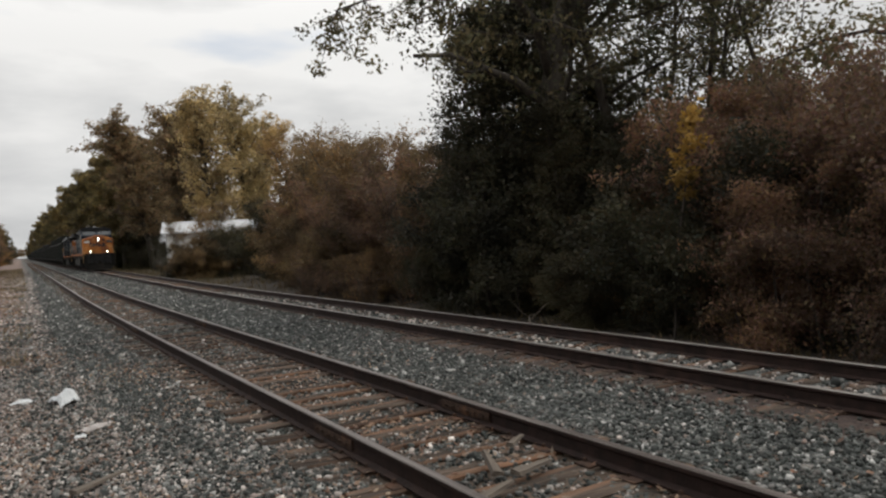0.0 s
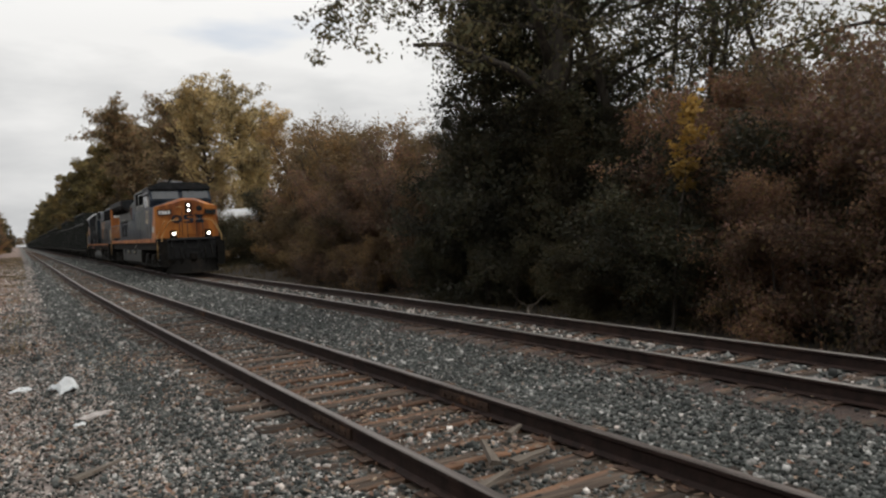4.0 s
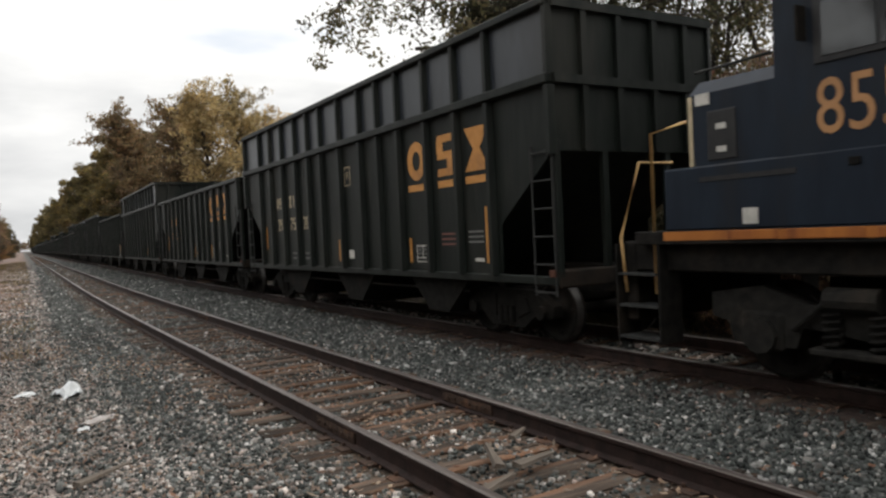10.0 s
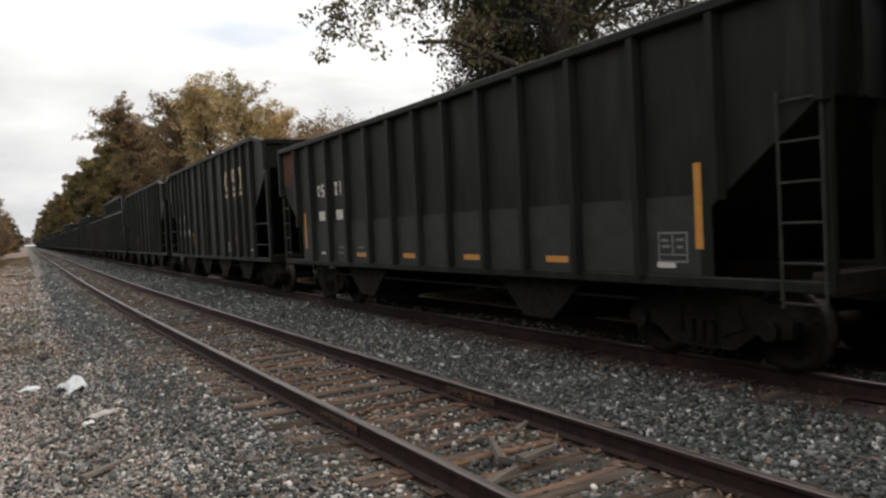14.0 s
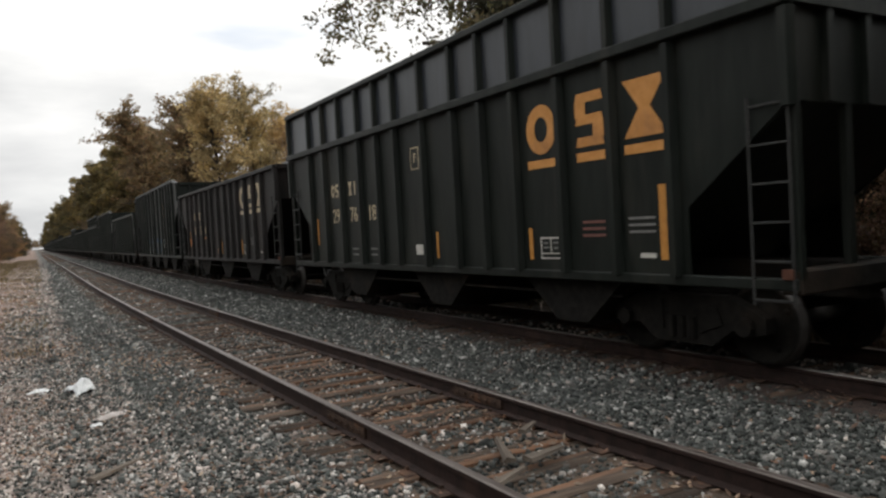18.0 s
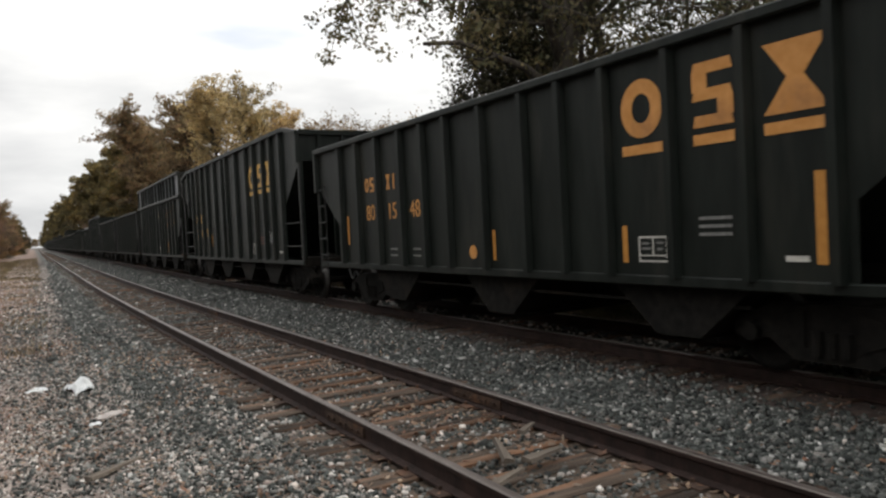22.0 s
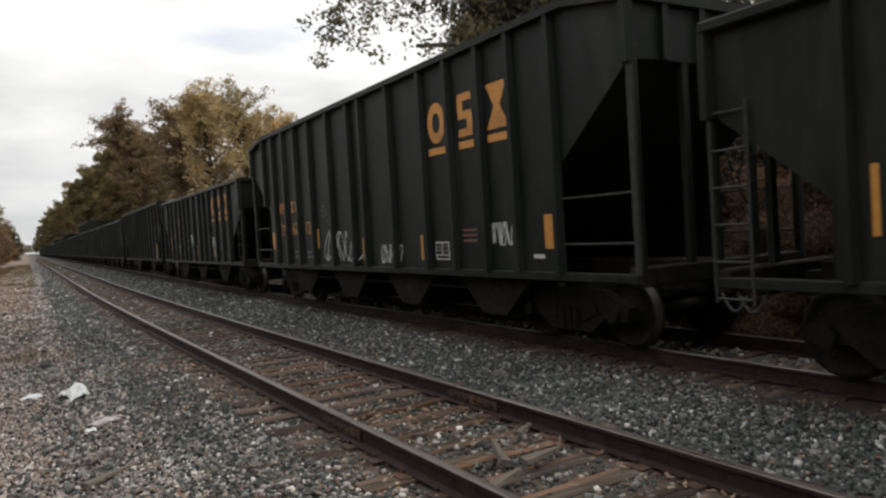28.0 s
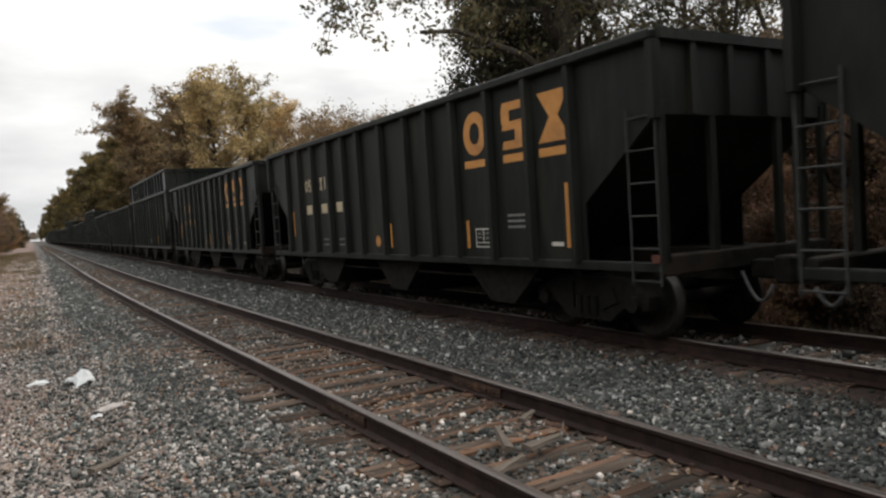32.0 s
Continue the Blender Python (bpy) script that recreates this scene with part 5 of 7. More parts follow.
def hopper(kind, paint, label, figures=(), emblem_mat=None, fig_mat=None, seed=1, extras=(), load=True, shift=0.0, dot=6.50, strips=True, late=False):
    """An open-top coal hopper: ribbed sides, sloped ends, bays, ladders, trucks and markings."""
    L, top, ribs = RIBS[kind]
    hl, sill = L / 2, 1.03
    car = thing("hopper_wagon", label, "hopper wagon", HOPPERS)
    tall = kind == "tall"
    cut_in, cut_lo, cut_hi = (1.40, 2.45, 3.62) if tall else (1.32, 1.78, 2.78)
    # side sheets with the end corners cut away to show the slope sheets
    for s in (-1, 1):
        g = Geo()
        tt = top
        out = [(hl - cut_in, sill), (hl - cut_in, cut_lo), (hl - 0.02, cut_hi), (hl - 0.02, tt - (0.22 if tall else 0))]
        out += ([(hl - 1.1, tt)] if tall else []) + ([(-(hl - 1.1), tt)] if tall else [])
        out += [(-(hl - 0.02), tt - (0.22 if tall else 0)), (-(hl - 0.02), cut_hi), (-(hl - cut_in), cut_lo), (-(hl - cut_in), sill)]
        g.prism("x", out, min(s * 1.505, s * 1.53), max(s * 1.505, s * 1.53))
        part("side_sheet", g, paint, car)
        # upright ribs
        for d in ribs:
            if d < cut_in or d > L - cut_in:
                lo = cut_hi - 0.1 if d < 0.3 or d > L - 0.3 else (cut_lo + (cut_hi - cut_lo) * (cut_in - min(d, L - d)) / cut_in)
                if 0.3 < d < L - 0.3:
                    lo -= 0.02
            else:
                lo = sill
            g = Geo()
            y, x = hl - d, s * 1.53
            hi = tt - 0.10 - ((0.20 * max(0, 1 - min(d, L - d) / 1.1)) if tall else 0)
            g.prism("z", [(x, y - 0.080), (x + s * 0.012, y - 0.080), (x + s * 0.105, y - 0.045), (x + s * 0.105, y + 0.045), (x + s * 0.012, y + 0.080), (x, y + 0.080)], lo, hi)
            part("rib", g, paint, car)
        # sill along the bottom edge, top chord
        g = Geo().box(min(s * 1.47, s * 1.572), max(s * 1.47, s * 1.572), -hl + 0.02, hl - 0.02, sill - 0.10, sill + 0.02, 0.015)
        part("side_sill", g, paint, car)
        if kind == "extended":
            g = Geo().box(min(s * 1.49, s * 1.66), max(s * 1.49, s * 1.66), -hl, hl, top - 0.08, top + 0.05, 0.015)
            part("belt_rail", g, paint, car)
            # sheet colour carries the reflected sky, so it is bluer than the side below
            g = Geo().box(min(s * 1.505, s * 1.53), max(s * 1.505, s * 1.53), -hl + 0.05, hl - 0.05, top + 0.05, top + 0.98)
            part("extension_sheet", g, EXTENSION_SKY_TINT, car)
            for d in ribs:
                y, x = hl - d, s * 1.53
                g = Geo().prism("z", [(x, y - 0.065), (x + s * 0.095, y - 0.038), (x + s * 0.095, y + 0.038), (x, y + 0.065)], top + 0.05, top + 0.95)
                part("rib", g, paint, car)
            g = Geo().box(min(s * 1.48, s * 1.65), max(s * 1.48, s * 1.65), -hl + 0.02, hl - 0.02, top + 0.95, top + 1.06, 0.015)
            part("top_chord", g, paint, car)
        else:
            g = Geo()
            x0, x1 = min(s * 1.48, s * 1.65), max(s * 1.48, s * 1.65)
            if tall:
                for y0, y1, a, b in ((-hl, -hl + 1.1, -0.22, 0), (-hl + 1.1, hl - 1.1, 0, 0), (hl - 1.1, hl, 0, -0.22)):
                    g.add([(x0, y0, top + a - 0.1), (x1, y0, top + a - 0.1), (x1, y1, top + b - 0.1), (x0, y1, top + b - 0.1), (x0, y0, top + a), (x1, y0, top + a), (x1, y1, top + b), (x0, y1, top + b)], [(0, 1, 2, 3), (4, 7, 6, 5), (0, 4, 5, 1), (2, 6, 7, 3), (0, 3, 7, 4), (1, 5, 6, 2)])
            else:
                g.box(x0, x1, -hl + 0.02, hl - 0.02, top - 0.10, top + 0.02, 0.02)
            part("top_chord", g, paint, car)
    ztop = top + (1.02 if kind == "extended" else -0.22 if tall else 0)
    for s in (-1, 1):
        ye = s * hl
        # end wall above, slope sheet below it
        g = Geo()
        g.box(-1.5, 1.5, min(ye - s * 0.03, ye - s * 0.06), max(ye - s * 0.03, ye - s * 0.06), cut_hi - 0.05, ztop)
        part("end_wall", g, paint, car)
        for xx in (-1.0, -0.35, 0.35, 1.0):
            g = Geo().box(xx - 0.05, xx + 0.05, min(ye - s * 0.03, ye + s * 0.04), max(ye - s * 0.03, ye + s * 0.04), cut_hi - 0.05, ztop - 0.1)
            part("end_rib", g, paint, car)
        for zc in ([ztop - 0.1, top - 0.08] if kind == "extended" else [ztop - 0.1]):
            g = Geo().box(-1.55, 1.55, min(ye - s * 0.08, ye + s * 0.06), max(ye - s * 0.08, ye + s * 0.06), zc, zc + 0.12)
            part("end_chord", g, paint, car)
        g = Geo()
        run = 3.4 if tall else 2.6
        g.prism("x", [(ye - s * 0.05, cut_hi), (ye - s * run, 1.0), (ye - s * run, 0.94), (ye - s * 0.05, cut_hi - 0.06)], -1.5, 1.5)
        part("slope_sheet", g, paint, car)
        # end sill, corner posts, centre sill stub
        g = Geo()
        g.box(-1.55, 1.55, min(ye - s * 0.22, ye), max(ye - s * 0.22, ye), sill - 0.14, sill + 0.10, 0.02)
        g.box(-0.30, 0.30, min(ye - s * 2.4, ye - s * 0.1), max(ye - s * 2.4, ye - s * 0.1), 0.74, 1.02)
        coupler(g, ye, s)
        part("end_sill", g, STEEL_DARK, car)
        part("air_hose", Geo().tube([(-0.42, ye + s * (0.12 + 0.42 * k / 6), 0.86 - 0.34 * math.sin(math.pi * k / 7)) for k in range(7)], 0.022, 6), HOSE, car, "hanging air hose", True)
        for x in (-1.5, 1.5):
            g = Geo()
            g.box(x - 0.045, x + 0.045, min(ye - s * 0.09, ye), max(ye - s * 0.09, ye), sill, cut_hi + 0.1, 0.01)
            part("corner_post", g, paint, car)
            g = Geo()
            if tall:
                xo = x + 0.05 * (1 if x > 0 else -1)
                g.box(xo - 0.03, xo + 0.03, min(ye - s * 0.09, ye), max(ye - s * 0.09, ye), sill, cut_hi + 0.05, 0.01)
                for z in (1.42, 2.02):
                    g.tube([(xo, ye - s * 0.05, z), (xo, ye - s * (cut_in - 0.02), z)], 0.017, 5)
                part("grab_rail", g, LADDER_STEEL, car)
                continue
            for dd in (0.06, 0.50):
                g.tube([(x + 0.07 * (1 if x > 0 else -1), ye - s * dd, sill - 0.25), (x + 0.07 * (1 if x > 0 else -1), ye - s * dd, cut_hi + 0.05)], 0.016, 5)
            for k in range(6):
                z = sill - 0.2 + k * 0.38
                g.tube([(x + 0.07 * (1 if x > 0 else -1), ye - s * 0.06, z), (x + 0.07 * (1 if x > 0 else -1), ye - s * 0.50, z)], 0.014, 5)
            part("ladder", g, LADDER_STEEL, car)
        for x in (-0.62, 0.62):
            g = Geo().box(x - 0.05, x + 0.05, min(ye - s * 0.12, ye - s * 0.04), max(ye - s * 0.12, ye - s * 0.04), sill, cut_hi)
            part("end_post", g, paint, car)
    g = Geo()
    n = 14
    g.tube([(-0.75 + 0.28 * math.cos(6.2832 * k / n), hl + 0.02, 2.05 + 0.28 * math.sin(6.2832 * k / n)) for k in range(n + 1)], 0.014, 5)
    for k in range(4):
        g.tube([(-0.75, hl + 0.02, 2.05), (-0.75 + 0.28 * math.cos(1.57 * k), hl + 0.02, 2.05 + 0.28 * math.sin(1.57 * k))], 0.010, 4)
    part("brake_wheel", g, STEEL_DARK, car, "small brake wheel on the end")
    # discharge bays
    bays = (-4.2, -1.4, 1.4, 4.2) if tall else (-3.55, 0.0, 3.55) if kind != "plain" else (-2.9, 2.9)
    for y in bays:
        g = Geo()
        g.prism("x", [(y - 1.15, 1.05), (y + 1.15, 1.05), (y + 0.32, 0.34), (y - 0.32, 0.34)], -1.35, 1.35)
        g.box(-1.15, 1.15, y - 0.38, y + 0.38, 0.28, 0.34)
        part("discharge_bay", g, STEEL_DARK, car)
    g = Geo().box(-0.28, 0.28, -hl + 0.4, hl - 0.4, 0.86, 1.12)
    for s in (-1, 1):
        g.tube([(s * 1.30, -hl + 2.6, 0.72), (s * 1.30, hl - 2.6, 0.72)], 0.022, 5)
    g.tube([(0.9, 1.9, 0.80), (0.9, 2.9, 0.80)], 0.17, 10)
    part("centre_sill", g, STEEL_DARK, car)
    tc = hl - 1.85
    for y in (-tc, tc):
        freight_truck(car, y)
    # the coal
    if load:
        rng = random.Random(seed)
        g, nx, ny = Geo(), 9, 46
        zb = top - 0.12 + (0.55 if kind == "extended" else -0.18 if tall else 0)
        crown = 0.44 if not tall and kind != "extended" else 0.10
        for j in range(ny):
            v = j / (ny - 1) * 2 - 1
            for i in range(nx):
                u = i / (nx - 1) * 2 - 1
                z = zb + crown * (1 - u * u) * min(1, (1 - abs(v)) * 5) * (0.75 + 0.35 * math.sin(v * 9 + seed)) + rng.uniform(-0.05, 0.06)
                g.v.append((u * 1.5, v * (hl - 0.08), z))
        g.f = [(j * nx + i, j * nx + i + 1, (j + 1) * nx + i + 1, (j + 1) * nx + i) for j in range(ny - 1) for i in range(nx - 1)]
        g.m = [0] * len(g.f)
        part("coal_load", g, COAL, car, "heaped coal")
    # markings on both sides would be alike; those facing the path are painted here
    X, em = 1.534, emblem_mat
    if em:
        slots = {"short": ((10.40, 0.64), (11.40, 0.52), (12.34, 0.68)), "extended": ((10.40, 0.64), (11.38, 0.52), (12.32, 0.68)), "tall": ((10.63, 0.58), (11.53, 0.42), (12.41, 0.56)), "plain": ((9.9, 0.6), (10.9, 0.45), (11.9, 0.6))}[kind]
        zc = 3.50 if tall else 2.98
        for (d, w), shape in zip(slots, ("ring", "block", "hourglass")):
            on_side(car, emblem(shape, w, 0.68), em, "emblem_" + shape, d + shift, zc, X, "", hl)
            on_side(car, slab(w, 0.115), em, "emblem_bar", d + shift, zc - 0.47, X, "", hl)
    fm = fig_mat or LETTER_GOLD
    fz = 1.92 if tall else 2.07
    mids = [(a + b) / 2 for a, b in zip(ribs[2:], ribs[3:])]
    for txt, d in zip(figures, mids):
        if txt:
            on_side(car, text_mesh(txt, 0.45, fm, 0.9), fm, "number", d, fz, X, "", hl)
        else:
            on_side(car, slab(0.36, 0.22), fm, "unreadable_number", d, fz, X, "", hl)
    if figures:
        for d in mids[:2]:
            for k, shape in ((0.12, "ring"), (-0.12, "block")) if d == mids[0] else ((0.12, "hourglass"), (-0.12, "bar")):
                on_side(car, emblem(shape, 0.19, 0.29) if shape != "bar" else slab(0.055, 0.29), fm, "mark_" + shape, d - k, fz + 0.58, X, "", hl)
        for d in mids[1:3]:
            for k in (0, 1):
                on_side(car, slab(0.30, 0.035), STENCIL_GREY, "stencil_line", d, 1.35 - 0.12 * k, X, "", hl)
    if kind != "plain":
        sd = {"short": (7.28, 10.06, 12.55), "extended": (7.40, 10.06, 12.53), "tall": (7.40, 9.90, 13.47)}[kind]
        if late:
            sd = (6.79, *sd[1:])
        if strips:
            on_side(car, slab(0.07, 0.46), REFLECTOR, "reflector", sd[0], 1.41, X, "", hl)
            on_side(car, slab(0.08, 0.44), REFLECTOR, "reflector", sd[1], 1.41, X, "", hl)
        on_side(car, slab(0.20, 0.47) if tall else slab(0.11, 0.86), REFLECTOR, "reflector", sd[2], 1.60 if tall else 1.64, X, "", hl)
        on_side(car, slab(0.18, 0.45) if tall else slab(0.07, 0.62), REFLECTOR, "reflector", 1.55 if tall else 1.70, 1.66 if tall else 1.75, X, "", hl)
        if tall and strips:
            on_side(car, slab(0.10, 0.45), REFLECTOR, "reflector", 4.88, 1.66, X, "", hl)
        bd = 10.60 if tall else 10.50
        stencil_box(car, 0.44, 0.30, LETTER_WHITE, bd, 1.35, X, hl)
        for k in range(3):
            on_side(car, slab(0.42, 0.035), STENCIL_RED if seed % 2 else STENCIL_GREY, "stencil_line", bd + 0.88, 1.68 - 0.085 * k, X, "", hl)
            if kind == "extended":
                on_side(car, slab(0.42, 0.03), STENCIL_GREY, "stencil_line", bd + 1.70, 1.70 - 0.08 * k, X, "", hl)
        on_side(car, slab(0.24, 0.055), LETTER_WHITE, "small_label", sd[2] - 0.25, 1.26, X, "", hl)
        if kind == "extended":
            on_side(car, box_outline(0.30, 0.40, 0.022), LETTER_CREAM, "letter_box", 7.37 if late else 6.72, 2.98, X, "", hl)
            on_side(car, text_mesh("F", 0.24, LETTER_CREAM), LETTER_CREAM, "letter", 7.37 if late else 6.72, 2.98, X, "", hl)
            on_side(car, slab(0.25, 0.18), LETTER_WHITE, "consolidated_label", 7.42 if late else 6.74, 1.33, X, "", hl)
        elif tall:
            on_side(car, box_outline(0.24, 0.26, 0.018), STENCIL_GREY, "letter_box", 5.30, 2.30, X, "", hl)
            on_side(car, text_mesh("F", 0.16, STENCIL_GREY), STENCIL_GREY, "letter", 5.30, 2.30, X, "", hl)
        else:
            g = Geo()
            g.flat([(0.11 * math.cos(6.2832 * k / 18), 0.11 * math.sin(6.2832 * k / 18), 0.004) for k in range(18)])
            on_side(car, g, LETTER_GOLD, "painted_dot", dot, 1.30, X, "", hl)
    else:
        for d in (4.75, 6.85, 8.95, 11.05):
            on_side(car, slab(0.46, 0.085), REFLECTOR, "reflector", d, 1.20, X, "", hl)
        on_side(car, slab(0.10, 0.86), REFLECTOR, "reflector", 1.55, 1.75, X, "", hl)
        on_side(car, slab(0.10, 0.92), REFLECTOR, "reflector", 13.42, 1.80, X, "", hl)
        stencil_box(car, 0.42, 0.34, STENCIL_GREY, 13.05, 1.36, X, hl)
        for d in (2.65, 12.95):
            on_side(car, slab(0.26, 0.06), LETTER_WHITE, "small_label", d, 1.16 if d > 5 else 1.22, X, "", hl)
    if kind in ("short", "extended"):
        part("corner_marker", Geo().box(-1.60, -1.575, -hl + 0.05, -hl + 0.17, sill + 0.01, sill + 0.11, 0.004), RUST_PANEL, car, "worn rusty corner marker")
    for make, mat, nm, d, z in extras:
        on_side(car, make, mat, nm, d, z, X + 0.001, "", hl)
    return car


def patch(car, kind, d0, d1, z0, z1, mat, name, label=""):
    """A repainted field on the side sheet between the ribs."""
    L = RIBS[kind][0]
    edges = [d0] + [d for d in RIBS[kind][2] if d0 + 0.2 < d < d1 - 0.2] + [d1]
    for a, b in zip(edges, edges[1:]):
        on_side(car, slab(b - a - 0.15, z1 - z0, 0.003), mat, name, (a + b) / 2, (z0 + z1) / 2, 1.531, label, L / 2)


def couple(car, kind, rear):
    L = RIBS[kind][0]
    TRAIN.append((car, rear - L / 2, L / 2 - 1.85))


def make_wagons():
    ext = "black ribbed coal hopper with tall side extensions and gold lettering"
    sh = "black ribbed coal hopper heaped with coal, gold lettering"
    tl = "tall black smooth-topped coal hopper with ribbed sides and gold lettering"
    G, C, W = LETTER_GOLD, LETTER_CREAM, LETTER_WHITE
    cars = [
        ("extended", PAINT_BLACK, ext, ("29", "75", "28"), G, C, 143.52, ()),
        ("short", PAINT_BLACK, sh, ("80", "30", "72"), LETTER_GOLD, G, 158.50, ()),
        ("extended", PAINT_BLACK, ext, ("29", "74", "27"), G, C, 173.44, ()),
        ("plain", PAINT_SOOT, "plain sooty coal hopper with a grey band and amber strips", ("", ""), None, W, 189.25, ()),
        ("tall", PAINT_SOOT, "tall sooty coal hopper with faded white lettering", ("", "", ""), C, W, 205.65, ()),
        ("tall", PAINT_SOOT, "tall sooty coal hopper with repainted white figures", ("29", "66", "23"), C, W, 222.20, ()),
        ("extended", PAINT_BLACK, ext, ("29", "76", "18"), G, C, 237.66, ()),
        ("short", PAINT_BROWN, "faded brownish coal hopper with worn cream lettering", ("80", "25", "66"), C, C, 253.05, ()),
        ("tall", PAINT_BLACK, "tall black coal hopper with blue graffiti along its lower side", ("29", "68", "26"), LETTER_GOLD, G, 268.84, "blue"),
        ("short", PAINT_BLACK, sh, ("80", "15", "48"), G, G, 284.52, ()),
        ("tall", PAINT_BLACK, tl, ("29", "68", "90"), LETTER_YELLOW, LETTER_YELLOW, 300.82, "tag"),
        ("extended", PAINT_BLACK, ext, ("29", "77", "44"), G, C, 315.95, ()),
        ("short", PAINT_SOOT, sh, ("", "", ""), G, C, 331.22, ()),
        ("short", PAINT_SOOT, "sooty coal hopper with orange figures and patches", ("48", "75", "67"), None, G, 346.20, ()),
        ("tall", PAINT_BLACK, "tall black coal hopper with white graffiti scrawls", ("29", "67", "12"), LETTER_GOLD, G, 362.32, "white"),
        ("short", PAINT_BLACK, "black ribbed coal hopper with gold lettering and white graffiti tags", ("83", "21", "50"), G, G, 378.00, "tags"),
        ("plain", PAINT_SOOT, "plain sooty coal hopper with a rust-brown end and amber strips", ("12", "50"), None, W, 394.02, ()),
        ("short", PAINT_SOOT, sh, ("", "", ""), G, C, 409.80, ()),
        ("short", PAINT_BLACK, sh, ("", "", ""), G, G, 425.25, ()),
    ]
    made = []
    for i, (kind, paint, label, figs, em, fm, rear, deco) in enumerate(cars):
        ex = []
        if deco == "blue":
            ex = [(scribble(0.40, 0.46, 5, 3, 0.018), SPRAY_WHITE, "graffiti", 10.35, 1.62), (scribble(0.40, 0.40, 6, 2, 0.016), SPRAY_WHITE, "graffiti", 4.72, 1.28)]
        elif deco == "tag":
            ex = [(scribble(0.42, 0.42, 8, 3, 0.010), SPRAY_WHITE, "graffiti", 12.45, 1.70)]
        elif deco == "white":
            ex = [(scribble(2.2, 0.80, 9, 4, 0.013), SPRAY_WHITE, "graffiti", 6.4, 1.48), (scribble(0.9, 0.42, 10, 5, 0.010), SPRAY_WHITE, "graffiti", 8.7, 1.30), (scribble(0.5, 0.42, 13, 3, 0.010), SPRAY_WHITE, "graffiti", 12.4, 1.60)]
        elif deco == "tags":
            ex = [(scribble(0.80, 0.56, 11, 5, 0.013), SPRAY_WHITE, "graffiti", 6.50, 1.86), (scribble(0.54, 0.48, 12, 3, 0.013), SPRAY_WHITE, "graffiti", 5.68, 1.62), (scribble(0.66, 0.36, 14, 5, 0.012), SPRAY_WHITE, "graffiti", 3.86, 1.52), (scribble(0.80, 0.40, 15, 5, 0.012), SPRAY_WHITE, "graffiti", 10.35, 1.75), (scribble(0.34, 0.22, 16, 4, 0.009), SPRAY_WHITE, "graffiti", 1.95, 1.58)]
        car = hopper(kind, paint, label, figs, em, fm, i + 1, ex, dot={1: 7.72}.get(i, 6.68), strips=deco != "blue", late=i in (0, 11))
        if deco == "blue":
            rs = random.Random(7)
            for k in range(34):
                w, h, d = rs.uniform(0.20, 0.34), rs.uniform(0.09, 0.16), 5.0 + 5.2 * k / 33
                g = Geo().flat([(w * math.cos(6.2832 * q / 10) * rs.uniform(0.8, 1.1), h * math.sin(6.2832 * q / 10) * rs.uniform(0.7, 1.1), 0.0035) for q in range(10)])
                on_side(car, g, SPRAY_BLUE, "spray_cloud", d, rs.uniform(1.70, 1.80), 1.5305 + 0.00005 * k, "", RIBS[kind][0] / 2)
            spray_blocks(car, 4.95, 10.1, 1.10, 1.70, 8, RIBS[kind][0] / 2)
        if i == 3:
            patch(car, kind, 1.3, 13.5, 1.06, 1.92, PAINT_GREY_BAND, "grey_band")
            patch(car, kind, 0.1, 1.3, 2.9, 3.75, RUST_PANEL, "rust_panel")
        if i == 16:
            patch(car, kind, 12.6, 14.8, 2.85, 3.75, RUST_DARK, "rust_panel")
            patch(car, kind, 3.0, 11.4, 1.06, 1.80, PAINT_SOOT, "repainted_band")
        if i == 7:
            on_side(car, slab(0.42, 0.22), ORANGE_END, "orange_patch", 1.66, 1.66, 1.535, "", RIBS[kind][0] / 2)
            on_side(car, slab(0.50, 0.08), ORANGE_END, "orange_patch", 4.55, 1.78, 1.535, "", RIBS[kind][0] / 2)
        if i == 13:
            on_side(car, slab(0.45, 0.45), RUST_PANEL, "orange_patch", 8.4, 1.70, 1.535, "", RIBS[kind][0] / 2)
            on_side(car, slab(0.12, 0.44), REFLECTOR, "reflector", 7.75, 1.45, 1.535, "", RIBS[kind][0] / 2)
        couple(car, kind, rear)
        made.append((car, kind))
    # the rest of the train follows far behind
    rng = random.Random(4)
    rear, order = 425.25, [0, 17, 9, 10, 12, 15, 4, 11, 7, 9, 16, 17, 14, 12, 18, 9, 6, 17, 5, 12, 15, 18, 9, 10]
    for k in order:
        src, kind = made[k]
        car = copy_thing(src, Matrix.Identity(4))
        rear += RIBS[kind][0] + 1.18
        couple(car, kind, rear)
        for a, b in zip((src, *src.children_recursive), (car, *car.children_recursive)):
            for key, obs in AXLES.items():
                if a in obs:
                    obs.append(b)
                    break


make_wagons()

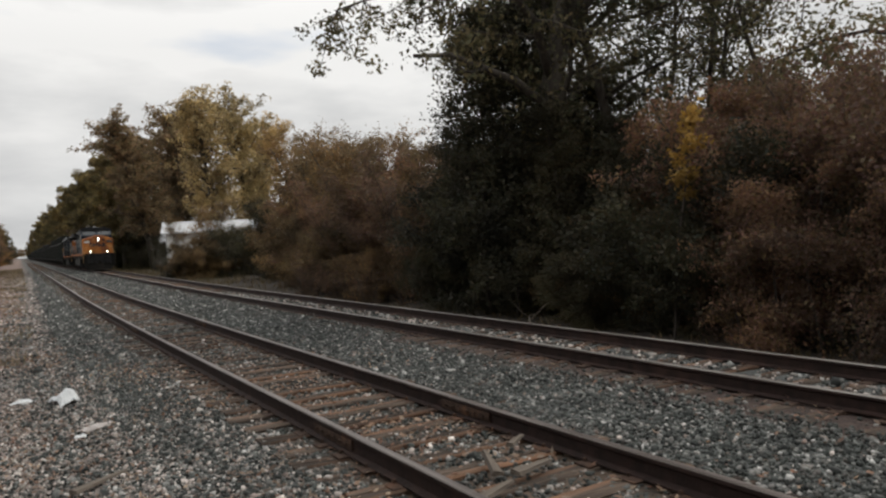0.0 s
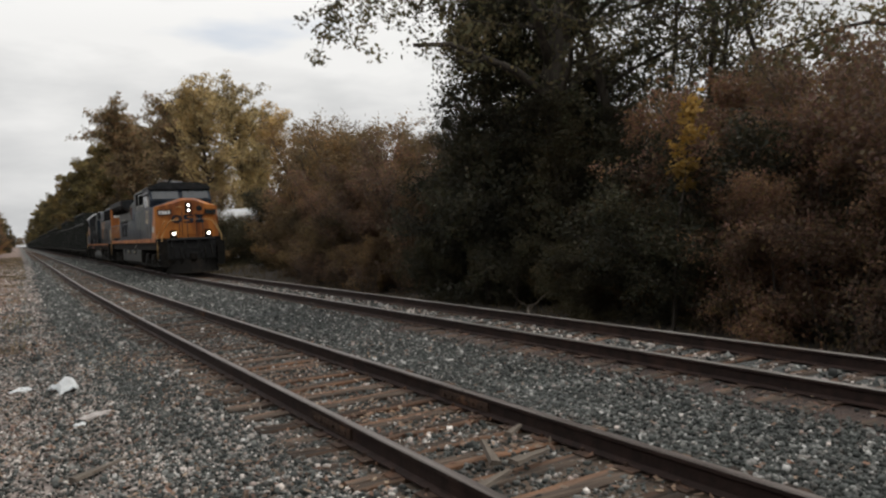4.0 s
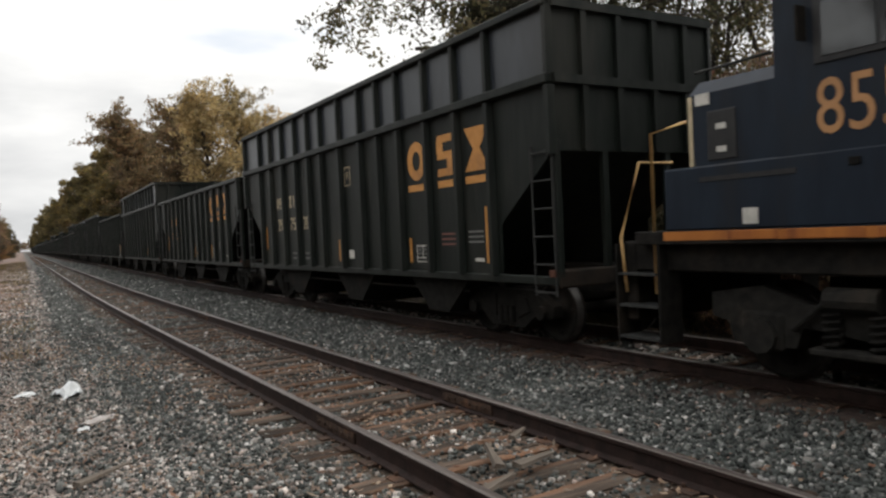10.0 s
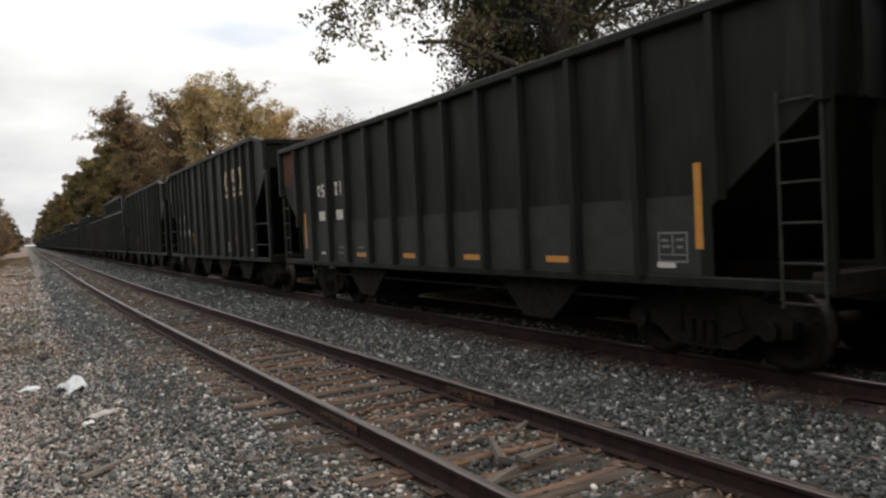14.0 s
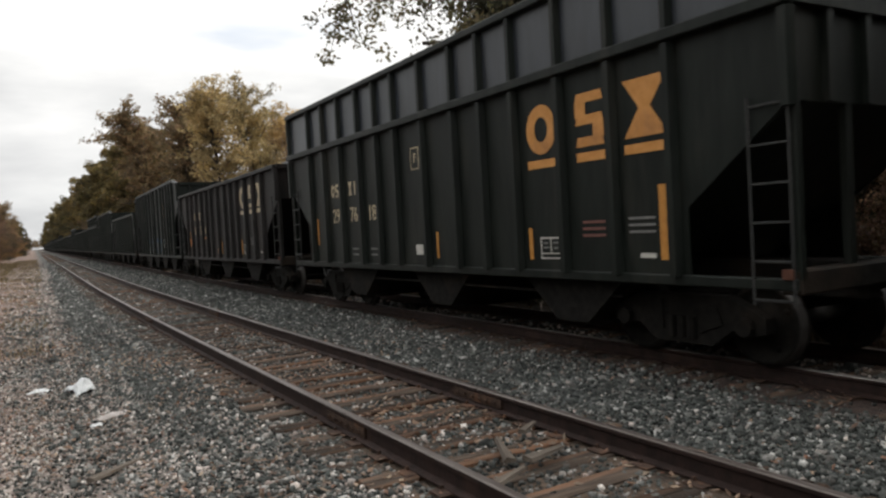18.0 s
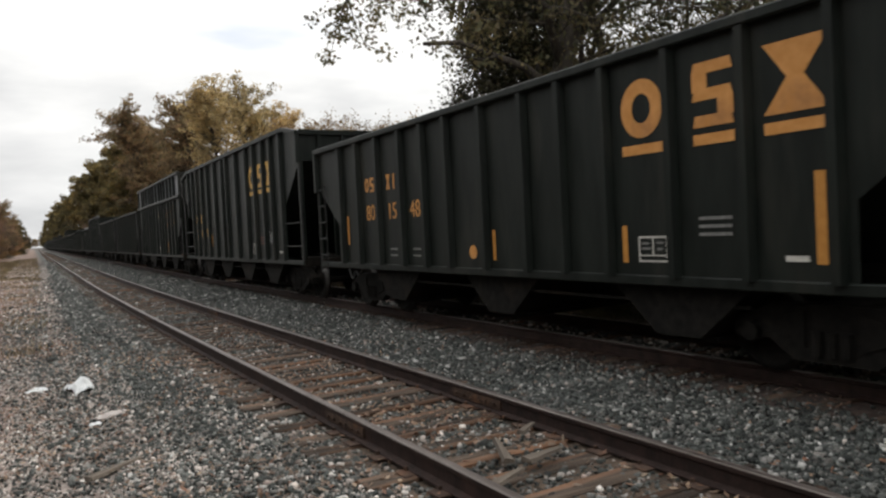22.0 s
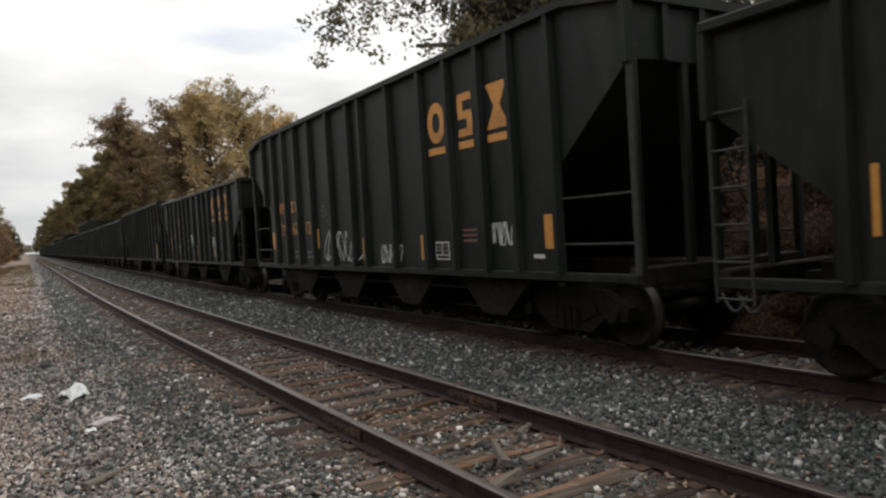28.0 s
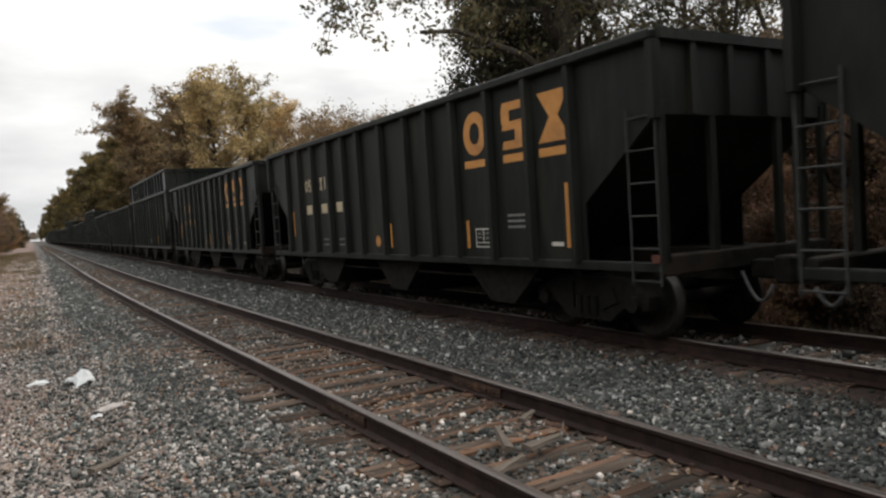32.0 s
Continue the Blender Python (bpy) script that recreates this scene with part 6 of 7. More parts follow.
# ---- the train: locomotives ----
def loco_truck(loco, y, kind, spread=1.95, r=0.52):
    """Three-axle truck: a deep cast side frame with arches, journal boxes, springs and brake gear."""
    g = Geo()
    e = spread + 0.62
    for s in (-1, 1):
        x0, x1 = min(s * 1.02, s * 1.20), max(s * 1.02, s * 1.20)
        g.prism("x", [(-e, 0.66), (-e, 0.92), (-spread, 1.02), (-spread + 0.5, 0.84), (-0.45, 0.84), (0, 1.0), (0.45, 0.84), (spread - 0.5, 0.84), (spread, 1.02), (e, 0.92), (e, 0.66), (spread + 0.42, 0.62), (spread + 0.36, 0.40), (spread - 0.36, 0.40), (spread - 0.44, 0.62), (0.55, 0.50), (0.36, 0.36), (-0.36, 0.36), (-0.55, 0.50), (-spread + 0.44, 0.62), (-spread + 0.36, 0.40), (-spread - 0.36, 0.40), (-spread - 0.42, 0.62)], x0, x1)
    tr = part("truck", g, TRUCK_DUST, loco, "grimy three-axle truck")
    tr.location = (0, y, 0)
    for s in (-1, 1):
        for a in (-spread, 0, spread):
            q = Geo()
            q.tube([(s * 1.15, a, r), (s * 1.30, a, r)], 0.19, 12)
            q.box(min(s * 1.10, s * 1.24), max(s * 1.10, s * 1.24), a - 0.24, a + 0.24, r - 0.16, r + 0.24, 0.03)
            part("journal_box", q, TRUCK_DUST, tr)
        for a in (-spread / 2, spread / 2):
            for k in (-0.22, 0.22):
                coil = [(s * 1.24 + 0.08 * math.cos(1.0472 * j), a + k + 0.08 * math.sin(1.0472 * j), 0.46 + j * 0.0115) for j in range(31)]
                part("coil_spring", Geo().tube(coil, 0.022, 5), STEEL_DARK, tr)
            q = Geo().box(min(s * 1.12, s * 1.34), max(s * 1.12, s * 1.34), a - 0.42, a + 0.42, 0.38, 0.45, 0.015)
            part("spring_seat", q, TRUCK_DUST, tr)
            q = Geo()
            q.tube([(s * 1.26, a - 0.25, 0.92), (s * 1.26, a + 0.25, 0.92)], 0.12, 10)
            q.tube([(s * 1.26, a + 0.25, 0.90), (s * 1.26, a + 0.62, 0.60)], 0.035, 6)
            part("brake_cylinder", q, TRUCK_DUST, tr)
    for a in (-spread, 0, spread):
        wheel_pair(tr, kind, r, a)


def rail_line(loco, pts, mat=None, r=0.020, name="handrail"):
    part(name, Geo().tube(pts, r, 6), mat or HANDRAIL_DARK, loco, smooth=True)


def stair(loco, x, y, s, z0, z1, n, mat):
    """Steps at a corner, with side plates; s is the side."""
    for k in range(n):
        z = z0 + (z1 - z0) * k / n
        g = Geo().box(min(x, x - s * 0.34), max(x, x - s * 0.34), y - 0.30, y + 0.30, z, z + 0.03)
        part("step", g, LADDER_STEEL, loco, "worn steel step")
    for e in (-0.33, 0.33):
        g = Geo().box(min(x, x - s * 0.36), max(x, x - s * 0.36), y + e - 0.015, y + e + 0.015, z0 - 0.03, z1)
        part("step_side", g, STEEL_DARK, loco)


def face_front(ob, x, y, z, turn=0, tilt=0):
    """Stand a flat part upright so that it faces -y."""
    ob.matrix_basis = pose(x, y, z, 90 + tilt, 0, turn)
    return ob


def lamp(loco, x, y, z, r=0.085, lit=True, name="headlight"):
    g = Geo().tube([(x, y, z), (x, y - 0.05, z)], r * 1.25, 14)
    body = part(name, g, STEEL_DARK, loco, "headlamp with a bright lens" if lit else "headlamp")
    if lit == "lit":
        part("reflector", Geo().tube([(x, y - 0.05, z), (x, y - 0.058, z)], r * 1.15, 14), SILVER_ROOF, body)
        r *= 0.66
    part("lens", Geo().tube([(x, y - 0.05, z), (x, y - 0.062, z)], r, 14), (LAMP_GLASS if lit == "lit" else LAMP_GLINT) if lit else GLASS_DARK, body)


def stripe_panels(loco, x, z0, z1, posts, mat):
    """The painted edge of the walkway, in lengths between the handrail posts."""
    for a, b in zip(posts, posts[1:]):
        part("sill_stripe", Geo().box(-x - 0.008, -x, a + 0.05, b - 0.05, z0, z1, 0.003), mat, loco)


def make_lead():
    """The lead engine: wide yellow nose, dark blue cab, grey hood, winged radiators."""
    lo = thing("locomotive", "lead locomotive, yellow nose, dark blue cab, grey hood, lit headlights", "locomotive", "locomotives of the train")
    Y = lambda d: d - 9.7
    # underframe and walkways
    g = Geo().box(-1.40, 1.40, Y(-0.6), Y(20.0), 1.22, 1.60, 0.02)
    part("underframe", g, STEEL_DARK, lo)
    part("walkway", Geo().box(-1.53, 1.53, Y(-0.55), Y(19.9), 1.60, 1.80, 0.01), STEEL_DARK, lo)
    posts = [0.0, 1.5, 3.3, 5.1, 6.4, 7.7, 9.1, 10.5, 11.9, 13.3, 14.6, 15.8, 17.0, 18.2, 19.4]
    stripe_panels(lo, 1.532, 1.61, 1.80, [Y(p) for p in posts], YELLOW_NOSE)
    # nose: a faceted front with a shallow peak, yellow; the cab paint begins behind a slanted line
    front = [(-0.66, 1.80), (-0.66, 3.50), (-0.30, 3.64), (0.30, 3.64), (0.66, 3.50), (0.66, 1.80)]
    g = Geo()
    mid = [(-1.50, 1.80), (-1.50, 3.34), (-0.32, 3.74), (0.32, 3.74), (1.50, 3.34), (1.50, 1.80)]
    yf = [Y(-0.42)] * 6
    ym = [Y(0.02), Y(0.02), Y(-0.28), Y(-0.28), Y(0.02), Y(0.02)]
    yb = [Y(1.30), Y(0.34), Y(0.34), Y(0.34), Y(0.34), Y(1.30)]
    ring = lambda pts, ys: [(p[0], yy, p[1]) for p, yy in zip(pts, ys)]
    g.v = ring(front, yf) + ring(mid, ym) + ring(mid, yb)
    g.f = [(0, 1, 2, 3, 4, 5)[::-1]] + [(k * 6 + i, k * 6 + (i + 1) % 6, k * 6 + 6 + (i + 1) % 6, k * 6 + 6 + i) for k in range(2) for i in range(6)]
    g.m = [0] * len(g.f)
    nose = part("nose", g, YELLOW_NOSE, lo, "weathered yellow nose")
    g = Geo()
    rear = [(-1.50, 1.80), (-1.50, 3.42), (-0.34, 3.80), (0.34, 3.80), (1.50, 3.42), (1.50, 1.80)]
    g.v = ring([(a * 0.999, b) for a, b in mid], yb) + ring(rear, [Y(1.7)] * 6)
    g.f = [(i, (i + 1) % 6, 6 + (i + 1) % 6, 6 + i) for i in range(6)]
    g.m = [0] * 6
    part("nose_shoulder", g, BLUE_PAINT, lo)
    # nose fittings
    part("nose_door", Geo().box(-0.30, 0.34, Y(-0.44), Y(-0.415), 1.92, 3.02, 0.01), YELLOW_NOSE, lo)
    for x in (-0.32, 0.36):
        part("door_seam", Geo().box(x - 0.015, x + 0.015, Y(-0.435), Y(-0.41), 1.88, 3.05), BLACK_FIGURE, lo)
    part("door_window", Geo().tube([(0.52, Y(-0.42), 3.22), (0.52, Y(-0.435), 3.22)], 0.14, 14), GLASS_DARK, lo, "dark oval nose window")
    part("headlight_housing", Geo().box(-0.15, 0.15, Y(-0.47), Y(-0.40), 2.98, 3.52, 0.02), STEEL_DARK, lo)
    for z in (3.12, 3.38):
        lamp(lo, 0, Y(-0.46), z, 0.066, "lit")
    for s in (-1, 1):
        part("ditch_light_bracket", Geo().box(s * 0.82 - 0.15, s * 0.82 + 0.15, Y(-0.90), Y(-0.70), 1.80, 2.16, 0.02), STEEL_DARK, lo)
        lamp(lo, s * 0.82, Y(-0.90), 1.99, 0.074, "lit", "ditch_light")
        b = part("number_board", slab(0.54, 0.17, 0.05), BOARD_WHITE if s < 0 else GLASS_DARK, lo, "white number board" if s < 0 else "dark number board")
        face_front(b, s * 1.08, Y(-0.225), 3.06, s * 27)
        if s < 0:
            t = part("number", text_mesh("2 7 3", 0.19, BLACK_FIGURE), None, b)
            t.location = (0, 0, 0.052)
        part("board_frame", frame_plain(0.64, 0.27, 0.055), BLACK_FIGURE, b)
    for shape, x, w in (("ring", -0.62, 0.50), ("block", -0.02, 0.46), ("hourglass", 0.56, 0.52)):
        e = part("emblem_" + shape, emblem(shape, w, 0.40), BLUE_PAINT, lo)
        face_front(e, x * 0.92, Y(-0.452), 2.72)
    part("grab_iron", Geo().tube([(-0.62, Y(-0.46), 3.30), (-0.30, Y(-0.46), 3.30)], 0.014, 5), HANDRAIL_YELLOW, lo)
    part("notice_plate", Geo().box(-1.512, -1.502, Y(0.50), Y(0.92), 2.10, 2.40), LETTER_WHITE, lo)
    # cab
    g = Geo()
    side = [(Y(1.25), 1.80), (Y(3.35), 1.80), (Y(3.35), 4.34), (Y(1.60), 4.34), (Y(1.25), 3.72)]
    g.prism("x", side, -1.51, 1.51)
    cab = part("cab", g, BLUE_PAINT, lo, "dark blue crew cab")
    g = Geo().prism("y", [(-1.54, 4.30), (-1.52, 4.44), (-0.95, 4.66), (0.95, 4.66), (1.52, 4.44), (1.54, 4.30)], Y(1.42), Y(3.38))
    part("cab_roof", g, SOOT_ROOF, lo)
    for x0, x1 in ((-1.38, -0.10), (0.10, 1.38)):
        g = Geo().prism("x", [(Y(1.255), 3.80), (Y(1.535), 4.26), (Y(1.525), 4.27), (Y(1.240), 3.80)], x0, x1)
        part("windshield", g, GLASS_DARK, cab, "grimy windshield pane")
    for d0, d1, mat in ((1.78, 2.10, LETTER_WHITE), (2.14, 2.62, GLASS_DARK), (2.74, 3.14, GLASS_DARK)):
        part("side_window", Geo().box(-1.522, -1.508, Y(d0), Y(d1), 3.46, 3.98, 0.004), mat, cab)
        part("side_window", Geo().box(1.508, 1.522, Y(d0), Y(d1), 3.46, 3.98, 0.004), GLASS_DARK, cab)
    part("window_awning", Geo().prism("y", [(-1.51, 4.12), (-1.86, 4.02), (-1.86, 4.05), (-1.51, 4.16)], Y(1.75), Y(2.75)), SILVER_ROOF, cab, "grey window awning")
    part("window_frame", Geo().box(-1.526, -1.51, Y(1.72), Y(3.18), 3.40, 3.44).box(-1.526, -1.51, Y(1.72), Y(3.18), 4.0, 4.04), BLACK_FIGURE, cab)
    for d0 in (1.55, 2.45):
        part("cab_locker_door", Geo().box(-1.524, -1.51, Y(d0), Y(d0 + 0.80), 1.90, 2.48, 0.006), BLACK_FIGURE, cab)
    on_side(lo, text_mesh("273", 0.80, LETTER_CREAM, 0.72), LETTER_CREAM, "number", 2.42, 2.95, 1.514, "", -9.7 + 2 * 2.42)
    z = Geo()
    z.flat([(-0.56, 0.04, 0.004), (0.02, 0.04, 0.004), (0.06, 0.14, 0.004), (-0.50, 0.14, 0.004)])
    z.flat([(-0.10, 0.04, 0.004), (-0.14, -0.07, 0.004), (-0.04, -0.07, 0.004), (0.06, 0.14, 0.004)])
    z.flat([(-0.14, -0.07, 0.0045), (0.30, -0.03, 0.0045), (0.22, 0.05, 0.0045), (-0.08, 0.03, 0.0045)])
    z.flat([(0.10, 0.05, 0.004), (0.30, 0.05, 0.004), (0.60, 0.14, 0.004), (0.30, 0.13, 0.004)])
    on_side(lo, z, LETTER_CREAM, "lightning_flash", 2.45, 2.62, 1.514, "", -9.7 + 2 * 2.45)
    part("horn", Geo().tube([(-0.3, Y(2.6), 4.66), (-0.3, Y(2.6), 4.78)], 0.03, 6).tube([(-0.3, Y(2.8), 4.78), (-0.3, Y(2.2), 4.80)], 0.05, 8, 0.09), STEEL_DARK, lo)
    part("roof_antenna", Geo().box(-0.35, 0.25, Y(1.9), Y(2.3), 4.66, 4.72, 0.01).tube([(-0.9, Y(2.4), 4.66), (-0.9, Y(2.4), 4.80), (0.0, Y(2.4), 4.80), (0.0, Y(2.4), 4.66)], 0.012, 5), SILVER_ROOF, lo)
    # tall cabinet behind the cab
    part("equipment_cabinet", Geo().box(-1.25, 1.25, Y(3.35), Y(8.80), 1.80, 3.60, 0.02), GREY_HOOD, lo)
    part("blower_housing", Geo().prism("y", [(-1.27, 3.50), (-1.27, 4.46), (-1.08, 4.58), (1.08, 4.58), (1.27, 4.46), (1.27, 3.50)], Y(3.35), Y(8.84)), GREY_HOOD, lo)
    g = Geo().prism("x", [(Y(3.34), 1.81), (Y(4.70), 1.81), (Y(3.50), 3.60), (Y(3.34), 3.60)], -1.285, -1.252)
    part("blue_field", g, BLUE_PAINT, lo)
    for d0, d1 in ((7.15, 7.88), (6.02, 6.66), (5.22, 5.90), (3.92, 4.52)):
        fr = part("intake_grille", Geo().box(-1.285, -1.25, Y(d0), Y(d1), 3.74, 4.40, 0.006), GRILLE, lo, "black intake grille")
        for k in range(4):
            yy = Y(d0 + (d1 - d0) * (k + 0.5) / 4)
            part("slat", Geo().box(-1.30, -1.284, yy - 0.015, yy + 0.015, 3.76, 4.38), GRILLE, fr)
        part("placard", Geo().box(-1.285, -1.272, Y(d0 + 0.2), Y(d0 + 0.42), 3.62, 3.67), LETTER_WHITE, lo)
    for d in (5.1, 5.85, 6.6, 7.35, 8.1):
        part("cabinet_door", Geo().box(-1.272, -1.245, Y(d - 0.34), Y(d + 0.34), 2.34, 3.40, 0.008), GREY_HOOD, lo)
    part("dark_band", Geo().box(-1.268, -1.248, Y(4.5), Y(8.78), 1.81, 2.28), BLUE_PAINT, lo)
    # engine hood
    part("engine_hood", Geo().prism("y", [(-0.95, 1.80), (-0.95, 4.02), (-0.72, 4.24), (0.72, 4.24), (0.95, 4.02), (0.95, 1.80)], Y(8.80), Y(14.2)), GREY_HOOD, lo)
    part("dark_band", Geo().box(-0.965, -0.945, Y(8.82), Y(19.0), 1.81, 2.46), BLUE_PAINT, lo)
    for d in [9.25 + 0.66 * k for k in range(8)]:
        part("engine_door", Geo().box(-0.972, -0.945, Y(d - 0.30), Y(d + 0.30), 2.50, 3.86, 0.008), GREY_HOOD, lo)
        part("door_handle", Geo().box(-0.99, -0.97, Y(d + 0.20), Y(d + 0.24), 3.0, 3.12), STEEL_DARK, lo)
    for shape, d, w in (("ring", 11.75, 1.30), ("block", 10.45, 1.10), ("hourglass", 9.25, 0.95)):
        on_side(lo, emblem(shape, w, 1.36), EMBLEM_BLUE, "emblem_" + shape, d, 3.12, 0.975, "", -9.7 + 2 * d)
    for d, w, h, zz in ((12.55, 0.42, 0.75, 3.50), (12.95, 0.26, 0.45, 3.62)):
        on_side(lo, slab(w, h), RUST_PANEL, "rust_patch", d, zz, 0.976, "", -9.7 + 2 * d)
    part("exhaust_stack", Geo().box(-0.62, 0.62, Y(11.2), Y(12.5), 4.22, 4.56, 0.03), SOOT_ROOF, lo)
    part("roof_hatch", Geo().box(-0.5, 0.5, Y(9.0), Y(10.6), 4.23, 4.33, 0.02), SOOT_ROOF, lo)
    # radiators
    part("radiator_cabinet", Geo().box(-0.95, 0.95, Y(14.2), Y(19.0), 1.80, 3.72, 0.02), GREY_HOOD, lo)
    part("radiator_housing", Geo().prism("y", [(-0.95, 3.62), (-1.50, 4.06), (-1.50, 4.36), (-1.15, 4.42), (1.15, 4.42), (1.50, 4.36), (1.50, 4.06), (0.95, 3.62)], Y(13.4), Y(19.55)), SOOT_ROOF, lo, "sooty overhanging radiator wings")
    for d in (14.2, 16.0, 17.6, 19.2):
        part("wing_bracket", Geo().prism("x", [(Y(d), 3.60), (Y(d) + 0.05, 3.60), (Y(d) + 0.05, 4.06), (Y(d), 4.06)], -1.40, -0.95), STEEL_DARK, lo)
    for k in range(9):
        d, w, top = 15.10 + 0.405 * k, 0.13 if k % 2 else 0.165, 3.02 if k % 2 else 3.14
        part("side_vent", Geo().box(-0.972, -0.94, Y(d - w), Y(d + w), 2.06, top, 0.008), GRILLE, lo, "dark slatted vent")
        part("vent_label", Geo().box(-0.975, -0.965, Y(d - 0.09), Y(d + 0.08), top + 0.03, top + 0.10), STENCIL_GREY if k % 2 else LETTER_WHITE, lo)
    part("rear_wall", Geo().box(-0.9, 0.9, Y(19.0), Y(19.3), 1.80, 3.60, 0.02), YELLOW_NOSE, lo)
    part("corner_panel", Geo().box(-0.96, -0.90, Y(18.80), Y(19.28), 1.81, 3.62, 0.01), GREY_HOOD, lo)
    # tank, reservoirs
    part("fuel_tank", Geo().prism("y", [(-1.40, 0.55), (-1.15, 0.34), (1.15, 0.34), (1.40, 0.55), (1.40, 0.92), (1.10, 1.22), (-1.10, 1.22), (-1.40, 0.92)], Y(5.9), Y(14.0)), TANK_GRIME, lo, "grimy fuel tank")
    part("tank_front_panel", Geo().box(-1.42, -1.12, Y(5.9), Y(7.7), 0.55, 1.22, 0.03), TANK_GRIME, lo)
    part("tank_rear_panel", Geo().box(-1.42, -1.12, Y(13.2), Y(14.0), 0.50, 1.22, 0.05), TANK_GRIME, lo)
    for a, b in ((7.95, 10.1), (10.5, 12.7)):
        c = part("air_reservoir", Geo().tube([(-1.20, Y(a), 1.06), (-1.20, Y(a) + 0.10, 1.06)], 0.10, 14, 0.225).tube([(-1.20, Y(a) + 0.10, 1.06), (-1.20, Y(b) - 0.10, 1.06)], 0.225, 14).tube([(-1.20, Y(b) - 0.10, 1.06), (-1.20, Y(b), 1.06)], 0.225, 14, 0.10), PAINT_GREY_BAND, lo, "dusty air reservoir", True)
        part("reservoir_label", Geo().box(-1.436, -1.424, Y(a) + 0.45, Y(a) + 0.62, 1.0, 1.12), LETTER_CREAM, c)
    for d, z, m in ((7.6, 1.36, LETTER_WHITE), (5.2, 1.95, LETTER_WHITE), (4.2, 1.95, LETTER_WHITE)):
        part("placard", Geo().box(-1.44 if z < 1.5 else -1.20, -1.43 if z < 1.5 else -1.186, Y(d), Y(d) + 0.17, z, z + 0.16), m, lo)
    # pilot, plough, steps, couplers
    g = Geo()
    g.v = [(-1.16, Y(-0.78), 0.80), (1.16, Y(-0.78), 0.80), (-1.16, Y(-0.76), 0.60), (-0.16, Y(-1.20), 0.76), (0.16, Y(-1.20), 0.76), (1.16, Y(-0.76), 0.60), (-1.24, Y(-0.96), 0.10), (-0.16, Y(-1.46), 0.07), (0.16, Y(-1.46), 0.07), (1.24, Y(-0.96), 0.10)]
    g.f = [(0, 2, 3), (0, 3, 4, 1), (1, 4, 5), (2, 6, 7, 3), (3, 7, 8, 4), (4, 8, 9, 5), (0, 1, 5, 9, 6, 2)]
    g.m = [0] * 7
    part("snow_plough", g, STEEL_DARK, lo, "dirty steel snow plough")
    part("pilot_beam", Geo().box(-1.14, 1.14, Y(-0.82), Y(-0.55), 0.75, 1.60, 0.02), BLACK_FIGURE, lo)
    part("end_platform", Geo().box(-1.10, 1.10, Y(-1.06), Y(-0.56), 1.66, 1.76, 0.015), BLACK_FIGURE, lo, "black end platform over the coupler")
    for k in range(4):
        part("platform_rib", Geo().box(-0.95 + 0.6 * k, -0.85 + 0.6 * k, Y(-1.0), Y(-0.82), 1.30, 1.66, 0.01), BLACK_FIGURE, lo)
    for x, z1 in ((-0.95, 0.62), (-0.62, 0.52), (0.55, 0.55), (0.85, 0.48)):
        part("air_hose", Geo().tube([(x, Y(-0.84), 1.36), (x + 0.02, Y(-1.04), 1.30), (x + 0.05, Y(-1.16), 1.0), (x + 0.03, Y(-1.20), z1)], 0.028, 6), STEEL_DARK, lo, "hanging air hose", True)
    part("jumper_cable", Geo().tube([(-0.40 + 0.8 * k / 8, Y(-1.0), 1.62 - 0.38 * math.sin(math.pi * k / 8)) for k in range(9)], 0.03, 6), BLACK_FIGURE, lo, "", True)
    g = Geo()
    coupler(g, Y(-0.80), -1, 0.90)
    for x in (-0.55, -0.35, 0.4, 0.6):
        g.tube([(x, Y(-0.80), 1.2), (x, Y(-1.05), 1.0), (x * 0.8, Y(-1.1), 0.55)], 0.03, 6)
    part("coupler", g, STEEL_DARK, lo, "front coupler and air hoses")
    for s in (-1, 1):
        stair(lo, s * 1.52, Y(-0.76), s, 0.45, 1.62, 4, STEEL_DARK)
        stair(lo, s * 1.52, Y(19.75), s, 0.45, 1.62, 4, STEEL_DARK)
        rail_line(lo, [(s * 1.52, Y(-0.46), 0.80), (s * 1.52, Y(-0.46), 1.90), (s * 1.18, Y(-0.80), 2.66)], HANDRAIL_YELLOW)
        rail_line(lo, [(s * 1.40, Y(-1.06), 1.15), (s * 1.40, Y(-1.06), 1.90), (s * 1.00, Y(-0.95), 2.62), (s * 0.62, Y(-0.95), 2.68)], HANDRAIL_YELLOW)
        rail_line(lo, [(s * 1.52, Y(20.0), 0.8), (s * 1.52, Y(20.0), 2.6)], HANDRAIL_YELLOW)
        top = [(s * 1.52, Y(3.4), 3.30), (s * 1.52, Y(7.0), 3.30), (s * 1.52, Y(7.7), 2.80), (s * 1.52, Y(19.6), 2.80)]
        rail_line(lo, top)
        for d in posts[3:]:
            rail_line(lo, [(s * 1.52, Y(d), 1.62), (s * 1.52, Y(d), 3.30 if d < 7.1 else 2.80)], None, 0.022, "stanchion")
    rail_line(lo, [(-0.62, Y(-0.95), 2.68), (0.62, Y(-0.95), 2.68)], None, 0.013)
    for x in (-0.55, -0.18, 0.55):
        rail_line(lo, [(x, Y(-0.95), 1.76), (x, Y(-0.95), 2.68)], LADDER_STEEL, 0.016, "stanchion")
    loco_truck(lo, Y(3.05), "lead")
    loco_truck(lo, Y(16.85), "lead")
    g = Geo()
    coupler(g, Y(20.0), 1, 0.90)
    g.box(-1.45, 1.45, Y(19.85), Y(20.05), 0.7, 1.65, 0.02)
    part("rear_pilot", g, STEEL_DARK, lo)
    TRAIN.append((lo, 96.3, 6.9))


